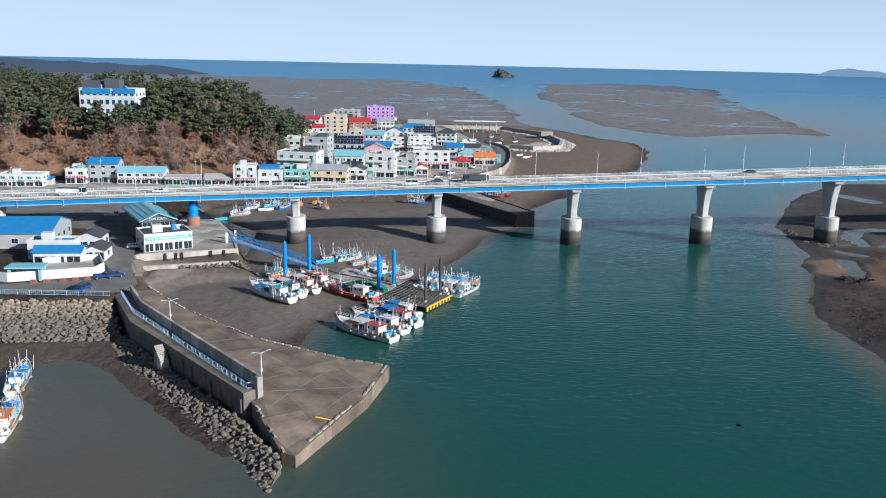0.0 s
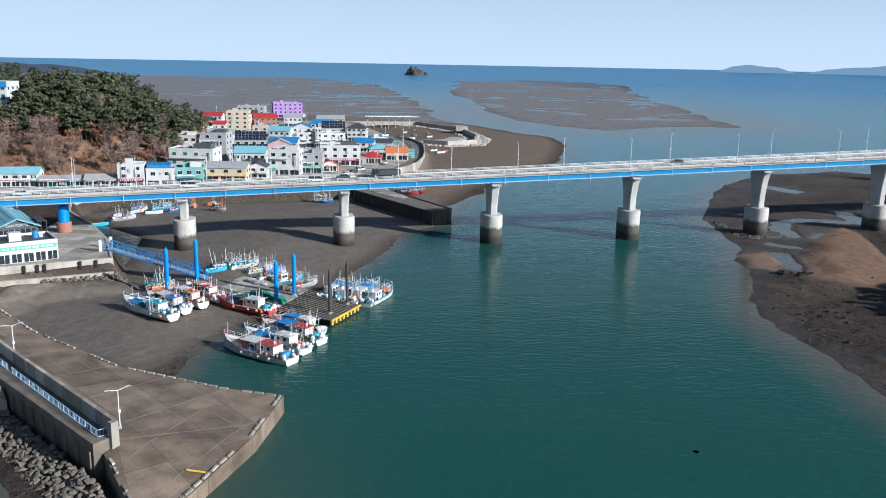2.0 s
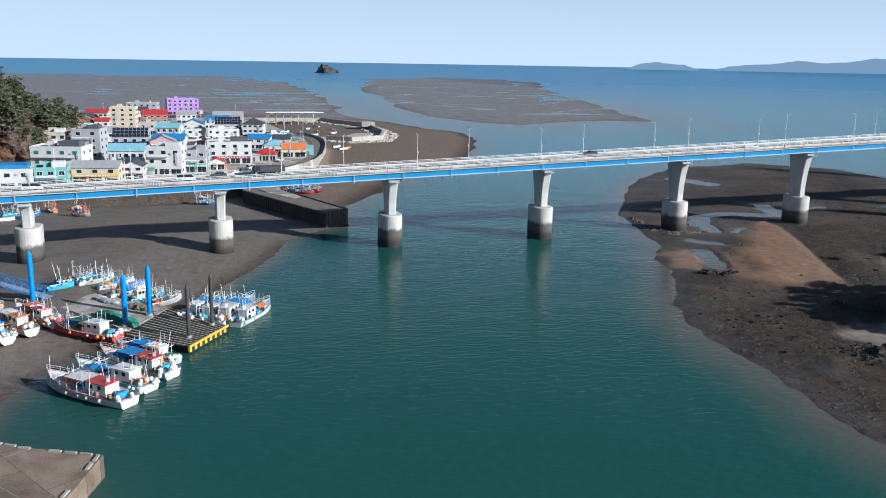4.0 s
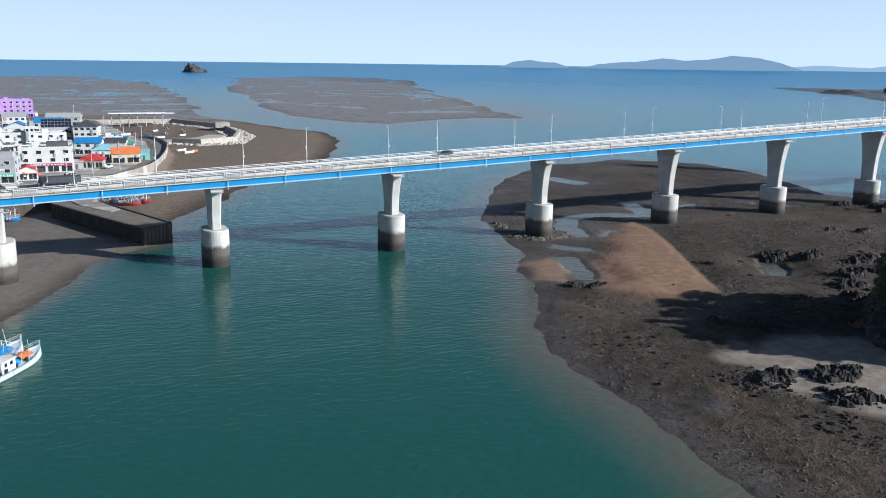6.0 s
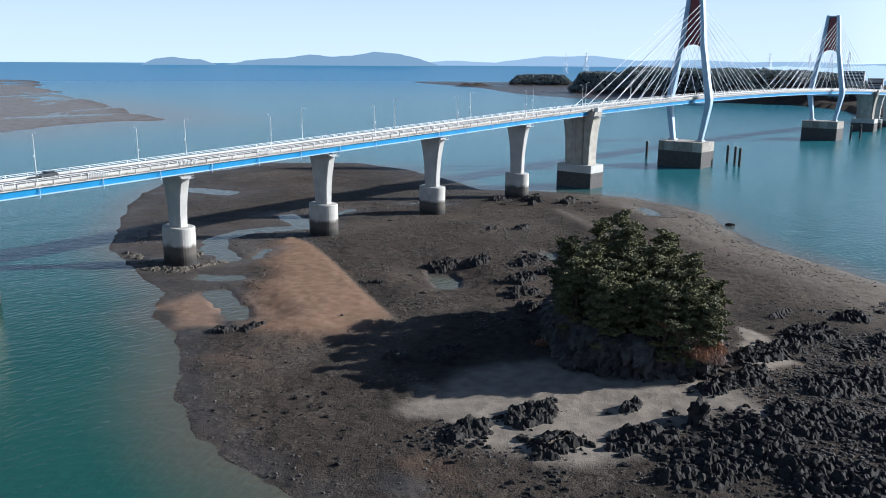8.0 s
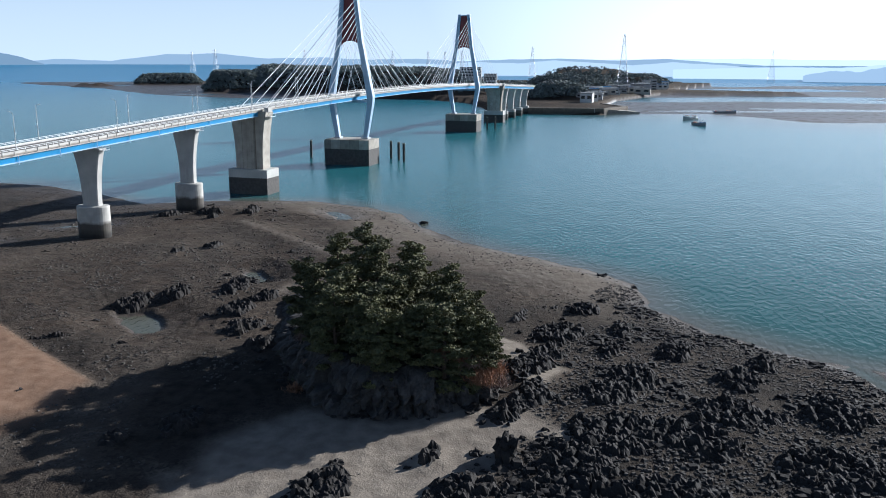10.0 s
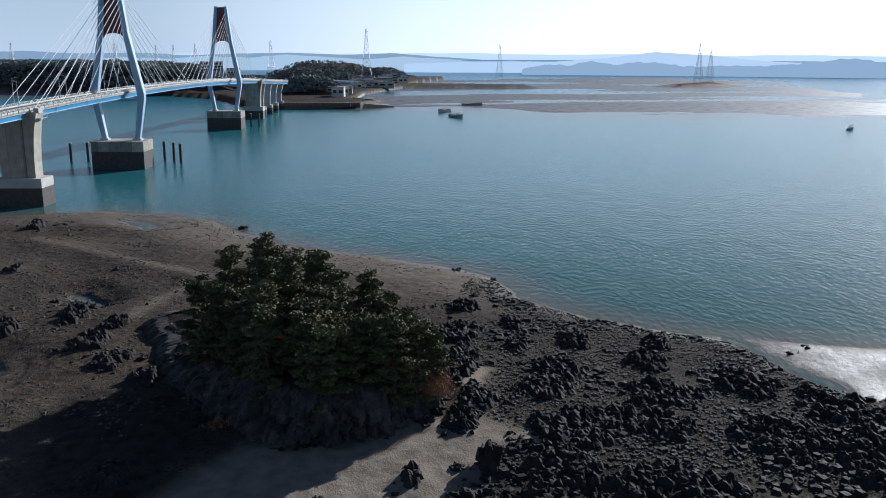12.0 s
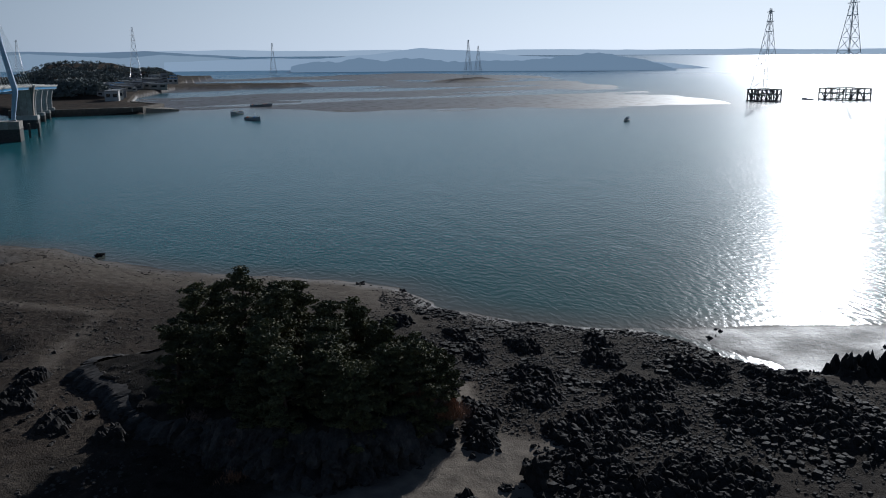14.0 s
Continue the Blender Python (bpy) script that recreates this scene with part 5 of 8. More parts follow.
FLEET = [((3.0, -80.0), (-8.6, -68.0), 15.5, BOAT_WHITE, BOAT_TEAL, "white fishing boat with brown nets lying on the mud", None),
         ((6.6, -76.5), (-5.0, -62.0), 14.0, BOAT_WHITE, BOAT_BLUE, "white and blue fishing boat lying on the mud", BOAT_WHITE),
         ((9.6, -71.5), (0.0, -58.5), 13.5, BOAT_WHITE, BOAT_ORANGE, "white fishing boat with orange gear on the mud", BOAT_WHITE),
         ((28.0, -109.0), (15.8, -97.0), 16.5, BOAT_WHITE, BOAT_RED, "white fishing boat with a pale canopy and red strake", BOAT_WHITE),
         ((31.5, -103.5), (19.6, -91.5), 15.5, BOAT_WHITE, BOAT_TEAL, "white fishing boat with green nets moored alongside", None),
         ((35.0, -98.0), (23.4, -86.0), 15.5, BOAT_WHITE, BOAT_RED, "white fishing boat with a pink stern moored alongside", TARP_BLUE),
         ((36.0, -91.5), (25.5, -81.0), 13.0, BOAT_GREY, BOAT_BLUE, "grey and blue fishing boat beside the pontoon", TARP_BLUE),
         ((25.6, -77.0), (12.6, -66.0), 14.5, BOAT_RED, BOAT_WHITE, "dark red fishing boat under a green net", NET_GREEN),
         ((44.2, -70.6), (54.0, -55.5), 15.0, BOAT_WHITE, BOAT_BLUE, "white fishing boat with blue tarpaulins", TARP_BLUE),
         ((41.0, -68.0), (49.6, -55.5), 13.0, BOAT_BLUE, BOAT_WHITE, "blue fishing boat with tarpaulins", TARP_BLUE),
         ((13.0, -66.6), (4.4, -54.6), 13.0, BOAT_WHITE, BOAT_RED, "white fishing boat with red gear beside the pontoon", BOAT_ORANGE),
         ((47.6, -72.6), (57.4, -58.5), 13.0, BOAT_WHITE, BOAT_TEAL, "white fishing boat with teal strake and tarpaulins", None),
         ((38.2, -65.0), (46.0, -53.0), 12.5, BOAT_TEAL, BOAT_WHITE, "teal fishing boat moored behind the pontoon", TARP_BLUE)]
for k, (a, c, length, hull, trim, label, canopy) in enumerate(FLEET):
    x, y, hd = from_to(a, c)
    boat(x, y, max(0.0, height_at(x, y) + 0.42), hd, length * 1.16, hull, trim, 11 + k, label, True, canopy=canopy)
def skiff(x, y, z, heading, mat):
    s = thing("skiff", Matrix.Translation((x, y, z)) @ Matrix.Rotation(heading, 4, "Z"), "small open skiff drawn up in the harbour", "boat", "small boats")
    rings = []
    for k in range(7):
        u = k / 6
        half = 1.0 * (1 - max(0, (u - 0.5) / 0.5) ** 2 * 0.95)
        top = 0.85 + 0.35 * u * u
        rings.append([((u - 0.5) * 6.4, -half, top), ((u - 0.5) * 6.4, -half * 0.7, 0), ((u - 0.5) * 6.4, half * 0.7, 0), ((u - 0.5) * 6.4, half, top), ((u - 0.5) * 6.4, half * 0.85, top), ((u - 0.5) * 6.4, half * 0.6, 0.35), ((u - 0.5) * 6.4, -half * 0.6, 0.35), ((u - 0.5) * 6.4, -half * 0.85, top)])
    bm = bmesh.new()
    loft(bm, rings)
    part("hull", bm, mat, s)
    part("thwart", boxed(-0.6, -0.3, -0.85, 0.85, 0.65, 0.72), BROWN_DECK, s)
    part("outboard_motor", boxed(-3.6, -3.2, -0.2, 0.2, 0.3, 1.4), BLACK, s)
    bm = bmesh.new()
    lumpy(bm, 0.9, 0, 0.6, 1.0, 0.6, 0.5, random.Random(int(x * 3 + y)))
    part("gear_heap", bm, (TARP_BLUE, NET_GREEN, BOAT_GREY)[int(x + y) % 3], s)


def gear_heap(x, y, z, rx, ry, rz, turn, mat, label):
    h = thing("net_heap", Matrix.Translation((x, y, z)) @ Matrix.Rotation(turn, 4, "Z"), label, "fishing net", "net heaps")
    r = random.Random(int(x * 7 + y))
    bm = bmesh.new()
    for k in range(6):
        lumpy(bm, rx * (k / 2.5 - 1) * 0.8, r.uniform(-0.3, 0.3) * ry, rz * 0.35, rx * 0.4, ry * r.uniform(0.6, 0.9), rz * r.uniform(0.6, 1.0), r)
    part("net", bm, mat, h)


gear_heap(24.5, -65.0, 1.3, 5.6, 2.0, 1.3, -0.95, paint("bright_green_net", (0.03, 0.20, 0.13), 0.9, 0.6), "heaped green fishing net on the pontoon")
gear_heap(29.5, -57.5, 1.3, 3.6, 1.6, 0.9, -0.8, BROWN_DECK, "brown heap of nets and ropes on the pontoon")
gear_heap(22.0, -49.5, 1.3, 3.2, 1.4, 0.8, -0.8, BOAT_GREY, "grey heap of nets and floats on the pontoon")
gear_heap(6.0, -57.5, 1.2, 2.4, 1.2, 0.8, -0.9, BOAT_ORANGE, "orange heap of net floats beside the boats")
for x, y, hd, mat in ((112, 330, 0.4, BOAT_WHITE), (122, 338, 1.0, BOAT_BLUE), (134, 345, 0.2, BOAT_WHITE), (128, 362, 2.0, BOAT_TEAL), (142, 372, 1.4, BOAT_WHITE), (150, 356, 0.7, BOAT_WHITE), (118, 382, 2.6, BOAT_BLUE), (138, 396, 0.9, BOAT_WHITE), (156, 392, 1.7, BOAT_GREY),
                      (112, 410, 0.3, BOAT_WHITE), (148, 420, 2.2, BOAT_WHITE), (134, 262, 0.6, BOAT_WHITE), (140, 256, 0.9, BOAT_ORANGE), (136, 250, 0.5, BOAT_WHITE),
                      (-33, 44, 0.4, BOAT_TEAL), (-29, 58, 1.2, BOAT_WHITE), (-24, 76, 0.9, BOAT_BLUE), (-14, 80, 1.3, BOAT_TEAL), (-16, 60, 0.2, BOAT_WHITE), (4, 82, 1.1, BOAT_ORANGE), (11, -36, 0.5, BOAT_TEAL), (25, -43.5, 0.6, BOAT_BLUE), (33, -50.5, 0.6, BOAT_WHITE), (17, -31, 0.5, BOAT_WHITE), (27, -36, 0.5, BOAT_BLUE)):
    skiff(x, y, max(0.0, height_at(x, y)) + 0.05, hd, mat)
SMALL = [((9, -33), (18, -28.5), BOAT_BLUE), ((14, -35.5), (23, -30), BOAT_WHITE), ((19, -39), (27.5, -34), BOAT_WHITE), ((22, -46), (30, -41), BOAT_WHITE), ((26, -50.5), (34.5, -45), BOAT_TEAL), ((30, -54), (38, -49), BOAT_GREY),
         ((-7, -49), (-1, -45.5), BOAT_TEAL), ((-5, -51), (1, -48.5), BOAT_ORANGE),
         ((-30, 50), (-22, 54), BOAT_GREY), ((-26, 62), (-19, 70), BOAT_WHITE), ((-18, 66), (-11, 72), BOAT_TEAL), ((-11, 60), (-6, 68), BOAT_BLUE), ((3, 66), (12, 56), BOAT_WHITE), ((45, 86), (54, 81), BOAT_BLUE), ((-2, 74), (-6, 82), BOAT_ORANGE)]
for k, (a, c, hull) in enumerate(SMALL):
    x, y, hd = from_to(a, c)
    boat(x, y, max(0.0, height_at(x, y) + 0.42), hd, 9.0 if k not in (6, 7) else 6.0, hull, BOAT_WHITE, 60 + k, "small open fishing boat with gear on deck", k in (4, 12, 13), group="small boats")
for a, c in (((79, 103), (88, 98)), ((83, 98), (93, 93)), ((88, 101), (96, 95))):
    x, y, hd = from_to(a, c)
    boat(x, y, max(1.0, height_at(x, y) + 0.5), hd, 9.5, BOAT_RED, BOAT_BLUE, int(x), "red work boat drawn up on the beach", True, group="small boats")
boat(-43.0, -150.5, 0.0, math.atan2(18, -2.5), 17.0, BOAT_WHITE, BOAT_ORANGE, 91, "white and orange fishing boat moored off the wall", True)
boat(-47.5, -131.5, 0.3, math.atan2(18, -2.5), 14.0, BOAT_WHITE, BOAT_BLUE, 92, "white and blue fishing boat moored off the wall", True)
for k, (px, py) in enumerate(((909, -162), (838, -171), (1019, -195), (719, -458), (905, -790))):
    boat(px, py, 0.0, 2.6 + k, 22.0 if k < 3 else 14, BOAT_GREY, BOAT_BLUE, 95 + k, "dark work barge at anchor in the channel", False, group="far boats")

# ---- vehicles ----
TYRE = BLACK
LAMP_GLASS = paint("headlight_glass", (0.7, 0.7, 0.68), 0.15)


def vehicle(x, y, z, heading, kind, body, label):
    v = thing({"car": "car", "van": "van", "truck": "truck", "pickup": "pickup_truck"}[kind], Matrix.Translation((x, y, z)) @ Matrix.Rotation(heading, 4, "Z"), label, "vehicle", "vehicles")
    L, W, H = {"car": (4.6, 1.8, 1.45), "van": (5.1, 1.9, 1.95), "truck": (9.6, 2.4, 3.0), "pickup": (5.1, 1.75, 1.95)}[kind]
    bm = bmesh.new()
    if kind == "car":
        out = [(-L / 2, 0.35), (L / 2, 0.35), (L / 2, 0.75), (L * 0.27, 0.95), (-L * 0.46, 1.0), (-L / 2, 0.85)]
        cab = [(L * 0.25, 0.94), (L * 0.09, H), (-L * 0.30, H), (-L * 0.45, 0.98)]
    elif kind == "van":
        out = [(-L / 2, 0.35), (L / 2, 0.35), (L / 2, 0.95), (L * 0.42, 1.1), (-L / 2, 1.1)]
        cab = [(L * 0.42, 1.09), (L * 0.28, H), (-L * 0.48, H), (-L / 2, 1.09)]
    else:
        f = L / 2
        out = [(f - (1.7 if kind == "pickup" else 2.1), 0.45), (f, 0.45), (f, 1.15), (f - 0.15, 1.2), (f - (1.7 if kind == "pickup" else 2.1), 1.2)]
        cab = [(f - 0.12, 1.19), (f - 0.4, H * (1 if kind == "pickup" else 0.88)), (f - (1.65 if kind == "pickup" else 2.05), H * (1 if kind == "pickup" else 0.88)), (f - (1.7 if kind == "pickup" else 2.1), 1.19)]
    loft(bm, [[(px, -W / 2, pz) for px, pz in out], [(px, W / 2, pz) for px, pz in out]])
    bmesh.ops.bevel(bm, geom=list(bm.edges), offset=0.06, segments=2, affect="EDGES")
    shell = part("body", bm, body, v)
    bm = bmesh.new()
    loft(bm, [[(px, s * W * 0.44, pz) for px, pz in cab] for s in (-1, 1)])
    bmesh.ops.bevel(bm, geom=list(bm.edges), offset=0.05, segments=1, affect="EDGES")
    part("cabin_glass", bm, GLASS, v, "dark window glass")
    top = sorted(cab, key=lambda p: -p[1])[:2]
    x0, x1 = sorted(p[0] for p in top)
    part("roof", boxed(x0 - 0.05, x1 + 0.05, -W * 0.44, W * 0.44, top[0][1] - 0.05, top[0][1] + 0.05), body, v)
    for s in (-1, 1):
        for px in (x0 + 0.02, (x0 + x1) / 2):
            part("pillar", boxed(px - 0.06, px + 0.06, s * W * 0.445 - 0.02, s * W * 0.445 + 0.02, 0.95, top[0][1]), body, v)
        part("headlight", boxed(L / 2 - 0.06, L / 2 + 0.02, s * W * 0.36 - 0.18, s * W * 0.36 + 0.18, 0.65, 0.82), LAMP_GLASS, v)
    if kind in ("truck", "pickup"):
        tz = 1.05 if kind == "truck" else 0.75
        x1 = L / 2 - (2.3 if kind == "truck" else 1.8)
        part("bed", boxed(-L / 2, x1, -W / 2, W / 2, tz - 0.2, tz), body, v)
        hi = tz + (1.3 if kind == "truck" else 0.45)
        for s in (-1, 1):
            part("bed_side", boxed(-L / 2, x1, s * W / 2 - 0.05, s * W / 2 + 0.05, tz, hi), body, v)
        part("tailgate", boxed(-L / 2 - 0.04, -L / 2 + 0.04, -W / 2, W / 2, tz, hi), body, v)
        if kind == "truck":
            part("cover", boxed(-L / 2, x1, -W / 2 + 0.05, W / 2 - 0.05, hi, hi + 0.12), SHEET, v, "dark load cover")
    R = 0.48 if kind == "truck" else 0.33
    for px in ([-0.32, 0.33] if kind != "truck" else [-0.36, -0.24, 0.36]):
        for s in (-1, 1):
            wheel = part("wheel", tubed((px * L, s * W * 0.5 - 0.12, R), (px * L, s * W * 0.5 + 0.12, R), R, seg=14), TYRE, v)
            part("rim", tubed((px * L, s * W * 0.5 + s * 0.1, R), (px * L, s * W * 0.5 + s * 0.135, R), R * 0.58, seg=10), GREY_STEEL, wheel)
    return v


CAR_WHITE, CAR_NAVY, CAR_GREY = paint("white_car_paint", (0.62, 0.62, 0.61), 0.25), paint("navy_car_paint", (0.02, 0.05, 0.16), 0.25), paint("dark_grey_car_paint", (0.07, 0.075, 0.08), 0.25)
for x, lane, way, kind, body, label in ((-75, -2, 0, "truck", CAR_WHITE, "white box truck on the bridge"), (-46, -2, 0, "car", CAR_WHITE, "white car on the bridge"), (2, -2, 0, "van", CAR_WHITE, "white van on the bridge"),
                                        (64, 2, math.pi, "truck", CAR_GREY, "dark grey dump truck on the bridge"), (41, -2, 0, "van", CAR_WHITE, "white van on the bridge"), (168, 2, math.pi, "car", CAR_GREY, "dark car on the bridge"), (50, 2, math.pi, "car", CAR_GREY, "dark car on the bridge")):
    vehicle(x, lane, road_z(x) + 0.01, way, kind, body, label)
for x, y, hd, kind, body, label in ((-46.6, -72.6, 0.25, "pickup", CAR_NAVY, "navy blue pickup parked by the white wall"), (-48.4, -84.2, 1.3, "van", CAR_NAVY, "navy blue car parked by the sea railing"), (-44.0, -71.0, 0.3, "car", CAR_NAVY, "dark blue car parked by the white wall"),
                                    (-67.6, 17.5, 0.1, "pickup", CAR_WHITE, "white pickup parked under the bridge"), (-58, 19, 0.1, "car", CAR_GREY, "dark car parked under the bridge"), (-47.2, -35.5, 0.2, "car", CAR_WHITE, "white car parked beside the cafe")):
    vehicle(x, y, 6.5, hd, kind, body, label)
for x, y, hd, kind, body in ((64, 126, 0.5, "car", CAR_WHITE), (68, 131, 0.5, "car", CAR_GREY), (72, 140, 0.7, "van", CAR_WHITE), (88, 165, 1.1, "pickup", CAR_WHITE), (48, 116, 0.2, "car", CAR_WHITE), (24, 104, 0.1, "car", CAR_NAVY), (-6, 94.5, 0.0, "van", CAR_GREY), (-40, 89, 0.0, "car", CAR_WHITE)):
    vehicle(x, y, 6.5, hd, kind, body, "car parked beside the village road")



# ---- buildings ----
WALLS = {n: material(n + "_wall", c, 0.8, vary=0.18, size=3, fine=4, bump=0.05) for n, c in dict(white=(0.52, 0.515, 0.49), cream=(0.50, 0.42, 0.31), grey=(0.32, 0.325, 0.325), purple=(0.36, 0.20, 0.50), brown=(0.30, 0.13, 0.09), teal=(0.17, 0.36, 0.34), pink=(0.44, 0.26, 0.27), dark=(0.07, 0.075, 0.08), beige=(0.42, 0.38, 0.32)).items()}
ROOFS = {n: material(n + "_roof", c, 0.55, vary=0.2, size=2, fine=5, bump=0.08) for n, c in dict(blue=(0.03, 0.19, 0.42), teal=(0.22, 0.44, 0.50), red=(0.40, 0.035, 0.035), orange=(0.62, 0.18, 0.05), dark=(0.06, 0.06, 0.065), grey=(0.33, 0.33, 0.33), green=(0.07, 0.30, 0.18), pale=(0.36, 0.355, 0.335)).items()}
SIGN_RED, SIGN_WHITE, SIGN_GREEN = paint("sign_red", (0.28, 0.03, 0.06)), paint("sign_white", (0.6, 0.6, 0.58)), paint("sign_green", (0.10, 0.42, 0.30))
SOLAR = material("solar_panel", (0.018, 0.022, 0.035), 0.2, vary=0.15, bump=0)
BLUE_GLASS = material("blue_tinted_glass", (0.02, 0.07, 0.13), 0.1, vary=0.3, size=3, bump=0, spec=0.6)
GREEN_GLASS = material("green_tinted_glass", (0.03, 0.16, 0.12), 0.12, vary=0.3, size=2, bump=0, spec=0.6)
unit = bpy.data.meshes.new("unit_block")
_bm = bmesh.new()
box(_bm, -0.5, 0.5, -0.5, 0.5, -0.5, 0.5)
_bm.to_mesh(unit)
_bm.free()
BLOCKS = {}


def block(name, mat, parent, x0, x1, y0, y1, z0, z1, label=""):
    """A block on a shared mesh, for windows, frames, sills and bars."""
    if mat.name not in BLOCKS:
        me = unit.copy()
        me.materials.append(mat)
        BLOCKS[mat.name] = me
    ob = new(name, BLOCKS[mat.name])
    ob.parent = parent
    ob.matrix_local = Matrix.LocRotScale(((x0 + x1) / 2, (y0 + y1) / 2, (z0 + z1) / 2), None, (x1 - x0, y1 - y0, z1 - z0))
    return tagged(ob, label)


def window(parent, x, z, w, h, side="front", y=0.0, glass=None):
    """A framed window set in a wall: front faces -y, side faces +x or -x at y."""
    g = glass or GLASS
    if side == "front":
        o = block("window", WHITE_STEEL, parent, x - w / 2 - 0.07, x + w / 2 + 0.07, y - 0.06, y + 0.03, z - 0.07, z + h + 0.07)
        near = parent.matrix_world.translation.y < 101
        for k in range(2 if near else 1):
            ww = w / 2 if near else w
            a = x - w / 2 + k * ww
            block("pane", g, parent, a + 0.03, a + ww - 0.03, y - 0.075, y + 0.02, z + 0.03, z + h - 0.03)
        if near:
            block("sill", WHITE_STEEL, parent, x - w / 2 - 0.12, x + w / 2 + 0.12, y - 0.16, y + 0.02, z - 0.14, z - 0.07)
    else:
        s = 1 if side == "right" else -1
        block("pane", g, parent, min(x, x + s * 0.075), max(x, x + s * 0.075), y - w / 2, y + w / 2, z, z + h)


def building(x0, x1, y, depth, z1, wall, roof, label, z0=6.5, style="flat", cols=None, floors=None, sign=None, glass=None, ground_open=True, turn=0.0, extra=None, name="house", sign_z=None, group="village houses"):
    w = x1 - x0
    b = thing(name, Matrix.Translation(((x0 + x1) / 2, y, z0)) @ Matrix.Rotation(turn, 4, "Z"), label, "building", group)
    h = z1 - z0
    hw = w / 2
    part("wall", boxed(-hw, hw, 0, depth, -0.5, h), WALLS[wall], b)
    rm = ROOFS[roof]
    if style == "flat":
        part("roof", boxed(-hw + 0.25, hw - 0.25, 0.25, depth - 0.25, h, h + 0.06), rm, b)
        bm = bmesh.new()
        for d in ((-hw - 0.05, hw + 0.05, -0.05, 0.25), (-hw - 0.05, hw + 0.05, depth - 0.25, depth + 0.05), (-hw - 0.05, -hw + 0.25, 0.25, depth - 0.25), (hw - 0.25, hw + 0.05, 0.25, depth - 0.25)):
            box(bm, d[0], d[1], d[2], d[3], h, h + 0.7)
        part("roof_parapet", bm, WALLS[wall], b)
        rr = random.Random(int(x0 * 7 + y))
        part("stair_hut", boxed(-hw * 0.5, -hw * 0.5 + min(3, w * 0.35), depth * 0.4, depth * 0.4 + 2.6, h + 0.05, h + 2.3), WALLS[wall], b)
        if rr.random() < 0.7:
            part("water_tank", tubed((hw * 0.45, depth * 0.6, h + 0.06), (hw * 0.45, depth * 0.6, h + 1.9), 0.85, 0.7, seg=12), ROOFS[rr.choice(["blue", "blue", "pale"])], b)
        for k in range(rr.randint(1, 3)):
            a, c = rr.uniform(-0.7, 0.7) * hw, rr.uniform(0.2, 0.8) * depth
            part("air_conditioner", boxed(a, a + 0.9, c, c + 0.5, h + 0.06, h + 0.9), BOAT_GREY, b)
    elif style in ("gable", "gable_side"):
        rise = min(w if style == "gable_side" else depth, 14) * 0.22
        bm = bmesh.new()
        if style == "gable":
            prof = [(-0.5, h - 0.1), (depth / 2, h + rise), (depth + 0.5, h - 0.1), (depth + 0.5, h + 0.1), (depth / 2, h + rise + 0.22), (-0.5, h + 0.1)]
            loft(bm, [[(x, py, pz) for py, pz in prof] for x in (-hw - 0.4, hw + 0.4)])
            gp = [(0, h - 0.02), (depth, h - 0.02), (depth / 2, h + rise - 0.1)]
            bm2 = bmesh.new()
            loft(bm2, [[(x, py, pz) for py, pz in gp] for x in (-hw, hw)])
        else:
            prof = [(-hw - 0.4, h - 0.1), (0, h + rise), (hw + 0.4, h - 0.1), (hw + 0.4, h + 0.1), (0, h + rise + 0.22), (-hw - 0.4, h + 0.1)]
            loft(bm, [[(px, y_, pz) for px, pz in prof] for y_ in (-0.5, depth + 0.5)])
            gp = [(-hw, h - 0.02), (hw, h - 0.02), (0, h + rise - 0.1)]
            bm2 = bmesh.new()
            loft(bm2, [[(px, y_, pz) for px, pz in gp] for y_ in (0, depth)])
        part("roof", bm, rm, b)
        part("gable_wall", bm2, WALLS[wall], b)
    elif style == "hip":
        bm = bmesh.new()
        rise = min(w, depth) * 0.28
        k = min(w, depth) / 2
        loft(bm, [[(-hw - 0.6, -0.6, h), (hw + 0.6, -0.6, h), (hw + 0.6, depth + 0.6, h), (-hw - 0.6, depth + 0.6, h)],
                  [(-hw - 0.6, -0.6, h + 0.15), (hw + 0.6, -0.6, h + 0.15), (hw + 0.6, depth + 0.6, h + 0.15), (-hw - 0.6, depth + 0.6, h + 0.15)],
                  [(-hw + k * 0.95, k * 0.95, h + rise), (hw - k * 0.95, k * 0.95, h + rise), (hw - k * 0.95, depth - k * 0.95, h + rise), (-hw + k * 0.95, depth - k * 0.95, h + rise)]])
        part("roof", bm, rm, b)
    elif style == "solar":
        part("roof", boxed(-hw, hw, 0, depth, h, h + 0.1), rm, b)
        bm = bmesh.new()
        y0, y1, z0_, z1_ = -0.6, 5.5, h - 3.0, h + 4.2
        loft(bm, [[(-hw + 0.2, y0, z0_), (hw - 0.2, y0, z0_), (hw - 0.2, y1, z1_), (-hw + 0.2, y1, z1_)], [(-hw + 0.2, y0 - 0.1, z0_ + 0.12), (hw - 0.2, y0 - 0.1, z0_ + 0.12), (hw - 0.2, y1 - 0.1, z1_ + 0.12), (-hw + 0.2, y1 - 0.1, z1_ + 0.12)]])
        arr = part("solar_panel", bm, SOLAR, b, "dark solar panels")
        for k in range(1, 9):
            part("array_rail", tubed((-hw + 2 * hw * k / 9, y0 - 0.12, z0_ + 0.14), (-hw + 2 * hw * k / 9, y1 - 0.12, z1_ + 0.14), 0.06, seg=4), GREY_STEEL, arr)
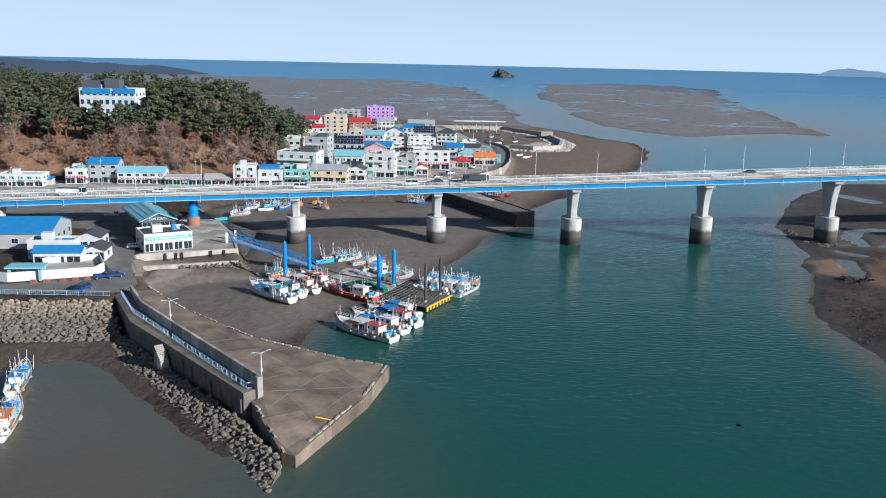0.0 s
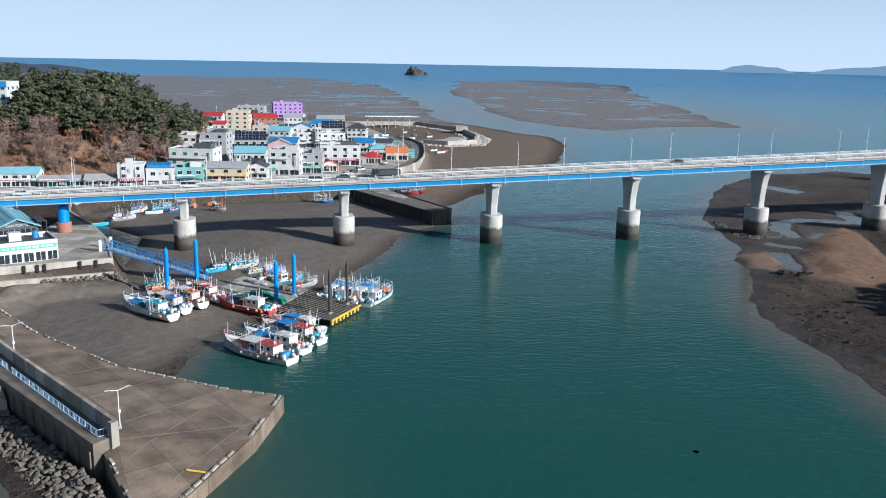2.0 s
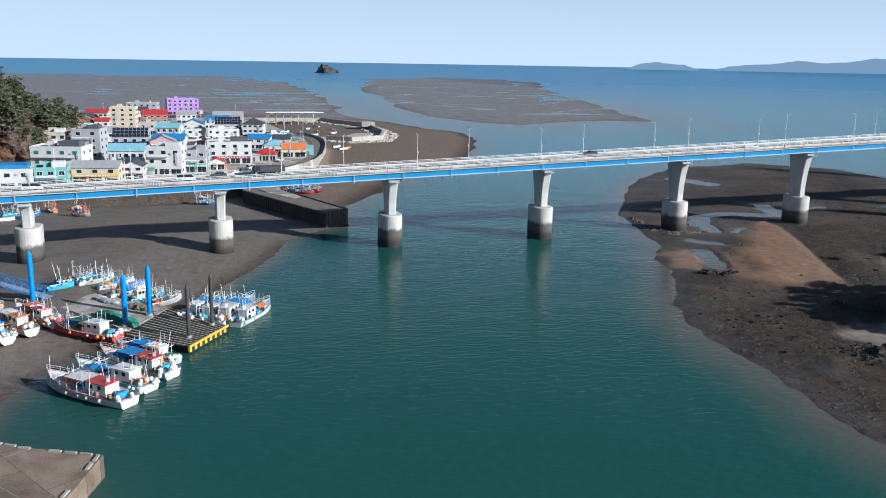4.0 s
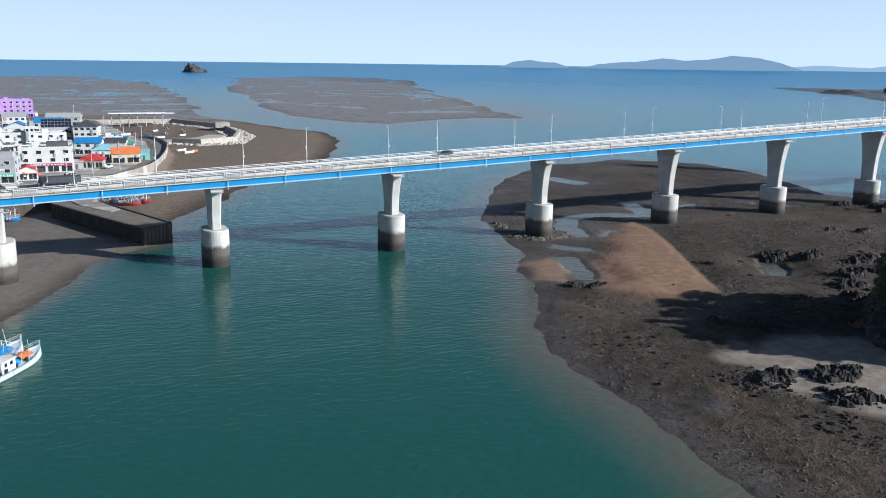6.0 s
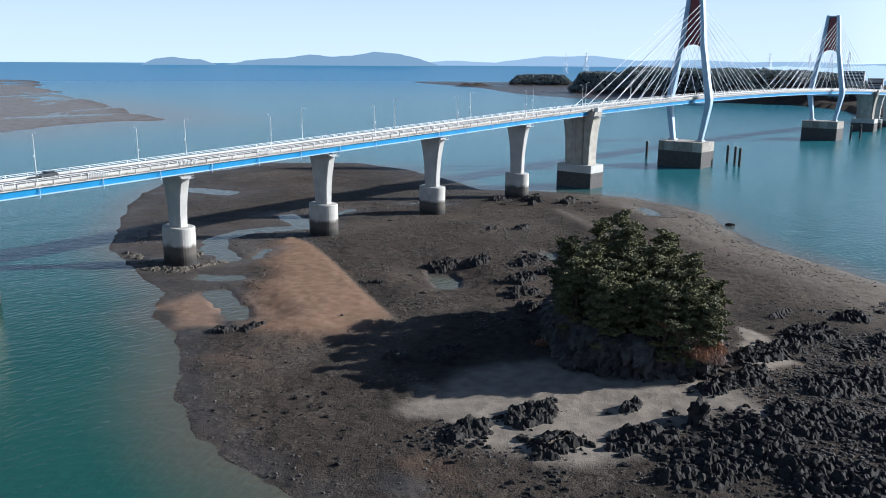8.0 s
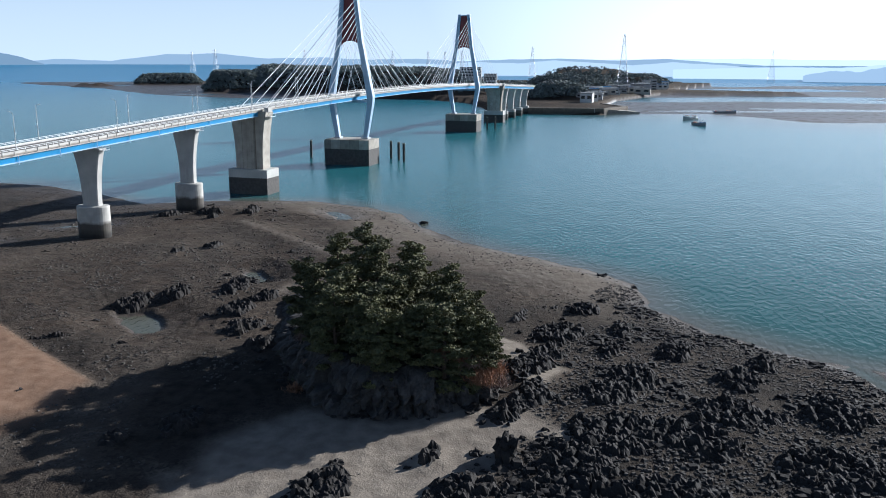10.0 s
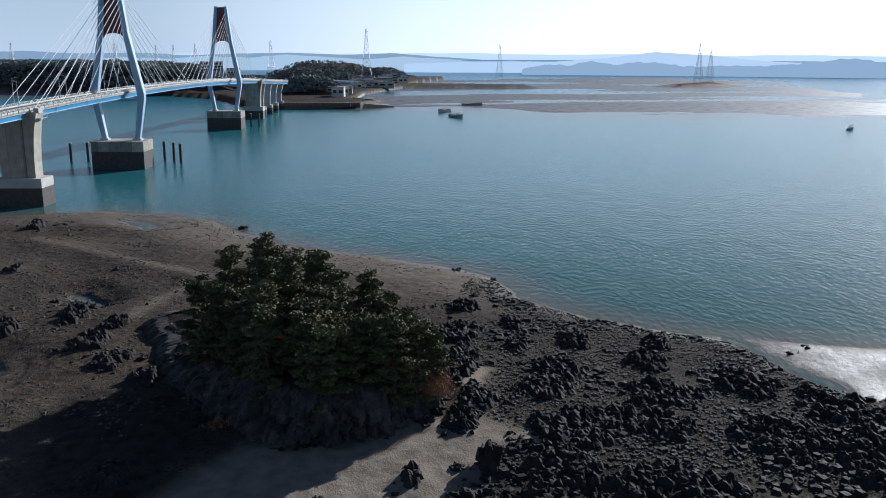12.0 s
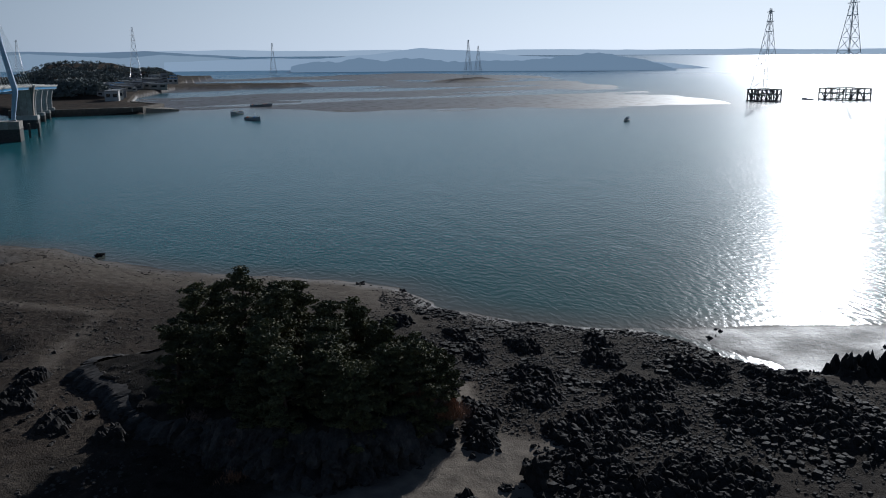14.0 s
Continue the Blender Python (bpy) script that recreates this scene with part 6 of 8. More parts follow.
        for k in range(1, 5):
            part("array_rail", tubed((-hw + 0.2, y0 + (y1 - y0) * k / 5 - 0.12, z0_ + (z1_ - z0_) * k / 5 + 0.14), (hw - 0.2, y0 + (y1 - y0) * k / 5 - 0.12, z0_ + (z1_ - z0_) * k / 5 + 0.14), 0.06, seg=4), GREY_STEEL, arr)
        for xx_ in (-hw + 0.4, hw - 0.4):
            part("array_leg", boxed(xx_ - 0.08, xx_ + 0.08, y1 - 0.3, y1 - 0.1, h, z1_ - 0.1), GREY_STEEL, b)
    floors = floors or max(1, int(round(h / 3.3)))
    cols = cols or max(2, int(w / 3.0))
    fh = h / floors
    for f in range(floors):
        for c in range(cols):
            cx = -hw + w * (c + 0.5) / cols
            if f == 0 and ground_open:
                block("shop_front", GLASS, b, cx - w / cols * 0.40, cx + w / cols * 0.40, -0.06, 0.03, 0.25, min(2.5, fh - 0.6))
                block("door_frame", WHITE_STEEL, b, cx - 0.05, cx + 0.05, -0.09, 0.03, 0.1, min(2.5, fh - 0.6))
            else:
                window(b, cx, f * fh + fh * 0.33, min(1.9, w / cols * 0.62), min(2.5 if name == "hotel" else 1.5, fh * (0.56 if name == "hotel" else 0.45)), "front", 0.0, glass)
        if f:
            block("floor_band", WALLS[wall], b, -hw - 0.06, hw + 0.06, -0.07, 0.03, f * fh - 0.12, f * fh + 0.12)
        for c in range(max(1, int(depth / 4.5))):
            cy = depth * (c + 0.5) / max(1, int(depth / 4.5))
            window(b, hw, f * fh + fh * 0.33, 1.4, min(1.3, fh * 0.4), "right", cy, glass)
            window(b, -hw, f * fh + fh * 0.33, 1.4, min(1.3, fh * 0.4), "left", cy, glass)
    if sign:
        sz = sign_z if sign_z is not None else min(fh - 0.1, 3.0)
        s = block("sign_board", sign, b, -hw * 0.96, hw * 0.96, -0.28, -0.04, sz - 0.35, sz + 0.65, "shop sign with unreadable bars")
        rr = random.Random(int(x0 * 3))
        a = -hw * 0.85
        while a < hw * 0.8:
            ln = rr.uniform(0.35, 0.8)
            block("sign_bar", SIGN_WHITE if sign is not SIGN_WHITE else SIGN_RED, b, a, min(a + ln, hw * 0.9), -0.31, -0.27, sz - 0.1, sz + 0.4)
            a += ln + rr.uniform(0.12, 0.6)
    return b


TOWN = [(-134, -115.4, 90, 9, 11.5, "white", "pale", "flat", SIGN_WHITE, GREEN_GLASS, "white shop with green tinted windows beside the road"),
        (-108.6, -99.6, 99, 10, 12.8, "white", "teal", "flat", SIGN_RED, None, "white two storey restaurant with a red sign"),
        (-99.4, -86.2, 102, 11, 15.2, "grey", "blue", "gable", None, None, "pale three storey house with a blue roof"),
        (-86.0, -65.0, 99, 10, 11.8, "white", "teal", "gable", SIGN_WHITE, None, "long white restaurant with a teal roof and signboard"),
        (-64.5, -47.2, 97, 7, 9.3, "teal", "grey", "gable", SIGN_WHITE, None, "low teal roadside shed with a grey roof"),
        (-46.6, -33.9, 95, 8, 9.7, "white", "pale", "gable", None, None, "low white shed with a pale sheet roof"),
        (-33.5, -23.1, 94, 9, 15.6, "white", "pale", "flat", SIGN_RED, None, "white three storey restaurant with a dark red sign"),
        (-22.5, -11.3, 95, 9, 13.4, "white", "blue", "flat", None, None, "white house with a bright blue roof hut"),
        (-11.1, 0.3, 98, 9, 13.4, "teal", "green", "flat", SIGN_GREEN, None, "green and white shop with a flat green roof"),
        (0.6, 18.1, 106, 10, 12.6, "cream", "grey", "gable", YELLOW, None, "cream house with a yellow awning and grey gable roof"),
        (18.6, 27.0, 114, 9, 12.0, "white", "dark", "gable_side", None, None, "small white house with a dark gable roof"),
        (27.6, 42.1, 126, 11, 17.8, "white", "pale", "flat", None, None, "white three storey cafe with wide balconies"),
        (42.4, 52.9, 132, 10, 15.4, "grey", "pale", "flat", SIGN_GREEN, None, "grey house with glass shop front"),
        (53.5, 60.4, 138, 8, 10.2, "white", "red", "gable_side", None, None, "small white house with a red gable roof"),
        (-17.1, 3.4, 130, 13, 18.0, "white", "pale", "flat", None, GREEN_GLASS, "white four storey inn with green glass"),
        (-4.4, 8.0, 166, 12, 22.2, "grey", "pale", "flat", None, None, "tall pale grey apartment block"),
        (-17, -6.5, 170, 10, 20.6, "beige", "green", "flat", None, None, "beige house with a green flat roof"),
        (10.8, 27.8, 196, 12, 16.2, "grey", "dark", "solar", None, None, "grey house under a sloping rack of solar panels"),
        (11.8, 26.8, 148, 12, 14.6, "white", "teal", "gable", None, None, "white house with a teal sheet roof"),
        (28.5, 41, 190, 11, 14.4, "pink", "grey", "gable_side", None, None, "pink house with a grey gable roof"),
        (46.5, 57.2, 250, 12, 15.2, "white", "pale", "flat", None, None, "white three storey guest house"),
        (57.2, 61.2, 248, 12, 18.4, "white", "pale", "flat", None, None, "white stair tower of the guest house"),
        (61.3, 76.0, 250, 12, 14.8, "white", "pale", "flat", None, None, "white three storey guest house"),
        (54.0, 74.2, 160, 12, 16.2, "white", "pale", "flat", SIGN_RED, None, "white restaurant building with long terraces"),
        (64.9, 80.6, 296, 12, 14.6, "grey", "dark", "solar", None, None, "grey hall under a sloping rack of solar panels"),
        (80.8, 93.3, 288, 12, 15.2, "white", "dark", "hip", None, None, "white house with a dark hipped roof"),
        (1.8, 17.5, 350, 14, 21.6, "cream", "pale", "flat", None, None, "cream four storey building with roof hut"),
        (20.9, 38.2, 388, 14, 14.8, "brown", "red", "gable", None, None, "red brick house with a reddish roof"),
        (-7.0, 2.0, 338, 9, 14.0, "white", "red", "gable", None, None, "small white house with a red roof"),
        (-20, -8, 356, 10, 15.2, "white", "dark", "gable_side", None, None, "white house with a dark gable roof"),
        (-30, -19, 330, 9, 13.5, "white", "red", "gable", None, None, "white house with a red roof"),
        (76.5, 86.2, 168, 9, 9.8, "beige", "red", "hip", None, None, "low house with a red hipped roof"),
        (91.0, 103.0, 182, 10, 10.8, "cream", "orange", "gable", None, None, "low house with an orange roof"),
        (84.0, 93.8, 198, 9, 11.0, "white", "teal", "hip", None, None, "low house with a teal roof"),
        (29, 45, 215, 12, 13.0, "white", "blue", "gable", None, None, "white house with a blue sheet roof"),
        (78, 90, 225, 10, 12.0, "white", "blue", "gable", None, None, "white house with a blue roof"),
        (92, 102, 232, 9, 11.2, "beige", "dark", "gable", None, None, "low house with a dark roof"),
        (30, 44, 290, 12, 13.2, "white", "teal", "gable", None, None, "white house with a teal sheet roof"),
        (46, 60, 320, 11, 13.0, "white", "blue", "gable_side", None, None, "white house with a blue gable roof"),
        (20, 36, 320, 11, 13.5, "beige", "grey", "flat", None, None, "beige house with a grey flat roof"),
        (-20, -6, 290, 12, 15.0, "white", "green", "flat", None, None, "white house with a green flat roof"),
        (-4, 10, 250, 12, 14.5, "white", "grey", "gable", None, None, "white house with a grey roof"),
        (12, 26, 262, 12, 14.0, "grey", "pale", "flat", None, None, "grey house with a pale flat roof"),
        (-12, 4, 212, 12, 16.0, "white", "pale", "flat", None, None, "white three storey house"),
        (-26, -14, 240, 10, 17.5, "white", "red", "gable", None, None, "white house with a red roof on the slope"),
        (62, 78, 360, 12, 12.8, "white", "blue", "gable", None, None, "white shed with a blue roof"),
        (44, 58, 410, 12, 13.6, "white", "grey", "gable", None, None, "white house with a grey roof"),
        (70, 92, 420, 12, 12.0, "grey", "pale", "gable", None, None, "long grey harbour shed"),
        (8, 24, 450, 12, 14.0, "white", "dark", "gable", None, None, "white house with a dark roof"),
        (-20, -4, 430, 12, 13.5, "white", "red", "gable", None, None, "white house with a red roof"),
        (38, 64, 515, 16, 19.4, "purple", "pale", "flat", None, None, "purple five storey hotel"),
        (6, 30, 505, 14, 16.5, "grey", "pale", "flat", None, None, "grey building with a pale flat roof"),
        (93, 104, 262, 9, 11.0, "white", "grey", "flat", None, None, "low white harbour office")]
tr = random.Random(8)
for x0, x1, y, dp, z1, wall, roof, style, sign, glass, label in TOWN:
    turn = 0.0 if y < 104 else tr.uniform(-0.28, 0.12)
    w = x1 - x0
    b = building(x0, x1, y, dp, z1, wall, roof, label, style=style, sign=sign, glass=glass, turn=turn, cols=max(2, int(w / tr.uniform(2.6, 5.0))))
    h = z1 - 6.5
    if style == "flat" and y < 300 and h > 6:
        for f in range(1, int(h / 3.3)):
            if tr.random() < 0.55:
                block("balcony", WALLS["grey"], b, -w * 0.45, w * tr.uniform(0.0, 0.45), -1.3, 0.0, f * h / int(h / 3.3) - 0.1, f * h / int(h / 3.3) + 0.06)
                block("balcony_rail", WHITE_STEEL, b, -w * 0.45, w * 0.2, -1.32, -1.26, f * h / int(h / 3.3) + 0.5, f * h / int(h / 3.3) + 1.0)
        if tr.random() < 0.6:
            c = tr.choice(["grey", "dark", "white", "teal"])
            block("roof_shed", WALLS[c], b, w * 0.02, w * 0.42, dp * 0.2, dp * 0.7, h + 0.06, h + tr.uniform(1.8, 2.8))
    for k in range(3):
        a = tr.uniform(-0.5, 0.42) * w
        if tr.random() < 0.6:
            block("awning", ROOFS[tr.choice(["blue", "red", "green", "pale", "orange", "grey", "teal"])], b, a, a + tr.uniform(1.8, 3.6), -1.5, 0.0, 2.6, 2.75)
        if tr.random() < 0.5:
            block("wall_unit", BOAT_GREY, b, a, a + 0.8, -0.42, -0.02, h * tr.uniform(0.3, 0.8), h * 0.8 + 0.3)
    if tr.random() < 0.75:
        s = thing("shed", Matrix.Translation((x1 + tr.uniform(-2, 3), y + dp * tr.uniform(0.1, 1.2), 6.5)) @ Matrix.Rotation(turn, 4, "Z"), "small lean-to shed between the houses", "building", "village sheds")
        sw, sd, shh = tr.uniform(3, 6), tr.uniform(3, 6), tr.uniform(2.4, 4.2)
        part("wall", boxed(-sw / 2, sw / 2, 0, sd, -0.4, shh), WALLS[tr.choice(["grey", "white", "beige", "brown", "teal"])], s)
        bm = bmesh.new()
        loft(bm, [[(-sw / 2 - 0.3, -0.4, shh - 0.05), (sw / 2 + 0.3, -0.4, shh - 0.05), (sw / 2 + 0.3, sd + 0.3, shh + 0.7), (-sw / 2 - 0.3, sd + 0.3, shh + 0.7)], [(-sw / 2 - 0.3, -0.4, shh + 0.07), (sw / 2 + 0.3, -0.4, shh + 0.07), (sw / 2 + 0.3, sd + 0.3, shh + 0.82), (-sw / 2 - 0.3, sd + 0.3, shh + 0.82)]])
        part("roof", bm, ROOFS[tr.choice(["blue", "teal", "grey", "red", "pale", "dark", "green"])], s)
        block("door", WALLS["dark"], s, -0.5, 0.5, -0.05, 0.02, 0.05, 2.1)
hb = ROOFS["blue"]
roof_hut = thing("roof_hut", label="bright blue hut on a flat house roof", category="hut")
part("hut_wall", boxed(-22, -13, 96.5, 103, 13.4, 15.6), hb, roof_hut)
part("hut_roof", boxed(-22.3, -12.7, 96.2, 103.3, 15.6, 15.8), hb, roof_hut)

# the white hotel on the hill
hotel = building(-124, -94, 178, 16, 45.6, "white", "blue", "white four storey hotel with bright blue roof bands on the hill", z0=22.0, cols=9, floors=5, name="hotel", glass=BLUE_GLASS, turn=-0.12, group="")
block("blue_band", hb, hotel, -13, 2, -0.3, 0.1, 21.2, 24.2, "bright blue roof band")
block("blue_band", hb, hotel, 3.5, 15.2, -0.3, 0.1, 21.6, 24.4, "bright blue roof band")
block("dark_base", WALLS["dark"], hotel, -12, 8, -0.2, 0.1, 0, 5.2, "dark ground floor")
block("roof_frame", WALLS["dark"], hotel, -15, -6, 5, 12, 24.0, 28.0, "dark grey roof pavilion")
block("roof_frame", WALLS["dark"], hotel, -3, 5, 5, 12, 24.0, 29.2, "dark grey roof pavilion")
for xx_ in (-13.6, -5.4, -1.6, 4.6):
    for yy_ in (5.4, 11.6):
        block("canopy_post", WALLS["dark"], hotel, xx_ - 0.15, xx_ + 0.15, yy_ - 0.15, yy_ + 0.15, 23.6, 27.5)
building(-289, -270, 660, 14, height_at(-280, 660) + 15, "white", "red", "far white apartment block among the trees", z0=height_at(-280, 660), cols=6, floors=4, name="apartment_building", ground_open=False, group="")
building(-215, -190, 640, 14, height_at(-202, 640) + 8, "white", "pale", "far white house among the trees", z0=height_at(-202, 640), cols=6, floors=3, ground_open=False)

# ---- cafe, warehouse and the walled yard by the quay ----
ang = math.atan2(6.0, 13.4)
cafe = building(-43.2, -28.8, -42.0, 12, 11.4, "white", "dark", "white single storey shop with a glass front on the quay", turn=ang, floors=1, cols=5, sign=SIGN_GREEN, sign_z=3.9, name="quay_shop", group="")
cafe.matrix_world = Matrix.Translation((-36.2, -39.2, 6.5)) @ Matrix.Rotation(ang, 4, "Z")
up = thing("cafe", Matrix.Translation((-41.6, -27.2, 6.5)) @ Matrix.Rotation(ang, 4, "Z"), "dark steel cafe with a teal gable roof", "building")
part("wall", boxed(-5.2, 5.2, 0, 26, -0.5, 7.2), WALLS["dark"], up)
bm = bmesh.new()
prof = [(-5.9, 6.9), (0, 9.3), (5.9, 6.9), (5.9, 7.15), (0, 9.6), (-5.9, 7.15)]
loft(bm, [[(px, y_, pz) for px, pz in prof] for y_ in (-0.9, 27)])
part("roof", bm, ROOFS["teal"], up, "teal sheet metal gable roof")
bm = bmesh.new()
loft(bm, [[(px, y_, pz) for px, pz in ((-5.2, 7.15), (5.2, 7.15), (0, 9.25))] for y_ in (0, 26)])
part("gable_wall", bm, WALLS["dark"], up)
for k in range(7):
    block("glass_panel", GLASS, up, -4.8 + 1.38 * k, -4.8 + 1.38 * k + 1.2, -0.06, 0.02, 5.0, 6.5)
    block("mullion", GREY_STEEL, up, -4.86 + 1.38 * k, -4.80 + 1.38 * k, -0.1, 0.02, 4.8, 6.6)
for k in range(8):
    part("roof_seam", boxed(-0.04, 0.04, -0.85, 26.9, 0, 0.1, m=Matrix.Translation((-5.6 + 1.6 * k, 0, 7.2 + 2.4 * (1 - abs(-5.6 + 1.6 * k) / 5.9)))), ROOFS["teal"], up)
txt = bpy.data.curves.new("lettering", "FONT")
txt.body, txt.size, txt.extrude, txt.align_x = "CAFE PORTO", 0.95, 0.03, "CENTER"
letters = new("cafe_sign", txt)
letters.data.materials.append(SIGN_WHITE)
letters.parent = up
letters.matrix_local = Matrix.Translation((0, -0.12, 7.3)) @ Matrix.Rotation(math.pi / 2, 4, "X")
for p in ((5.4, 0.5), (5.4, 8), (7.6, 0.5), (7.6, 8)):
    part("terrace_post", boxed(p[0] - 0.08, p[0] + 0.08, p[1] - 0.08, p[1] + 0.08, 0, 8.2), SHEET, up)
for zz in (4.6, 8.1):
    part("terrace_beam", boxed(5.3, 7.7, 0.4, 8.1, zz, zz + 0.15), SHEET, up)
tank = thing("water_tower", Matrix.Translation((-35.6, 1.0, 6.5)), "blue tank on a red brick drum", "tank")
part("tank", tubed((0, 0, 3.2), (0, 0, 8.0), 1.7, seg=20), PILE_BLUE, tank, "blue steel tank")
part("tank_lid", tubed((0, 0, 8.0), (0, 0, 8.7), 1.7, 0.4, seg=20), PILE_BLUE, tank)
part("brick_drum", tubed((0, 0, -0.4), (0, 0, 3.2), 2.2, seg=20), WALLS["brown"], tank, "red brick drum")

building(-106, -71.8, -36, 22, 11.2, "grey", "blue", "grey warehouse with a bright blue sheet roof", style="gable", cols=5, floors=1, ground_open=False, name="warehouse", group="", turn=0.02)
building(-73.5, -60.5, -50, 6, 11.5, "white", "blue", "small white cabin with a blue skirt", style="flat", cols=3, floors=1, ground_open=False, name="cabin", sign=PILE_BLUE, sign_z=1.2, group="yard houses")
building(-69.5, -56.5, -57.5, 6, 10.2, "white", "blue", "low white house with a blue roof in the yard", style="gable", cols=3, floors=1, group="yard houses")
building(-63.5, -56.5, -38, 9, 10.4, "white", "dark", "small white house with a dark gable roof", style="gable_side", cols=2, floors=1, group="yard houses")
building(-57.5, -51.5, -52.5, 8, 9.6, "white", "dark", "small white shed with a dark gable roof", style="gable_side", cols=2, floors=1, group="yard houses")
yard = thing("walled_yard", label="white plastered yard wall beside the road", category="wall")
part("wall", wall_along([(-66.5, -59), (-52.5, -54), (-48.6, -64.5), (-49.6, -69.8), (-69.8, -75.6), (-78, -72)], 0.35, 6.0, 9.0), WALLS["white"], yard, "white plaster wall")
part("yard_floor", slab_mesh([(-66, -59.5, 7.4), (-53, -54.6, 7.4), (-49, -64.5, 7.4), (-50, -69.4, 7.4), (-69.8, -75, 7.4), (-77, -72, 7.4)], 6.2), CONCRETE, yard, "grey patio")
gate = thing("gate_canopy", label="teal gate canopy in the white wall", category="canopy")
part("canopy_roof", boxed(-70.5, -61.0, -75.5, -70.0, 9.9, 10.3), ROOFS["teal"], gate)
for xx_ in (-69.6, -62):
    for yy_ in (-74.5, -71):
        part("column", boxed(xx_ - 0.3, xx_ + 0.3, yy_ - 0.3, yy_ + 0.3, 6.4, 9.9), ROOFS["teal"], gate)
PLANT = paint("planter_brown", (0.25, 0.09, 0.05), 0.8)
for x, y in ((-62.8, -77.2), (-59.7, -76.9), (-55.9, -76.0), (-53.0, -75.2), (-50.3, -74.2)):
    pl = thing("planter", Matrix.Translation((x, y, 6.5)), "brown planter box with dry plants", "planter", "planters along the wall")
    part("trough", boxed(-0.85, 0.85, -0.3, 0.3, 0, 0.5), PLANT, pl)
    bm = bmesh.new()
    for k in range(3):
        lumpy(bm, -0.55 + 0.55 * k, 0, 0.7, 0.3, 0.28, 0.35, random.Random(k))
    part("dry_plants", bm, PLANT, pl)

# ---- roads and paving ----
def pave(name, pts, mat, label, z=6.5, kind="structure"):
    bm = bmesh.new()
    f = bm.faces.new([bm.verts.new((x, y, z)) for x, y in pts])
    bmesh.ops.triangulate(bm, faces=[f])
    tagged(part(name, bm, mat), label, kind=kind)


pave("road", [(-112, 60), (-64, 60), (-62, 20), (-46.5, -38), (-42.5, -60), (-36.5, -78), (-36.8, -85.5), (-41, -87), (-100, -86), (-100, -78), (-70, -77.5), (-48.5, -71), (-47.5, -63), (-54, -48), (-70, -5), (-112, 5)], ASPHALT, "grey asphalt harbour road", 6.475)
pave("pavement", [(-300, 60), (-46, 66), (-38, 85), (-22, 92), (46, 94), (66, 107), (74, 117), (96, 147), (104, 186), (114, 238), (118, 285), (104, 478), (-24, 478), (-24, 200), (-18, 112), (-300, 112)], CONCRETE, "grey village paving", 6.47)
RING = [(66, 106), (74, 116.5), (86, 131), (97, 147.5), (105, 164), (112, 186), (118, 212), (123, 238), (126.5, 262), (127, 285), (124, 300), (118, 313)]
ringwall = thing("ring_wall", label="pale curved concrete wall along the shore road", category="wall")
part("wall", wall_along(RING, 0.5, 1.0, 7.9), CONCRETE, ringwall)
bm = bmesh.new()
rows = []
for i, (x, y) in enumerate(RING):
    a, b = Vector(RING[max(0, i - 1)]), Vector(RING[min(len(RING) - 1, i + 1)])
    d = (b - a).normalized()
    rows.append([(x - d.y * 0.4, y + d.x * 0.4, 6.5), (x - d.y * 7.5, y + d.x * 7.5, 6.5), (x - d.y * 7.5, y + d.x * 7.5, 6.42), (x - d.y * 0.4, y + d.x * 0.4, 6.42)])
loft(bm, rows)
tagged(part("road", bm, ASPHALT), "dark curved shore road", kind="structure")
for x, y in ((70, 122), (80, 138), (92, 158), (60, 125), (104, 205), (112, 250), (20, 110), (-30, 92), (-50, 94), (-92, 96), (48, 120), (108, 300), (100, 330), (60, 380), (90, 460), (40, 560), (-10, 480)):
    p = thing("utility_pole", Matrix.Translation((x, y, 6.45)), "slim grey utility pole", "pole", "utility poles")
    part("pole", tubed((0, 0, 0), (0, 0, 12), 0.17, 0.1, seg=8), GREY_STEEL, p)
    part("cross_arm", boxed(-0.9, 0.9, -0.06, 0.06, 11.0, 11.15), GREY_STEEL, p)

# ---- breakwater ----
bw = thing("breakwater", label="pale rubble breakwater with a concrete crest", category="breakwater")
BW = [(104, 478), (162, 476), (187, 412), (184, 345), (172, 304), (150, 294), (136, 306)]
part("crest_wall", wall_along(BW, 2.2, 1.0, 6.2), RUBBLE, bw, "pale concrete crest")
part("inner_wall", wall_along([(118, 314), (140, 318), (160, 330), (172, 350)], 14, 0.0, 3.6), RUBBLE, bw, "pale rubble landing")
part("hut", boxed(178, 188, 390, 400, 5, 8.6), CONCRETE, bw, "low concrete hut")
canopy = thing("harbour_canopy", label="long white harbour canopy on columns", category="canopy")
part("canopy_roof", boxed(112, 152, 440, 447, 12.6, 13.2), WHITE_STEEL, canopy)
part("canopy_roof", boxed(140, 160, 452, 458, 11.6, 12.1), WHITE_STEEL, canopy)
for k in range(7):
    part("column", tubed((114 + 6 * k, 443.5, 2), (114 + 6 * k, 443.5, 12.6), 0.35, seg=8), CONCRETE, canopy)



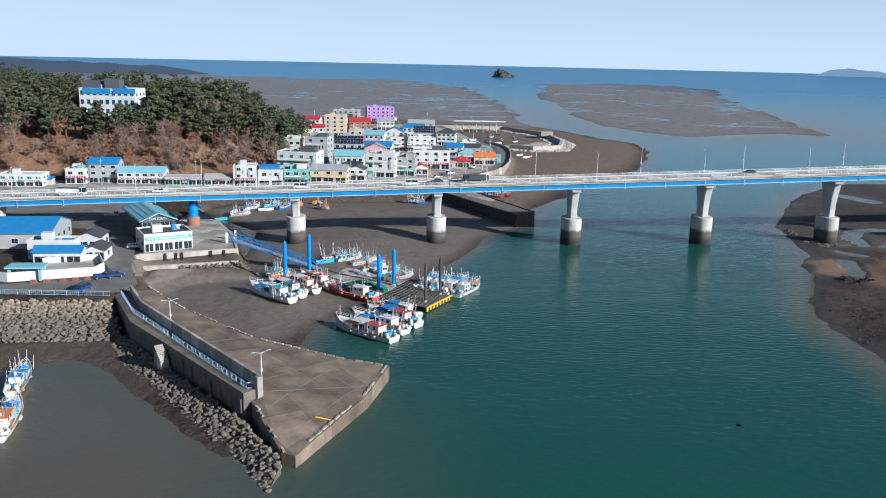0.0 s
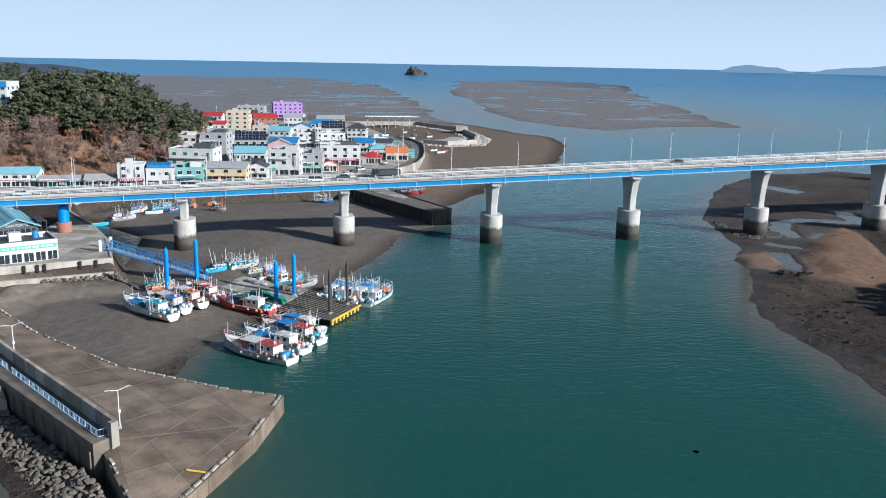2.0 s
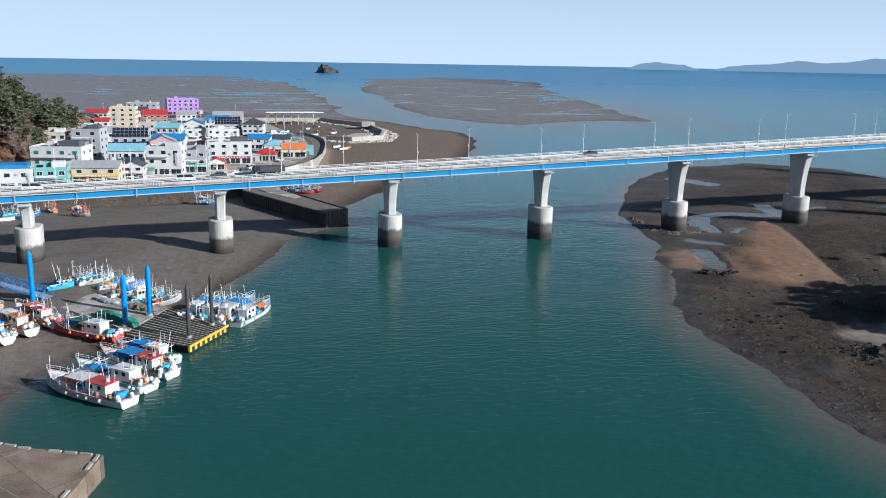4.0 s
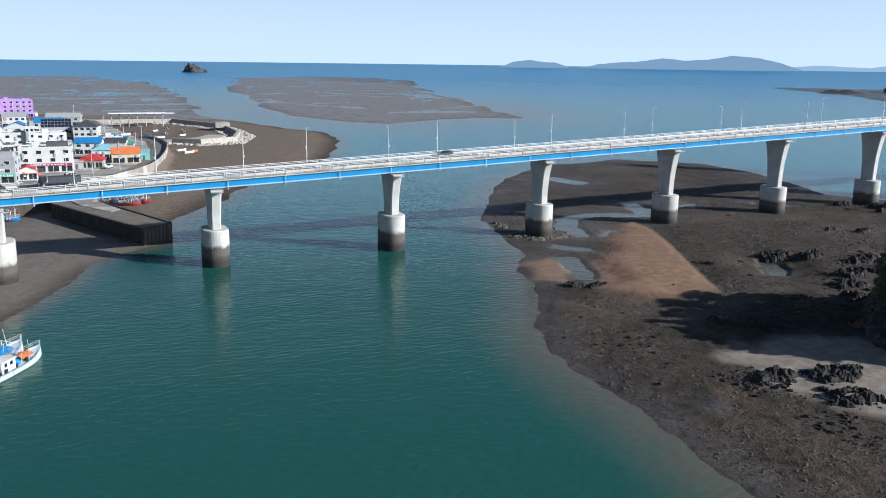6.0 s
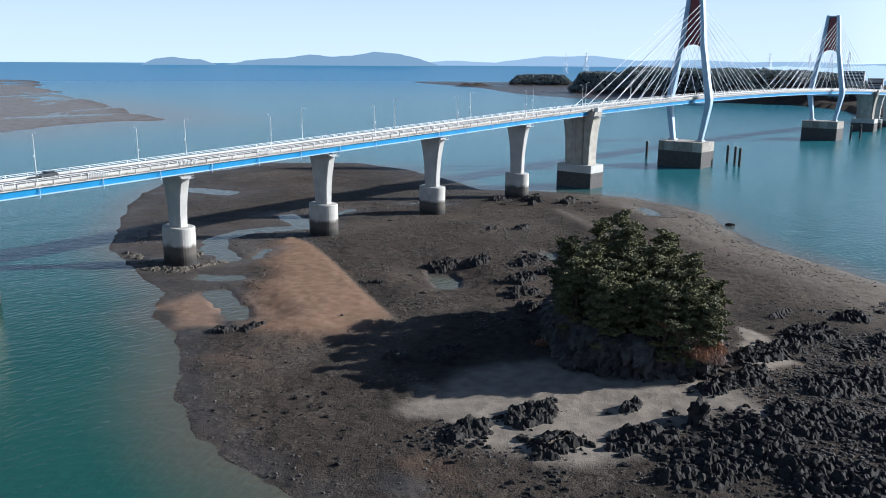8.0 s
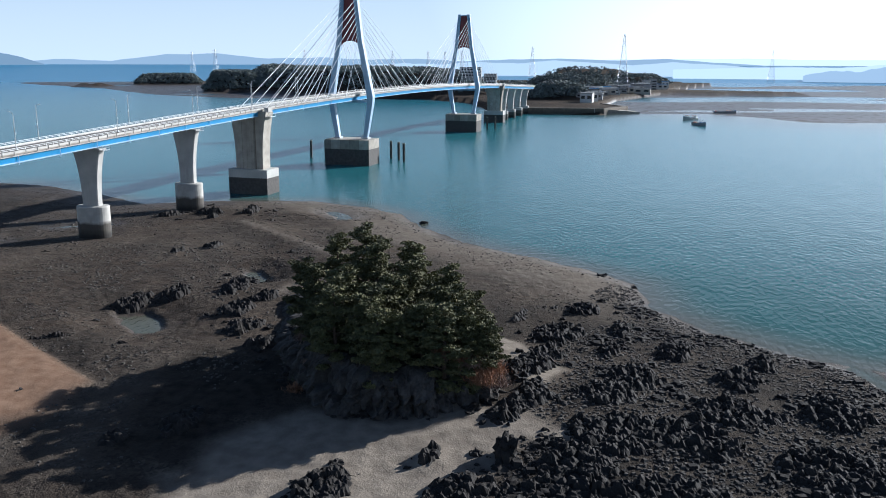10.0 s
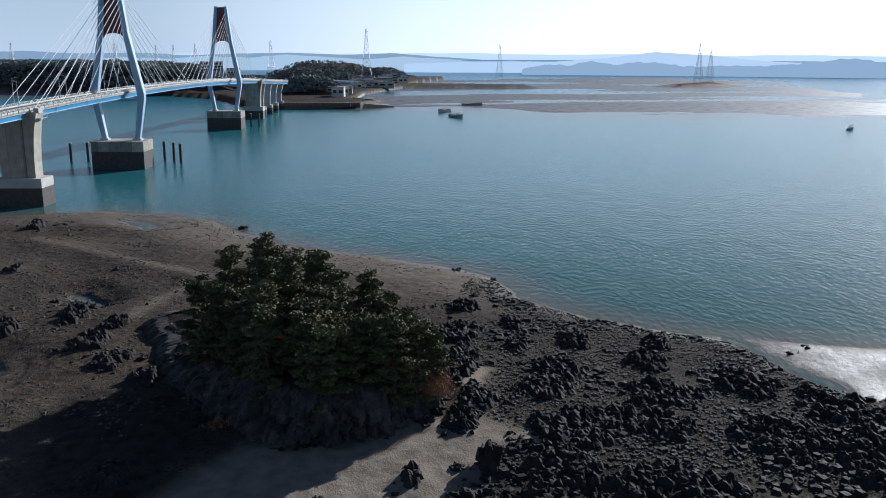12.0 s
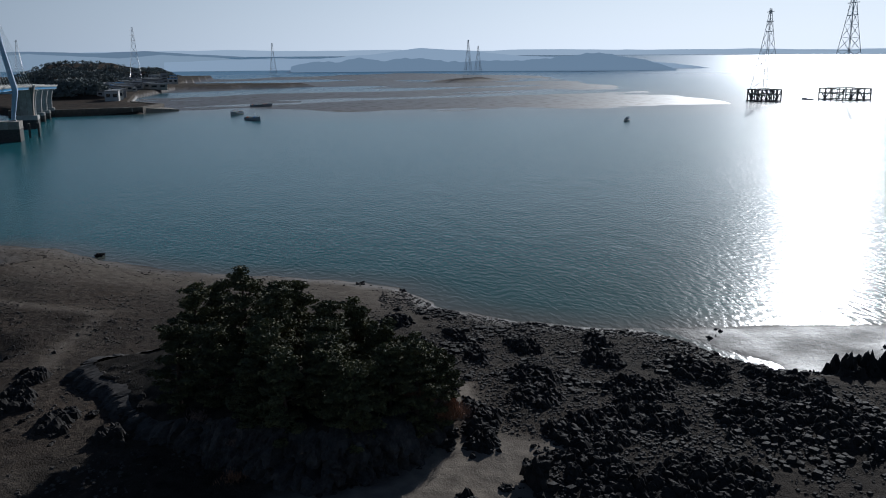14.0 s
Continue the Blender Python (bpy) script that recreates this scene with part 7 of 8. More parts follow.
# ---- trees ----
NEEDLE = material("pine_needles", (0.078, 0.086, 0.036), 0.75, vary=0.6, size=1.2, fine=3, bump=0, second=(0.026, 0.034, 0.016), random=0.25)
NEEDLE_SUN = material("olive_pine_needles", (0.130, 0.122, 0.045), 0.8, vary=0.6, size=1.0, fine=3, bump=0, second=(0.034, 0.038, 0.017), random=0.15)
BARK = material("pine_bark", (0.10, 0.065, 0.045), 0.9, vary=0.4, size=0.6, fine=8, bump=0.3)
TWIG = material("bare_twigs", (0.20, 0.135, 0.105), 0.9, vary=0.4, size=2, fine=4, bump=0, random=0.3)
RUST = material("rusty_dry_scrub", (0.30, 0.155, 0.085), 0.9, vary=0.45, size=1.0, fine=5, bump=0)


def tufts(rng, centres, count, radius, leaf, flat=0.38):
    """Many small random blades round the given centres."""
    n = len(centres) * count
    c = np.repeat(np.array(centres), count, 0)
    r = np.random.RandomState(rng.randint(0, 99999))
    off = r.normal(size=(n, 3))
    off /= np.linalg.norm(off, axis=1)[:, None]
    off *= (r.rand(n, 1) ** 0.5) * radius
    off[:, 2] *= flat
    p = c + off
    a, b = r.normal(size=(n, 3)), r.normal(size=(n, 3))
    a[:, 2] *= 0.5
    a /= np.linalg.norm(a, axis=1)[:, None]
    b -= a * (a * b).sum(1)[:, None]
    b /= np.linalg.norm(b, axis=1)[:, None]
    s = leaf * (0.6 + 0.8 * r.rand(n, 1))
    v = np.stack([p - a * s, p + b * s * 0.45, p + a * s, p - b * s * 0.45], 1).reshape(-1, 3)
    return v, np.arange(n * 4).reshape(n, 4)


def mesh_of(name, v, f, mat):
    me = bpy.data.meshes.new(name)
    me.from_pydata(v.tolist() if hasattr(v, "tolist") else v, [], f.tolist() if hasattr(f, "tolist") else f)
    me.materials.append(mat)
    return me


def pine(m, seed, height, spread, mat, label, group, blades=26, leaf=0.42, clumps=44, low=0.35, lean=0.0, pad=0.34, flat=0.38):
    rng = random.Random(seed)
    t = thing("pine_tree", m, label, "tree", group)
    bm = bmesh.new()
    pts = [Vector((0, 0, -0.6))]
    for k in range(1, 7):
        u = k / 6
        pts.append(Vector((lean * u * u * height + rng.uniform(-0.25, 0.25), rng.uniform(-0.25, 0.25), height * 0.92 * u)))
    for k in range(6):
        tube(bm, pts[k], pts[k + 1], 0.032 * height * (1 - k / 6.6), 0.032 * height * (1 - (k + 1) / 6.6), seg=7)
    centres = []
    for k in range(clumps):
        u = low + (1 - low) * ((k + rng.random()) / clumps)
        base = pts[min(5, int(u * 6))].lerp(pts[min(6, int(u * 6) + 1)], u * 6 - int(u * 6))
        a = k * 2.4 + rng.uniform(-0.5, 0.5)
        prof = math.sin(math.pi * min(1, 0.22 + (u - low) / (1 - low) * 0.80)) ** 0.8
        prof = max(prof, 0.5) if pad < 0.32 else prof
        r = spread * prof * rng.uniform(0.45, 1.0)
        tip = base + Vector((math.cos(a) * r, math.sin(a) * r, rng.uniform(0.0, 0.12) * height))
        if k % 2 == 0:
            tube(bm, base, tip, 0.009 * height, 0.003 * height, seg=4)
        centres.append(tuple(tip))
        centres.append(tuple(base.lerp(tip, 0.62) + Vector((rng.uniform(-0.4, 0.4), rng.uniform(-0.4, 0.4), 0.15))))
    part("trunk", bm, BARK, t)
    v, f = tufts(rng, centres, blades, spread * pad, leaf, flat)
    crown = new("crown", mesh_of("crown", v, f, mat))
    crown.parent = t
    return t


def bare_tree(m, seed, height, mat, label, group):
    rng = random.Random(seed)
    t = thing("bare_tree", m, label, "tree", group)
    bm = bmesh.new()
    tube(bm, (0, 0, -0.5), (0.2, 0.1, height * 0.45), 0.14, 0.08, seg=5)
    tips = []
    for k in range(14):
        a = rng.uniform(0, 6.28)
        z0 = height * rng.uniform(0.15, 0.45)
        tip = Vector((math.cos(a) * height * rng.uniform(0.15, 0.38), math.sin(a) * height * rng.uniform(0.15, 0.38), height * rng.uniform(0.6, 1.0)))
        tube(bm, (0.1, 0.05, z0), tip, 0.05, 0.015, seg=3)
        tips += [tuple(tip), tuple(Vector((0.1, 0.05, z0)).lerp(tip, 0.65))]
    part("trunk", bm, mat, t)
    r = np.random.RandomState(seed)
    c = np.repeat(np.array(tips), 24, 0)
    d = r.normal(size=c.shape)
    d[:, 2] = np.abs(d[:, 2]) * 1.2
    d *= height * 0.10
    side = r.normal(size=c.shape) * 0.06
    v = np.stack([c - side, c + side, c + d], 1).reshape(-1, 3)
    twigs = new("twig_crown", mesh_of("twig_crown", v, np.arange(len(v)).reshape(-1, 3), mat))
    twigs.parent = t
    return t


kinds = [pine(Matrix.Translation((-150 - 9 * k, 232, height_at(-150 - 9 * k, 232))), 100 + k, 12.0 + 1.2 * (k % 3), 3.6 + 0.4 * (k % 2), NEEDLE, "dark green pine on the wooded hill", "pines on the hill", blades=34, leaf=0.62, clumps=26) for k in range(6)]
bares = [bare_tree(Matrix.Translation((-60 - 8 * k, 150, height_at(-60 - 8 * k, 150))), 300 + k, 7.5 + k, TWIG if k != 1 else RUST, "bare brown tree on the hill slope", "bare trees on the hill") for k in range(4)]
rng = random.Random(77)
spots = []
tries = 0
while len(spots) < 470 and tries < 20000:
    tries += 1
    x, y = rng.uniform(-250, -8), rng.uniform(142, 262)
    if -132 < x < -86 and 158 < y < 202:
        continue
    if all((x - a) ** 2 + (y - b) ** 2 > 13.5 for a, b in spots):
        spots.append((x, y))
sx, sy = np.array([[a for a, _ in spots]]), np.array([[b for _, b in spots]])
sz = heights(sx, sy)[0]
behind = []
for (x, y), zz in zip(spots, sz):
    if zz < 9 or (y < 152 and x > -95 and rng.random() < 0.4) or (x > -48 and y < 186 and rng.random() < 0.7) or (y < 145 and rng.random() < 0.4):
        continue
    k = rng.randrange(6)
    s = rng.uniform(1.0, 1.5)
    if y > 205:
        behind.append((x, y, zz, s))
        continue
    c = copy_thing(kinds[k], Matrix.Translation((x, y, zz - 0.3)) @ Matrix.Rotation(rng.uniform(0, 6.28), 4, "Z"))
    c.scale = (s, s, s)
spots = []
for _ in range(5000):
    x, y = rng.uniform(-190, -2), rng.uniform(110, 200)
    if (y < 158 or x > -75) and all((x - a) ** 2 + (y - b) ** 2 > 13 for a, b in spots) and len(spots) < 165 and not (-132 < x < -86 and 150 < y < 202):
        spots.append((x, y))
sz = heights(np.array([[a for a, _ in spots]]), np.array([[b for _, b in spots]]))[0]
for (x, y), zz in zip(spots, sz):
    if zz > 7.2:
        c = copy_thing(bares[rng.randrange(4)], Matrix.Translation((x, y, zz - 0.2)) @ Matrix.Rotation(rng.uniform(0, 6.28), 4, "Z"))
        s = rng.uniform(0.8, 1.35)
        c.scale = (s, s, s)

# far woods, as joined clumps
def woods(name, label, picks, mat, seed, r0, r1, lift=0.0):
    rr = np.random.RandomState(seed)
    P = np.array(picks)
    P[:, 2] += rr.uniform(0.2, 1.3, len(P)) * lift + r0 * 0.5
    v, f = tufts(random.Random(seed), P, 14, (r0 + r1) * 0.55, (r0 + r1) * 0.26, 0.8)
    tagged(new(name, mesh_of(name, v, f, mat)), label, kind="stuff")


# paler and greyer than the near needles: distance haze put into the base colour
HAZED_WOOD = material("hazed_pine_wood", (0.19, 0.215, 0.20), 0.9, vary=0.4, size=12, fine=0.5, bump=0)
def scatter(n, x0, x1, y0, y1, seed, test):
    rr = np.random.RandomState(seed)
    X, Y = rr.uniform(x0, x1, (1, n)), rr.uniform(y0, y1, (1, n))
    Z = heights(X, Y)
    ok = test(X, Y, Z)
    return [(float(a), float(b), float(c)) for a, b, c, k in zip(X[0], Y[0], Z[0], ok[0]) if k]


r_ = random.Random(4)
woods("hill_woods", "dense dark green pines at the back of the hill", [(x + r_.gauss(0, 1.6), y + r_.gauss(0, 1.6), zz + 13.0 * s * r_.uniform(0.35, 0.95)) for x, y, zz, s in behind for _ in range(34)], NEEDLE, 16, 0.9, 1.4)
woods("far_woods", "dark wooded ridge behind the village", scatter(7000, -1500, -40, 255, 1100, 5, lambda X, Y, Z: Z > 9.5), HAZED_WOOD, 6, 3, 6)
woods("far_woods", "dark wooded hills on the far shore", scatter(24000, 1100, 1950, -150, 700, 7, lambda X, Y, Z: (Z > 8.5) & (inside(FAR_LAND, X, Y) > 0)), HAZED_WOOD, 8, 2.2, 4.2, 3.0)
woods("far_woods", "dark trees beside the far bridge end", scatter(900, 1120, 1215, -50, 48, 17, lambda X, Y, Z: Z > 7.0), HAZED_WOOD, 18, 2.5, 4.5, 4.0)
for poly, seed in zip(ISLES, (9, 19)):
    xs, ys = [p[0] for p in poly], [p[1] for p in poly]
    woods("far_woods", "dark wooded islet dome in the channel", scatter(2600, min(xs), max(xs), min(ys), max(ys), seed, lambda X, Y, Z, poly=poly: (inside(poly, X, Y) > 3)), HAZED_WOOD, seed + 1, 2.2, 4.2, 4.0)

# the pines on the rocky knoll: place, height of the tree top over the sea, spread
KN = [(224.5, -117, 25.2, 4.4), (228, -110, 22.6, 4.2), (219, -121, 23.6, 4.4), (216, -128, 21.6, 4.2), (226, -125, 22.6, 4.4), (234, -114, 20.6, 4.2), (212.5, -135, 18.8, 3.8),
      (221, -133, 19.4, 4.0), (210, -118.5, 21.0, 4.2), (206.5, -126, 20.0, 4.0), (214.5, -112, 20.2, 4.0), (205.5, -140.0, 17.0, 3.2), (221, -107, 19.6, 4.0), (234, -122, 19.4, 4.2), (203.5, -134, 18.8, 3.6),
      (203.5, -120, 20.2, 3.6), (211, -127, 20.8, 4.0), (202, -126, 19.4, 3.4), (202, -130.5, 17.6, 3.2), (207, -116, 16.5, 3.0), (216, -139, 14.6, 3.0), (226, -136, 15.0, 3.2), (234, -126, 15.0, 3.0),
      (203, -137.5, 18.6, 3.8), (207.5, -142.5, 15.4, 3.0), (211.5, -141, 15.2, 3.0), (200, -128.5, 18.4, 3.4), (208.5, -138.5, 17.4, 3.4)]
for k, (x, y, top, spread) in enumerate(KN):
    base = height_at(x, y) - 0.3
    pine(Matrix.Translation((x, y, base)), 500 + k, max(5.5, (top - base) / 1.02), spread * 0.94, NEEDLE_SUN, "olive green pine on the rocky knoll", "pines on the knoll", blades=110, leaf=0.26, clumps=48, low=0.4 if k in (24, 25) else 0.0, lean=0.06 if k in (7, 14) else 0.0, pad=0.30, flat=0.30)


def bush(x, y, size, seed, mat, label, group, count=900, z=None):
    b = thing("dry_bush", Matrix.Translation((x, y, height_at(x, y) - 0.1 if z is None else z)), label, "shrub", group)
    r = np.random.RandomState(seed)
    n = count
    c = r.normal(size=(n, 3)) * np.array([size * 0.45, size * 0.45, size * 0.22])
    c[:, 2] = np.abs(c[:, 2])
    d = r.normal(size=(n, 3)) * 0.30
    d[:, 2] = np.abs(d[:, 2]) + 0.35
    side = r.normal(size=(n, 3)) * 0.03
    v = np.stack([c - side, c + side, c + d * size * 0.6], 1).reshape(-1, 3)
    t = new("thicket", mesh_of("thicket", v, np.arange(len(v)).reshape(-1, 3), mat))
    t.parent = b


rng = random.Random(41)
for k in range(30):
    u = rng.random()
    x, y = 205.0 + 2.0 * u + rng.uniform(-1.6, 3.6), -137.0 - 7.0 * u + rng.uniform(-0.9, 0.9)
    bush(x, y, rng.uniform(1.3, 2.0), 40 + k, RUST if k % 5 else TWIG, "rust brown dry bush on the knoll's steep side", "dry bushes on the knoll", 1300, max(height_at(x, y), 11.2 - 5.6 * u))
for k in range(16):
    x, y = rng.uniform(203, 226), rng.uniform(-138, -108)
    bush(x, y, rng.uniform(1.0, 1.8), 80 + k, (TWIG, RUST, NEEDLE)[k % 3], "low tangled scrub under the knoll's pines", "scrub under the pines", 500)

# ---- rocks ----
def rock_mesh(seed, sub=2, jag=0.5, squash=0.7):
    bm = bmesh.new()
    bmesh.ops.create_icosphere(bm, subdivisions=sub, radius=1)
    off = Vector((seed * 3.1, seed * 1.7, seed * 0.9))
    for v in bm.verts:
        k = 1 + jag * noise.noise(v.co * 1.3 + off) + jag * 0.6 * noise.noise(v.co * 3.1 + off)
        v.co = Vector((v.co.x * k, v.co.y * k, v.co.z * k * squash))
    me = bpy.data.meshes.new("rock")
    bm.to_mesh(me)
    bm.free()
    return me


def outcrop_mesh(seed):
    """A jagged ledge of reef rock, about two metres across."""
    bm = bmesh.new()
    bmesh.ops.create_icosphere(bm, subdivisions=3, radius=1)
    off = Vector((seed * 2.3, seed * 5.1, seed * 0.7))
    for v in bm.verts:
        c = v.co
        k = 1 + 0.55 * noise.noise(c * 1.1 + off)
        j = noise.multi_fractal(c * 2.2 + off, 0.6, 2.1, 3) - 1
        cell = noise.cell(c * 2.6 + off) - 0.5
        v.co = Vector((c.x * k, c.y * k, c.z * k * 0.55)) + c * (0.30 * j + 0.10 * cell)
    me = bpy.data.meshes.new("rock")
    bm.to_mesh(me)
    bm.free()
    me.materials.append(ROCK)
    return me


REEF = [outcrop_mesh(k) for k in range(8)]


def cells(X, Y, size, seed):
    """Cracked blocks: a random number for the nearest cell, a tilt within it, and the distance to its crack."""
    ga, gb, gc, gd = [rand_grid(seed + k) for k in range(4)]
    i0, j0 = np.floor(X / size).astype(int), np.floor(Y / size).astype(int)
    f1, f2 = np.full(X.shape, 9.0), np.full(X.shape, 9.0)
    tone, tilt = np.zeros(X.shape), np.zeros(X.shape)
    for di in (-1, 0, 1):
        for dj in (-1, 0, 1):
            a, b = (i0 + di) % 256, (j0 + dj) % 256
            px, py = (i0 + di + 0.1 + 0.8 * ga[a, b]) * size, (j0 + dj + 0.1 + 0.8 * gb[a, b]) * size
            dx, dy = (X - px) / size, (Y - py) / size
            r = np.hypot(dx, dy)
            closer = r < f1
            f2 = np.where(closer, f1, np.minimum(f2, r))
            f1 = np.where(closer, r, f1)
            tone = np.where(closer, gc[a, b], tone)
            tilt = np.where(closer, dx * (gd[a, b] - 0.5) * 2 + dy * (gc[b, a] - 0.5) * 2, tilt)
    return tone, tilt, f2 - f1, f1


def reef(name, label, x0, x1, y0, y1, step, zones, seed, lift=1.0, mat=ROCK):
    """Cracked, blocky ledges of rock that stand out of the ground."""
    X, Y = np.meshgrid(np.arange(x0, x1, step), np.arange(y0, y1, step), indexing="ij")
    r = np.random.RandomState(seed)
    X, Y = X + r.uniform(-0.35, 0.35, X.shape) * step, Y + r.uniform(-0.35, 0.35, Y.shape) * step
    mask = np.zeros(X.shape)
    for cx, cy, rx, ry in zones:
        mask = np.maximum(mask, np.exp(-(((X - cx) / rx) ** 2 + ((Y - cy) / ry) ** 2)))
    body = np.clip(mask * 2.6 + fractal(X, Y, 8, seed, 4) * 3.0 + fractal(X + 0.5 * Y, Y * 0.5, 3, seed + 21, 3) * 1.0 - 1.15, -1, 0.30 + 0.5 * (fractal(X, Y, 11, seed + 2, 2) + 0.3))
    bx, by = X + fractal(X, Y, 2.5, seed + 11, 3) * 1.6, Y + fractal(X, Y, 2.5, seed + 12, 3) * 1.6
    big, small = cells(bx, by, 2.2, seed + 30), cells(bx, by, 0.95, seed + 40)
    blocks = (0.25 + 0.8 * big[0] + 0.35 * big[1]) * smooth(0.0, 0.3, big[2]) + (0.6 * small[0] + 0.35 * small[1]) * smooth(0.0, 0.3, small[2]) + fractal(X, Y, 0.8, seed + 50, 2) * 0.7
    up = body + (blocks - 0.7) * 0.6
    G = heights(X, Y)
    Z = G + np.where(up > 0, up * lift * smooth(-1, 4, inside(BAR, X, Y)), up * 0.8 - 0.2)
    idx = np.arange(X.size).reshape(X.shape)
    q = np.stack([idx[:-1, :-1], idx[1:, :-1], idx[1:, 1:], idx[:-1, 1:]], -1).reshape(-1, 4)
    q = q[(up.ravel()[q] > -0.1).any(1)]
    used = np.unique(q)
    back = np.zeros(X.size, int)
    back[used] = np.arange(len(used))
    tagged(new(name, mesh_of(name, np.stack([X, Y, Z], -1).reshape(-1, 3)[used], back[q], mat)), label, kind="stuff")


reef("reef", "jagged black reef ledges round the pale sand", 156, 275, -214, -138, 0.33, [z for z in REEFS if z[1] < -120], 701, 1.5)
reef("reef", "cracked black reef ledges on the pale sand", 156, 200, -138, -118, 0.32, [z for z in REEFS if z[0] < 200 and z[1] > -146], 704, 1.4)
reef("reef", "jagged dark ledges beside the knoll", 214, 272, -104, -48, 0.38, [z for z in REEFS if z[1] > -104], 721, 1.6)
reef("reef", "jagged dark ledges near the bridge pier", 278, 364, -54, 14, 0.6, [z for z in REEFS if z[0] > 272], 731, 1.9)
reef("reef", "small dark ledges and stones on the west shore", 166, 196, -108, -54, 0.34, [z for z in REEFS if z[0] < 196 and z[1] > -108], 735, 1.1)
reef("reef", "tall black rock at the edge of the wet sand", 188, 240, -250, -204, 0.5, [(207, -228, 9, 9), (200, -236, 12, 9), (211, -219, 4, 5)], 739, 4.2)
reef("reef", "brown stones and weed round the bridge pier", 186, 214, -14, 30, 0.45, [(200, -7, 8, 3), (193, 4, 4, 6), (196, 18, 4, 6), (207, 8, 4, 5)], 743, 0.8, material("weedy_stone", (0.085, 0.07, 0.05), 0.8, vary=0.6, size=1.0, fine=5, bump=0.5))
standing = new("standing_rock", outcrop_mesh(31))
standing.matrix_world = Matrix.LocRotScale((190.5, -149.5, height_at(190.5, -149.5) + 1.4), Euler((0.2, 0.1, 0.6)), (1.7, 1.5, 3.6))
tagged(standing, "upright dark boulder standing on the pale sand", "rock")


def cliff_wall():
    """The knoll's cracked cliff, skinned from its foot up over its rim."""
    pts = [Vector(p) for p in KNOLL]
    n = len(pts)
    ring = []
    for i in range(n):
        a, b, c, d = pts[i - 1], pts[i], pts[(i + 1) % n], pts[(i + 2) % n]
        steps = max(4, int((c - b).length / 0.38))
        for k in range(steps):
            t = k / steps
            ring.append(0.5 * ((2 * b) + (c - a) * t + (2 * a - 5 * b + 4 * c - d) * t * t + (3 * b - a - 3 * c + d) * t ** 3))
    m = len(ring)
    P = np.array([tuple(p) for p in ring])
    T = np.roll(P, -2, 0) - np.roll(P, 2, 0)
    N = np.stack([T[:, 1], -T[:, 0]], 1)
    N /= np.linalg.norm(N, axis=1)[:, None]
    if inside(KNOLL, P[:1, 0] + N[:1, 0], P[:1, 1] + N[:1, 1])[0] > 0:
        N = -N
    arc = np.concatenate([[0], np.cumsum(np.linalg.norm(np.diff(P, axis=0), axis=1))])
    foot = heights(P[None, :, 0] + N[None, :, 0] * 1.5, P[None, :, 1] + N[None, :, 1] * 1.5)[0]
    tall = knoll_height(P[:, 0], P[:, 1]) * 0.82
    tall = tall * (1 + 0.5 * fractal(arc, arc * 0, 14, 881, 3))
    rows = 22
    v = np.zeros((rows, m, 3))
    for k in range(rows):
        u = k / (rows - 1)
        z = foot - 0.8 + (tall + 0.8) * u ** 0.9
        lean = -0.5 + 2.9 * u ** 1.5 + (1.6 * max(0, u - 0.85) / 0.15 if u > 0.85 else 0)
        crack = cells(arc + fractal(arc, z, 3, 885, 3) * 2.0, z * 0.42 + fractal(arc, z * 0.5, 4, 887, 2) * 2, 1.9, 891)
        fine = cells(arc + fractal(arc, z, 2, 893, 2), z * 0.8, 0.9, 895)
        out = 1.7 * (crack[0] - 0.45) + 1.1 * crack[1] - 0.9 * smooth(0.2, 0.0, crack[2]) + 0.6 * (fine[0] - 0.5) - 0.3 * smooth(0.2, 0.0, fine[2]) + fractal(arc, z * 0.6, 7, 897, 3) * 2.2
        out *= 1 - 0.6 * u ** 4
        v[k, :, 0], v[k, :, 1], v[k, :, 2] = P[:, 0] + N[:, 0] * (out - lean), P[:, 1] + N[:, 1] * (out - lean), z
    idx = np.arange(rows * m).reshape(rows, m)
    q = np.stack([idx[:-1], np.roll(idx[:-1], -1, 1), np.roll(idx[1:], -1, 1), idx[1:]], -1).reshape(-1, 4)
    tagged(new("knoll_cliff", mesh_of("knoll_cliff", v.reshape(-1, 3), q, CLIFF)), "cracked grey cliff round the wooded knoll", "cliff")


cliff_wall()


def scatter_rocks(n, spots, sizes, seed, label, group):
    r = random.Random(seed)
    P = [r.choice(spots) for _ in range(n)]
    xs = np.array([[p[0] + r.gauss(0, p[2]) for p in P]])
    ys = np.array([[p[1] + r.gauss(0, p[3]) for p in P]])
    zs = heights(xs, ys)[0]
    for x, y, zz in zip(xs[0], ys[0], zs):
        if zz < 0.05 or zz > 6:
            continue
        s = r.uniform(*sizes) * r.uniform(0.6, 1.3)
        ob = new("rock", REEF[r.randrange(8)])
        ob.matrix_world = Matrix.LocRotScale((x, y, zz + s * 0.05), Euler((r.uniform(-0.3, 0.3), r.uniform(-0.3, 0.3), r.uniform(0, 6.28))), (s, s * r.uniform(0.6, 1.1), s * r.uniform(0.7, 1.2)))
        tagged(ob, label, "rock", group)


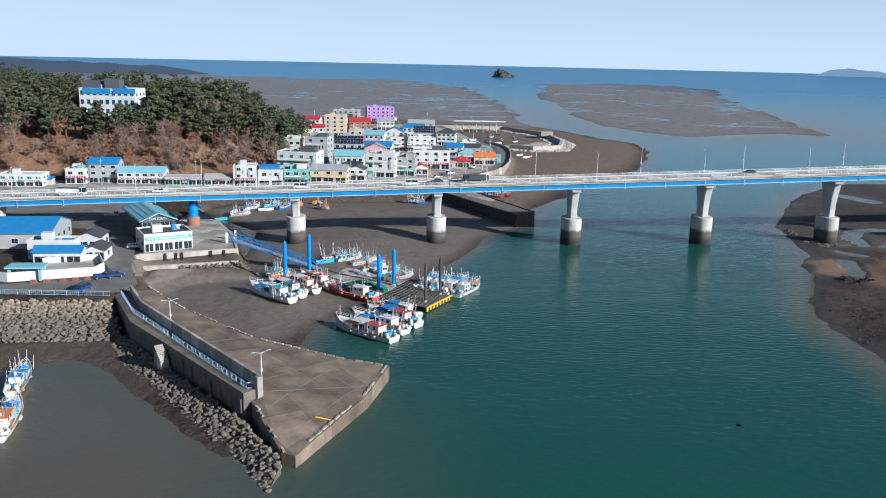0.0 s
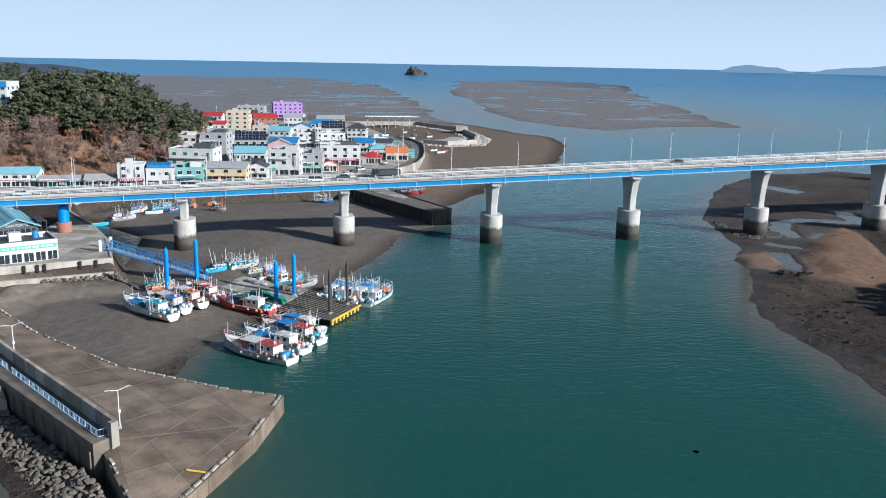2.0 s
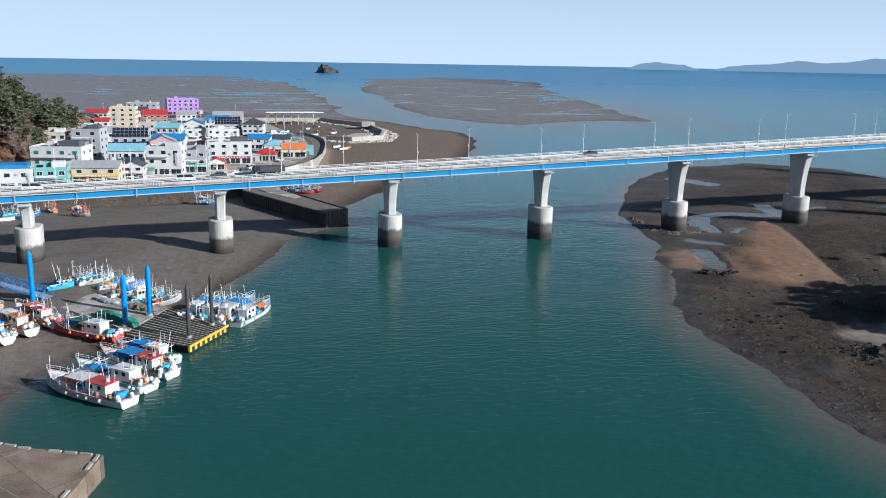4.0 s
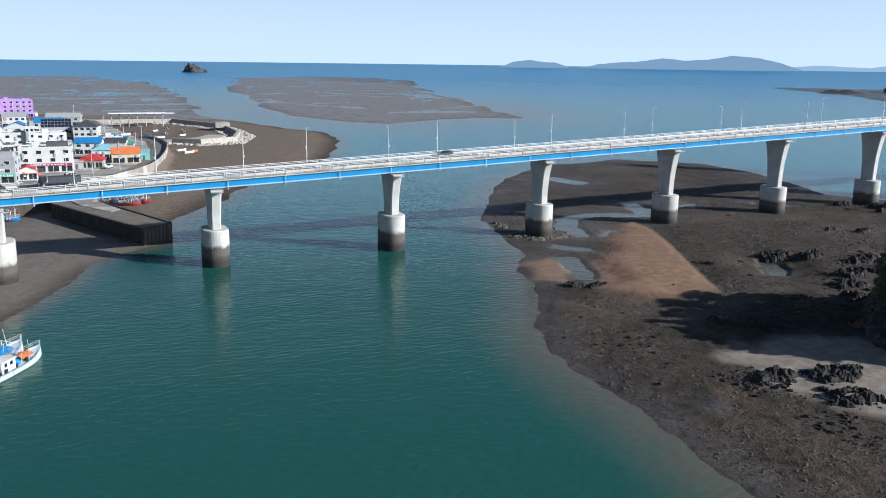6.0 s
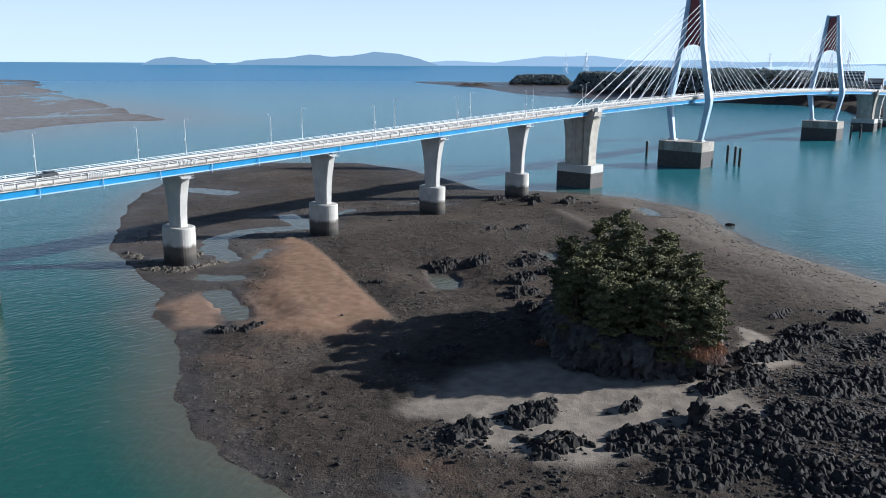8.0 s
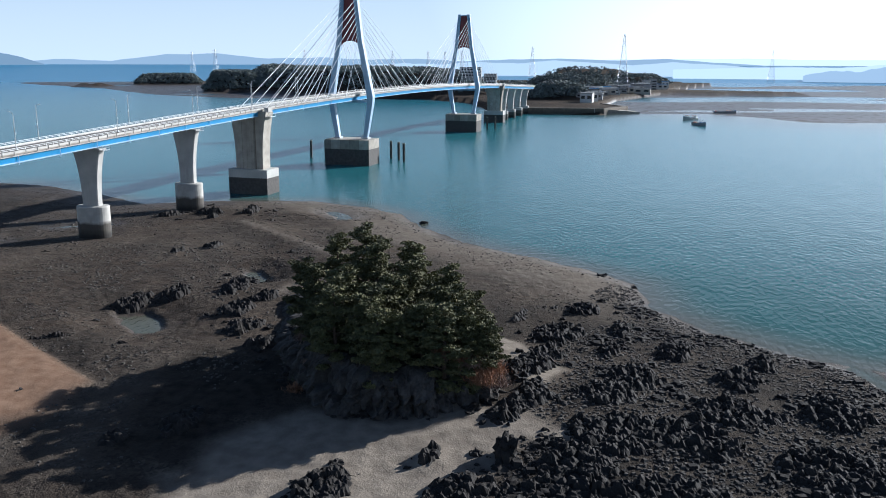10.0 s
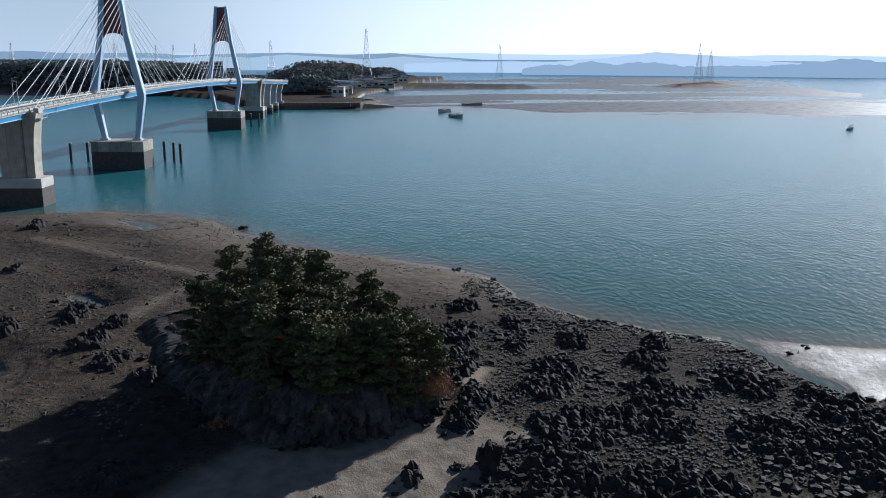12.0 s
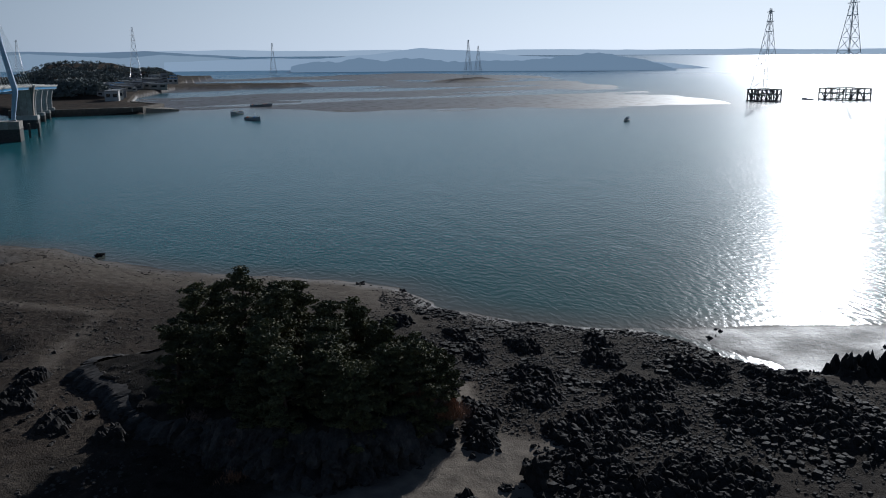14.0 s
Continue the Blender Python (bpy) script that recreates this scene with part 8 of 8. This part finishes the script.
scatter_rocks(40, [(z[0], z[1], z[2] * 0.8, z[3] * 0.8) for z in REEFS if z[1] < -120 and z[0] < 200], (0.3, 0.9), 1, "jagged black reef rock on pale sand", "reef rocks")
scatter_rocks(60, [(z[0], z[1], z[2] * 0.9, z[3] * 0.9) for z in REEFS if z[1] < -140 and z[0] > 196], (0.4, 1.1), 2, "jagged black reef rock", "reef rocks")
scatter_rocks(30, [(z[0], z[1], z[2], z[3]) for z in REEFS if -104 < z[1] < -50 and z[0] > 200], (0.35, 0.9), 3, "jagged dark rock beside the knoll", "reef rocks")
scatter_rocks(26, [(338, 0, 4, 4), (344, -13, 4, 5), (350, -4, 6, 5), (352, -26, 6, 3)], (0.5, 1.3), 4, "jagged dark rock near the bridge pier", "reef rocks")
scatter_rocks(40, [(160, -99, 4, 4), (153, -98, 4, 6), (168, -72, 6, 6), (158, -110, 6, 7), (152, -126, 4, 8)], (0.2, 0.55), 5, "small dark stone on the gravel", "small rocks")
scatter_rocks(30, [(274, -165, 7, 2), (257, -181, 4, 5), (292, -158, 5, 2), (300, -152, 5, 4)], (0.3, 0.8), 8, "dark rock on the shore line", "small rocks")
scatter_rocks(34, [(203, -118, 2, 3), (198, -128, 1.5, 4), (204, -143, 4, 2), (212, -109, 4, 2), (224, -101, 5, 2)], (0.5, 1.3), 9, "grey boulder at the foot of the knoll", "reef rocks")
for x, y, s in ((265.7, -64.8, 0.9), (353, -85.7, 1.3), (292, -68.5, 0.9), (213, -212, 1.3)):
    ob = new("rock", REEF[int(x) % 8])
    ob.matrix_world = Matrix.LocRotScale((x, y, max(0, height_at(x, y)) + 0.2), Euler((0.2, 0.1, x)), (s, s, s))
    tagged(ob, "lone boulder on the tidal bar", "rock", "small rocks")


def stones(name, label, area, n, lo, hi, seed, mat, test=None, raw=None):
    """Many loose stones in one mesh."""
    r = np.random.RandomState(seed)
    X, Y = r.uniform(area[0], area[1], (1, n)), r.uniform(area[2], area[3], (1, n))
    Z = heights(X, Y)
    ok = (Z[0] > 0.15) & (Z[0] < 6.2)
    if test is not None:
        ok &= test(X, Y, Z)[0]
    base = np.array([(-1, -1, -0.4), (1, -0.8, -0.4), (0.9, 1, -0.4), (-0.8, 0.9, -0.4), (-0.55, -0.5, 0.55), (0.6, -0.45, 0.45), (0.5, 0.6, 0.6), (-0.5, 0.5, 0.5)])
    fs = np.array([(0, 1, 5, 4), (1, 2, 6, 5), (2, 3, 7, 6), (3, 0, 4, 7), (4, 5, 6, 7)])
    P = np.stack([X[0], Y[0], Z[0]], 1)[ok]
    m = len(P)
    s = (lo + (hi - lo) * r.rand(m) ** 2.5)
    a = r.rand(m) * 6.28
    v = base[None] * s[:, None, None] * (0.75 + 0.5 * r.rand(m, 8, 3))
    c, sn = np.cos(a)[:, None], np.sin(a)[:, None]
    v = np.stack([v[..., 0] * c - v[..., 1] * sn, v[..., 0] * sn + v[..., 1] * c, v[..., 2]], -1) + P[:, None, :]
    f = (fs[None] + 8 * np.arange(m)[:, None, None]).reshape(-1, 4)
    tagged(new(name, mesh_of(name, v.reshape(-1, 3), f, mat)), label, kind="stuff")


GRAVEL = material("dark_gravel", (0.105, 0.094, 0.083), 0.85, vary=0.55, size=1.0, fine=6, bump=0.2, spec=0.08)
SOFT = lambda X, Y: np.maximum(np.maximum(inside(HUMP, X, Y), inside(PALE_SAND, X, Y)), np.maximum(inside(LOW_SAND, X, Y), inside(SAND_TONGUE, X, Y)))
stones("gravel", "dark loose gravel on the tidal bar", (136, 385, -260, 135), 60000, 0.06, 0.30, 21, GRAVEL, lambda X, Y, Z: (inside(BAR, X, Y) > 1) & (fractal(X, Y, 18, 401) * 4 + fractal(X, Y, 5, 411) * 2 > -0.3) & (SOFT(X, Y) < 0.5))
stones("reef_stones", "broken dark stones of the reef", (188, 300, -215, -130), 34000, 0.07, 0.42, 22, GRAVEL, lambda X, Y, Z: (inside(BAR, X, Y) > 0.5) & (fractal(X, Y, 14, 403) > -0.2 + 1.1 * smooth(-158, -132, Y)) & (SOFT(X, Y) < -0.5))
stones("reef_stones", "jagged black boulders between the reefs", (176, 300, -215, -134), 9000, 0.22, 1.0, 25, ROCK, lambda X, Y, Z: (inside(BAR, X, Y) > 1.5) & (fractal(X, Y, 9, 407) > 0.03 + 0.8 * smooth(-160, -136, Y) * smooth(235, 262, X)) & (SOFT(X, Y) < -0.8) & (inside(KNOLL, X, Y) < -1))
stones("reef_stones", "broken black stones beside the sand", (158, 200, -190, -120), 5200, 0.10, 0.5, 23, ROCK, lambda X, Y, Z: (inside(BAR, X, Y) > 2) & (fractal(X, Y, 9, 405) > 0.0) & (inside(PALE_SAND, X, Y) < 1))
stones("reef_stones", "broken dark stones on the upper bar", (205, 350, -100, 60), 18000, 0.08, 0.42, 24, GRAVEL, lambda X, Y, Z: (inside(BAR, X, Y) > 2) & (fractal(X, Y, 16, 409) > 0.02) & (SOFT(X, Y) < -0.5))
stones("rubble", "rubble stones of the breakwater", (100, 200, 285, 485), 9000, 0.5, 1.6, 25, RUBBLE, lambda X, Y, Z: (inside([(104, 490), (168, 486), (197, 412), (194, 340), (176, 295), (148, 284), (128, 305), (150, 304), (168, 312), (176, 345), (178, 410), (156, 466), (104, 468)], X, Y) > 0))

# ---- riprap slopes ----
rip_mesh = [rock_mesh(40 + k, 1, 0.6, 0.75) for k in range(6)]
for me in rip_mesh:
    me.materials.append(RIPRAP)


def riprap(name, label, a0, a1, z_top, b0, b1, z_low, size, seed, top=90):
    """A stone slope between its crest line a0-a1 and its foot b0-b1."""
    r = random.Random(seed)
    th = thing(name, label=label, category="riprap")
    a0, a1, b0, b1 = map(Vector, (a0, a1, b0, b1))
    nu, nv = max(2, int((a1 - a0).length / (size * 1.55))), max(2, int(math.hypot((b0 - a0).length, z_top - z_low) / (size * 1.35)))
    bm = slab_mesh([(a0.x, a0.y, z_top - 0.4), (a1.x, a1.y, z_top - 0.4), (b1.x, b1.y, z_low - 0.5), (b0.x, b0.y, z_low - 0.5)], -3)
    part("core", bm, RIPRAP, th)
    cells = [(i, j) for i in range(nu) for j in range(nv)]
    r.shuffle(cells)
    rest = [[], []]
    for n, (i, j) in enumerate(cells):
        u, v = (i + r.uniform(-0.15, 1.15)) / nu, (j + r.uniform(0.0, 1.0)) / nv
        p = a0.lerp(a1, u).lerp(b0.lerp(b1, u), v)
        zz = z_top + (z_low - z_top) * v - 0.15
        s = size * r.uniform(0.65, 1.3)
        m = Matrix.LocRotScale((p.x, p.y, zz), Euler((r.uniform(-0.5, 0.5), r.uniform(-0.5, 0.5), r.uniform(0, 6.28))), (s, s * r.uniform(0.7, 1.1), s * 0.9))
        me = rip_mesh[r.randrange(6)]
        if n < top:
            ob = new("stone", me)
            ob.parent, ob.matrix_local = th, m
        else:
            base = len(rest[0])
            rest[0] += [tuple(m @ w.co) for w in me.vertices]
            rest[1] += [[i_ + base for i_ in f.vertices] for f in me.polygons]
    if rest[0]:
        ob = new("riprap_rest", mesh_of("riprap_rest", rest[0], rest[1], RIPRAP))
        ob.parent = th
        tagged(ob, kind="stuff")


riprap("stone_slope", "stone armour slope under the sea railing", (-120, -90.5), (-40, -92.5), 6.2, (-120, -110), (-33, -109), 1.4, 0.72, 31)
riprap("stone_slope", "wet stone toe along the sea wall", (-33, -108), (-1.0, -157), 2.4, (-36.5, -112), (-5, -161), 0.2, 0.6, 32)
riprap("stone_slope", "wet stone toe at the jetty's corner", (-1.5, -155), (7.0, -173), 2.2, (-5, -161), (5, -180), -0.6, 0.65, 33)
riprap("stone_slope", "small stone slope below the quay", (-33, -43.5), (-15.2, -39), 3.2, (-30, -48), (-10, -46), 1.2, 0.5, 34)



# ---- power pylons, piles and distance ----
def lattice_tower(x, y, z, height, base, arms, label, stage=0.0):
    t = thing("power_pylon", Matrix.Translation((x, y, z)), label, "pylon", "power pylons")
    bm = bmesh.new()
    n = 8
    lv = [(height * k / n, base * (1 - k / n) ** 1.15 * 0.5 + 0.7) for k in range(n + 1)]
    th = max(0.16, height * 0.0028)
    for (z0, r0), (z1, r1) in zip(lv, lv[1:]):
        c0, c1 = [(-r0, -r0), (r0, -r0), (r0, r0), (-r0, r0)], [(-r1, -r1), (r1, -r1), (r1, r1), (-r1, r1)]
        for i in range(4):
            j = (i + 1) % 4
            tube(bm, (*c0[i], z0), (*c1[i], z1), th, seg=4)
            tube(bm, (*c0[i], z0), (*c1[j], z1), th * 0.6, seg=3)
            tube(bm, (*c0[j], z0), (*c1[i], z1), th * 0.6, seg=3)
            tube(bm, (*c1[i], z1), (*c1[j], z1), th * 0.6, seg=3)
    part("lattice", bm, GREY_STEEL, t)
    for u in arms:
        part("cross_arm", tubed((-height * 0.12, height * 0.04, height * u), (height * 0.12, -height * 0.04, height * u), th * 1.4, seg=4), GREY_STEEL, t)
    if stage:
        half, high = base * stage, 12.5
        spots = [(a * half, b * half) for a in (-1, -0.5, 0, 0.5, 1) for b in (-1, -0.5, 0, 0.5, 1) if max(abs(a), abs(b)) == 1]
        for a, b in spots:
            part("jacket_leg", tubed((a, b, -16), (a, b, 0), 0.75, seg=6), SHEET, t)
        for zz in (-high, -high * 0.45, -0.4):
            for sgn in (-1, 1):
                part("jacket_beam", boxed(-half - 0.8, half + 0.8, sgn * half - 0.6, sgn * half + 0.6, zz - 0.6, zz + 0.6), SHEET, t)
                part("jacket_beam", boxed(sgn * half - 0.6, sgn * half + 0.6, -half - 0.8, half + 0.8, zz - 0.6, zz + 0.6), SHEET, t)
        for sgn in (-1, 1):
            for k in range(4):
                a, b = -half + half * k / 2, -half + half * (k + 1) / 2
                part("jacket_brace", tubed((a, sgn * half, -high if k % 2 else 0), (b, sgn * half, 0 if k % 2 else -high), 0.45, seg=5), SHEET, t)
                part("jacket_brace", tubed((sgn * half, a, -high if k % 2 else 0), (sgn * half, b, 0 if k % 2 else -high), 0.45, seg=5), SHEET, t)
    return t


lattice_tower(1383, -59, 20, 70, 14, (0.75, 0.85, 0.95), "tall grey steel power pylon on the far shore")
lattice_tower(1720, 140, 22, 56, 12, (0.75, 0.85, 0.95), "grey steel power pylon on the far shore")
lattice_tower(1760, -290, 10, 62, 12, (0.75, 0.85, 0.95), "grey steel power pylon on the far shore")
lattice_tower(1640, -638, 5, 70, 13, (0.72, 0.84, 0.96), "grey steel power pylon on a small islet")
lattice_tower(1683, -673, 5, 60, 13, (0.72, 0.84, 0.96), "grey steel power pylon on a small islet")
lattice_tower(905, -732, 13, 86, 20, (0.72, 0.84, 0.96), "tall grey power pylon on a sea platform", 0.62)
lattice_tower(892, -829, 13, 110, 26, (0.72, 0.84, 0.96), "tall grey power pylon on a sea platform", 0.72)
for k, (x, y, h) in enumerate(((1900, 700, 60), (2100, 560, 60), (2250, 470, 60), (1980, 430, 58), (1800, 300, 58), (1850, 900, 60), (2300, 1250, 60))):
    lattice_tower(x, y, 15, h, 12, (0.75, 0.85, 0.95), "far grey steel power pylon")
for x, y in ((517, 32), (520.5, 25), (526.5, -11), (522, -17), (516, -22), (735, 9), (735, 1), (736, -13.5), (741, -18.6)):
    p = thing("dolphin_pile", Matrix.Translation((x, y, 0)), "dark steel pile standing in the water", "pile", "piles by the pylons")
    part("shaft", tubed((0, 0, -5), (0, 0, 9.4), 0.7, seg=12), SHEET, p)
    part("cap", tubed((0, 0, 9.4), (0, 0, 9.7), 0.78, seg=12), CONCRETE, p)

rng = random.Random(15)
FARW = [("white", "pale"), ("grey", "pale"), ("white", "blue"), ("beige", "grey"), ("grey", "dark")]
for k in range(72):
    x, y = (rng.uniform(1080, 1330), rng.uniform(-55, -15)) if k < 14 else (rng.uniform(1310, 1680), rng.uniform(-112, -10))
    zz = height_at(x, y)
    if zz < 5.0 or zz > 14:
        continue
    w, r = rng.choice(FARW)
    ww = rng.uniform(10, 24)
    b = thing("far_house", Matrix.Translation((x, y, zz)) @ Matrix.Rotation(rng.uniform(-0.4, 0.4) - 1.3, 4, "Z"), "small far house on the opposite shore", "building", "far shore houses")
    h = rng.uniform(4, 11)
    part("wall", boxed(-ww / 2, ww / 2, 0, 10, -1, h), WALLS[w], b)
    part("roof", boxed(-ww / 2 - 0.4, ww / 2 + 0.4, -0.4, 10.4, h, h + 0.8), ROOFS[r], b)
    for c in range(2):
        block("window", GLASS, b, -ww / 2 + ww * (c + 0.2) / 2, -ww / 2 + ww * (c + 0.8) / 2, -0.08, 0.02, h * 0.4, h * 0.75)
for x, y, zz, h, w in ((1270, 142, 30, 12, 30), (1290, 118, 22, 11, 18), (1250, 108, 16, 10, 14), (1560, -95, 5, 19, 9), (1470, -80, 5, 11, 30)):
    b = thing("far_apartment", Matrix.Translation((x, y, zz)) @ Matrix.Rotation(-1.4, 4, "Z"), "far pale apartment block on the opposite shore", "building", "far shore houses")
    part("wall", boxed(-w / 2, w / 2, 0, 14, -6, h), WALLS["grey"], b)
    part("roof", boxed(-w / 2, w / 2, 0, 14, h, h + 1), ROOFS["dark"], b)
    for f in range(int(h / 4)):
        block("window_band", GLASS, b, -w / 2 + 1, w / 2 - 1, -0.1, 0.02, f * 4 + 1.2, f * 4 + 2.8)
far_quay = thing("far_quay", label="dark stone quay on the opposite shore", category="quay")
part("wall", wall_along([(950, 34), (946, -20), (956, -78), (1004, -96), (1060, -66)], 5, -3, 6.2), JETTY_WALL, far_quay)
part("slipway", slab_mesh([(952, -70, 6), (962, -62, 6.2), (1000, -100, 2.5), (985, -112, 1.5)], -3), CONCRETE, far_quay)


# Flat emission that paints distance haze into the far hills.
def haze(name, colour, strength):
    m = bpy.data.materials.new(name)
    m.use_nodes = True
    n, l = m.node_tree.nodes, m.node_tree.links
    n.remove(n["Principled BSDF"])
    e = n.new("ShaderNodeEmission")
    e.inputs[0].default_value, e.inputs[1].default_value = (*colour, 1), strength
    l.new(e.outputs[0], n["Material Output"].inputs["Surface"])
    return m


def ridge(name, label, dist, az0, az1, tops, base, mat, seed):
    """A far ridge: bearings in degrees, heights in degrees over the horizon at even steps."""
    bm = bmesh.new()
    n = (len(tops) - 1) * 10
    r = np.random.RandomState(seed)
    wob = np.convolve(r.normal(size=n + 9), np.ones(3) / 3, "same") * (0.06 if mat is HEAD_HAZE else 0.05 if mat is GREY_HAZE else 0.02)
    rows = []
    for k in range(n + 1):
        u = k / n
        a = radians(az0 + (az1 - az0) * u)
        t = float(np.interp(u * (len(tops) - 1), range(len(tops)), tops)) + wob[k] * (0 < k < n)
        d2 = dist + 160
        rows.append([(90 + dist * math.sin(a), -180 + dist * math.cos(a), base), (90 + dist * math.sin(a), -180 + dist * math.cos(a), 53 + dist * math.tan(radians(t)) - 4),
                     (90 + (dist + 60) * math.sin(a), -180 + (dist + 60) * math.cos(a), 53 + (dist + 60) * math.tan(radians(t))), (90 + d2 * math.sin(a), -180 + d2 * math.cos(a), base)])
    loft(bm, rows)
    tagged(part(name, bm, mat), label, kind="structure")


BLUE_HAZE, PALE_HAZE, GREY_HAZE = haze("hazed_blue_hills", (0.19, 0.27, 0.34), 1.0), haze("hazed_pale_hills", (0.28, 0.37, 0.45), 1.0), haze("hazed_grey_blue_hills", (0.33, 0.43, 0.52), 1.0)
SUN_HAZE, HEAD_HAZE = haze("hazed_sunward_hills", (0.55, 0.66, 0.75), 1.0), haze("hazed_headland", (0.075, 0.095, 0.125), 1.0)
ridge("backdrop", "far islands in painted pale blue haze", 4500, 29.6, 34.3, [-0.36, 0.02, 0.13, 0.03, -0.03, -0.36], 0, BLUE_HAZE, 1)
ridge("backdrop", "far mountain island in painted pale blue haze", 4520, 34.6, 48.6, [-0.38, -0.1, 0.06, 0.13, 0.34, 0.2, 0.3, 0.54, 0.45, 0.15, -0.3], 0, BLUE_HAZE, 2)
ridge("backdrop", "far hills washed pale by painted haze", 4640, 46, 97, [-0.3, 0.0, -0.1, 0.3, 0.38, 0.05, 0.15, 0.0, 0.08, -0.05, 0.05, 0.12, 0.0, 0.12, -0.1, -0.3, -0.4], 0, PALE_HAZE, 3)
# bright hills whose painted haze also hides the dark far sea
ridge("backdrop", "far hills washed pale by painted haze", 2660, 88, 124, [-0.55, -0.45, -0.42, -0.38, -0.15, 0.26, 0.05, -0.3, -0.4, -0.45, -0.8, -1.2], -3, SUN_HAZE, 4)
ridge("backdrop", "low hills behind the far town in painted pale haze", 2900, 63, 98, [-1.1, -0.6, -0.35, -0.2, -0.3, -0.1, -0.2, 0.0, -0.15, -0.3, -0.1, -0.25, -0.4, -0.35, -0.5], -3, haze("hazed_pale_grey_hills", (0.47, 0.57, 0.64), 1.0), 9)
ridge("backdrop", "wooded hills across the flats in painted grey blue haze", 2420, 95.7, 121.1, [-0.9, -0.55, -0.62, -0.33, -0.6, -0.38, -0.47, -0.62, -0.64, -0.55, -0.6, -0.48, -0.31, -0.08, -0.25, -0.42, -0.75, -1.25], -3, GREY_HAZE, 5)
ridge("backdrop", "wooded hills across the flats in painted grey blue haze", 2600, 133, 150, [-1.2, -0.6, -0.2, -0.1, -0.3, -0.6], -3, GREY_HAZE, 6)
ridge("backdrop", "dark wooded headland beyond the flats with painted haze", 2750, -44, -9.4, [0.05, -0.05, -0.1, -0.16, -0.12, -0.25, -0.4, -0.55, -1.2], -3, HEAD_HAZE, 7)
# added glowing haze band that covers the sea's far edge
ridge("backdrop", "added band of painted pale haze over the far water", 4760, 60, 152, [-0.5, -0.1, -0.02, 0.05, 0.0, 0.1, 0.14, 0.06, 0.12, 0.04, 0.1, 0.03, 0.08, 0.02, 0.06, 0.0, -0.02, 0.04], 0, haze("bright_haze_band", (0.66, 0.76, 0.83), 1.0), 8)
isle = thing("rocky_islet", label="small bare rocky islet far out on the flats", category="islet")
for k, (x, y, w, h) in enumerate(((590, 2880, 26, 26), (612, 2885, 24, 22), (634, 2890, 16, 12), (572, 2876, 12, 9))):
    ob = new("crag", rock_mesh(70 + k, 3, 0.6, 1.0))
    ob.data.materials.append(CLIFF)
    ob.parent, ob.matrix_local = isle, Matrix.LocRotScale((x, y, 2), None, (w, w, h))
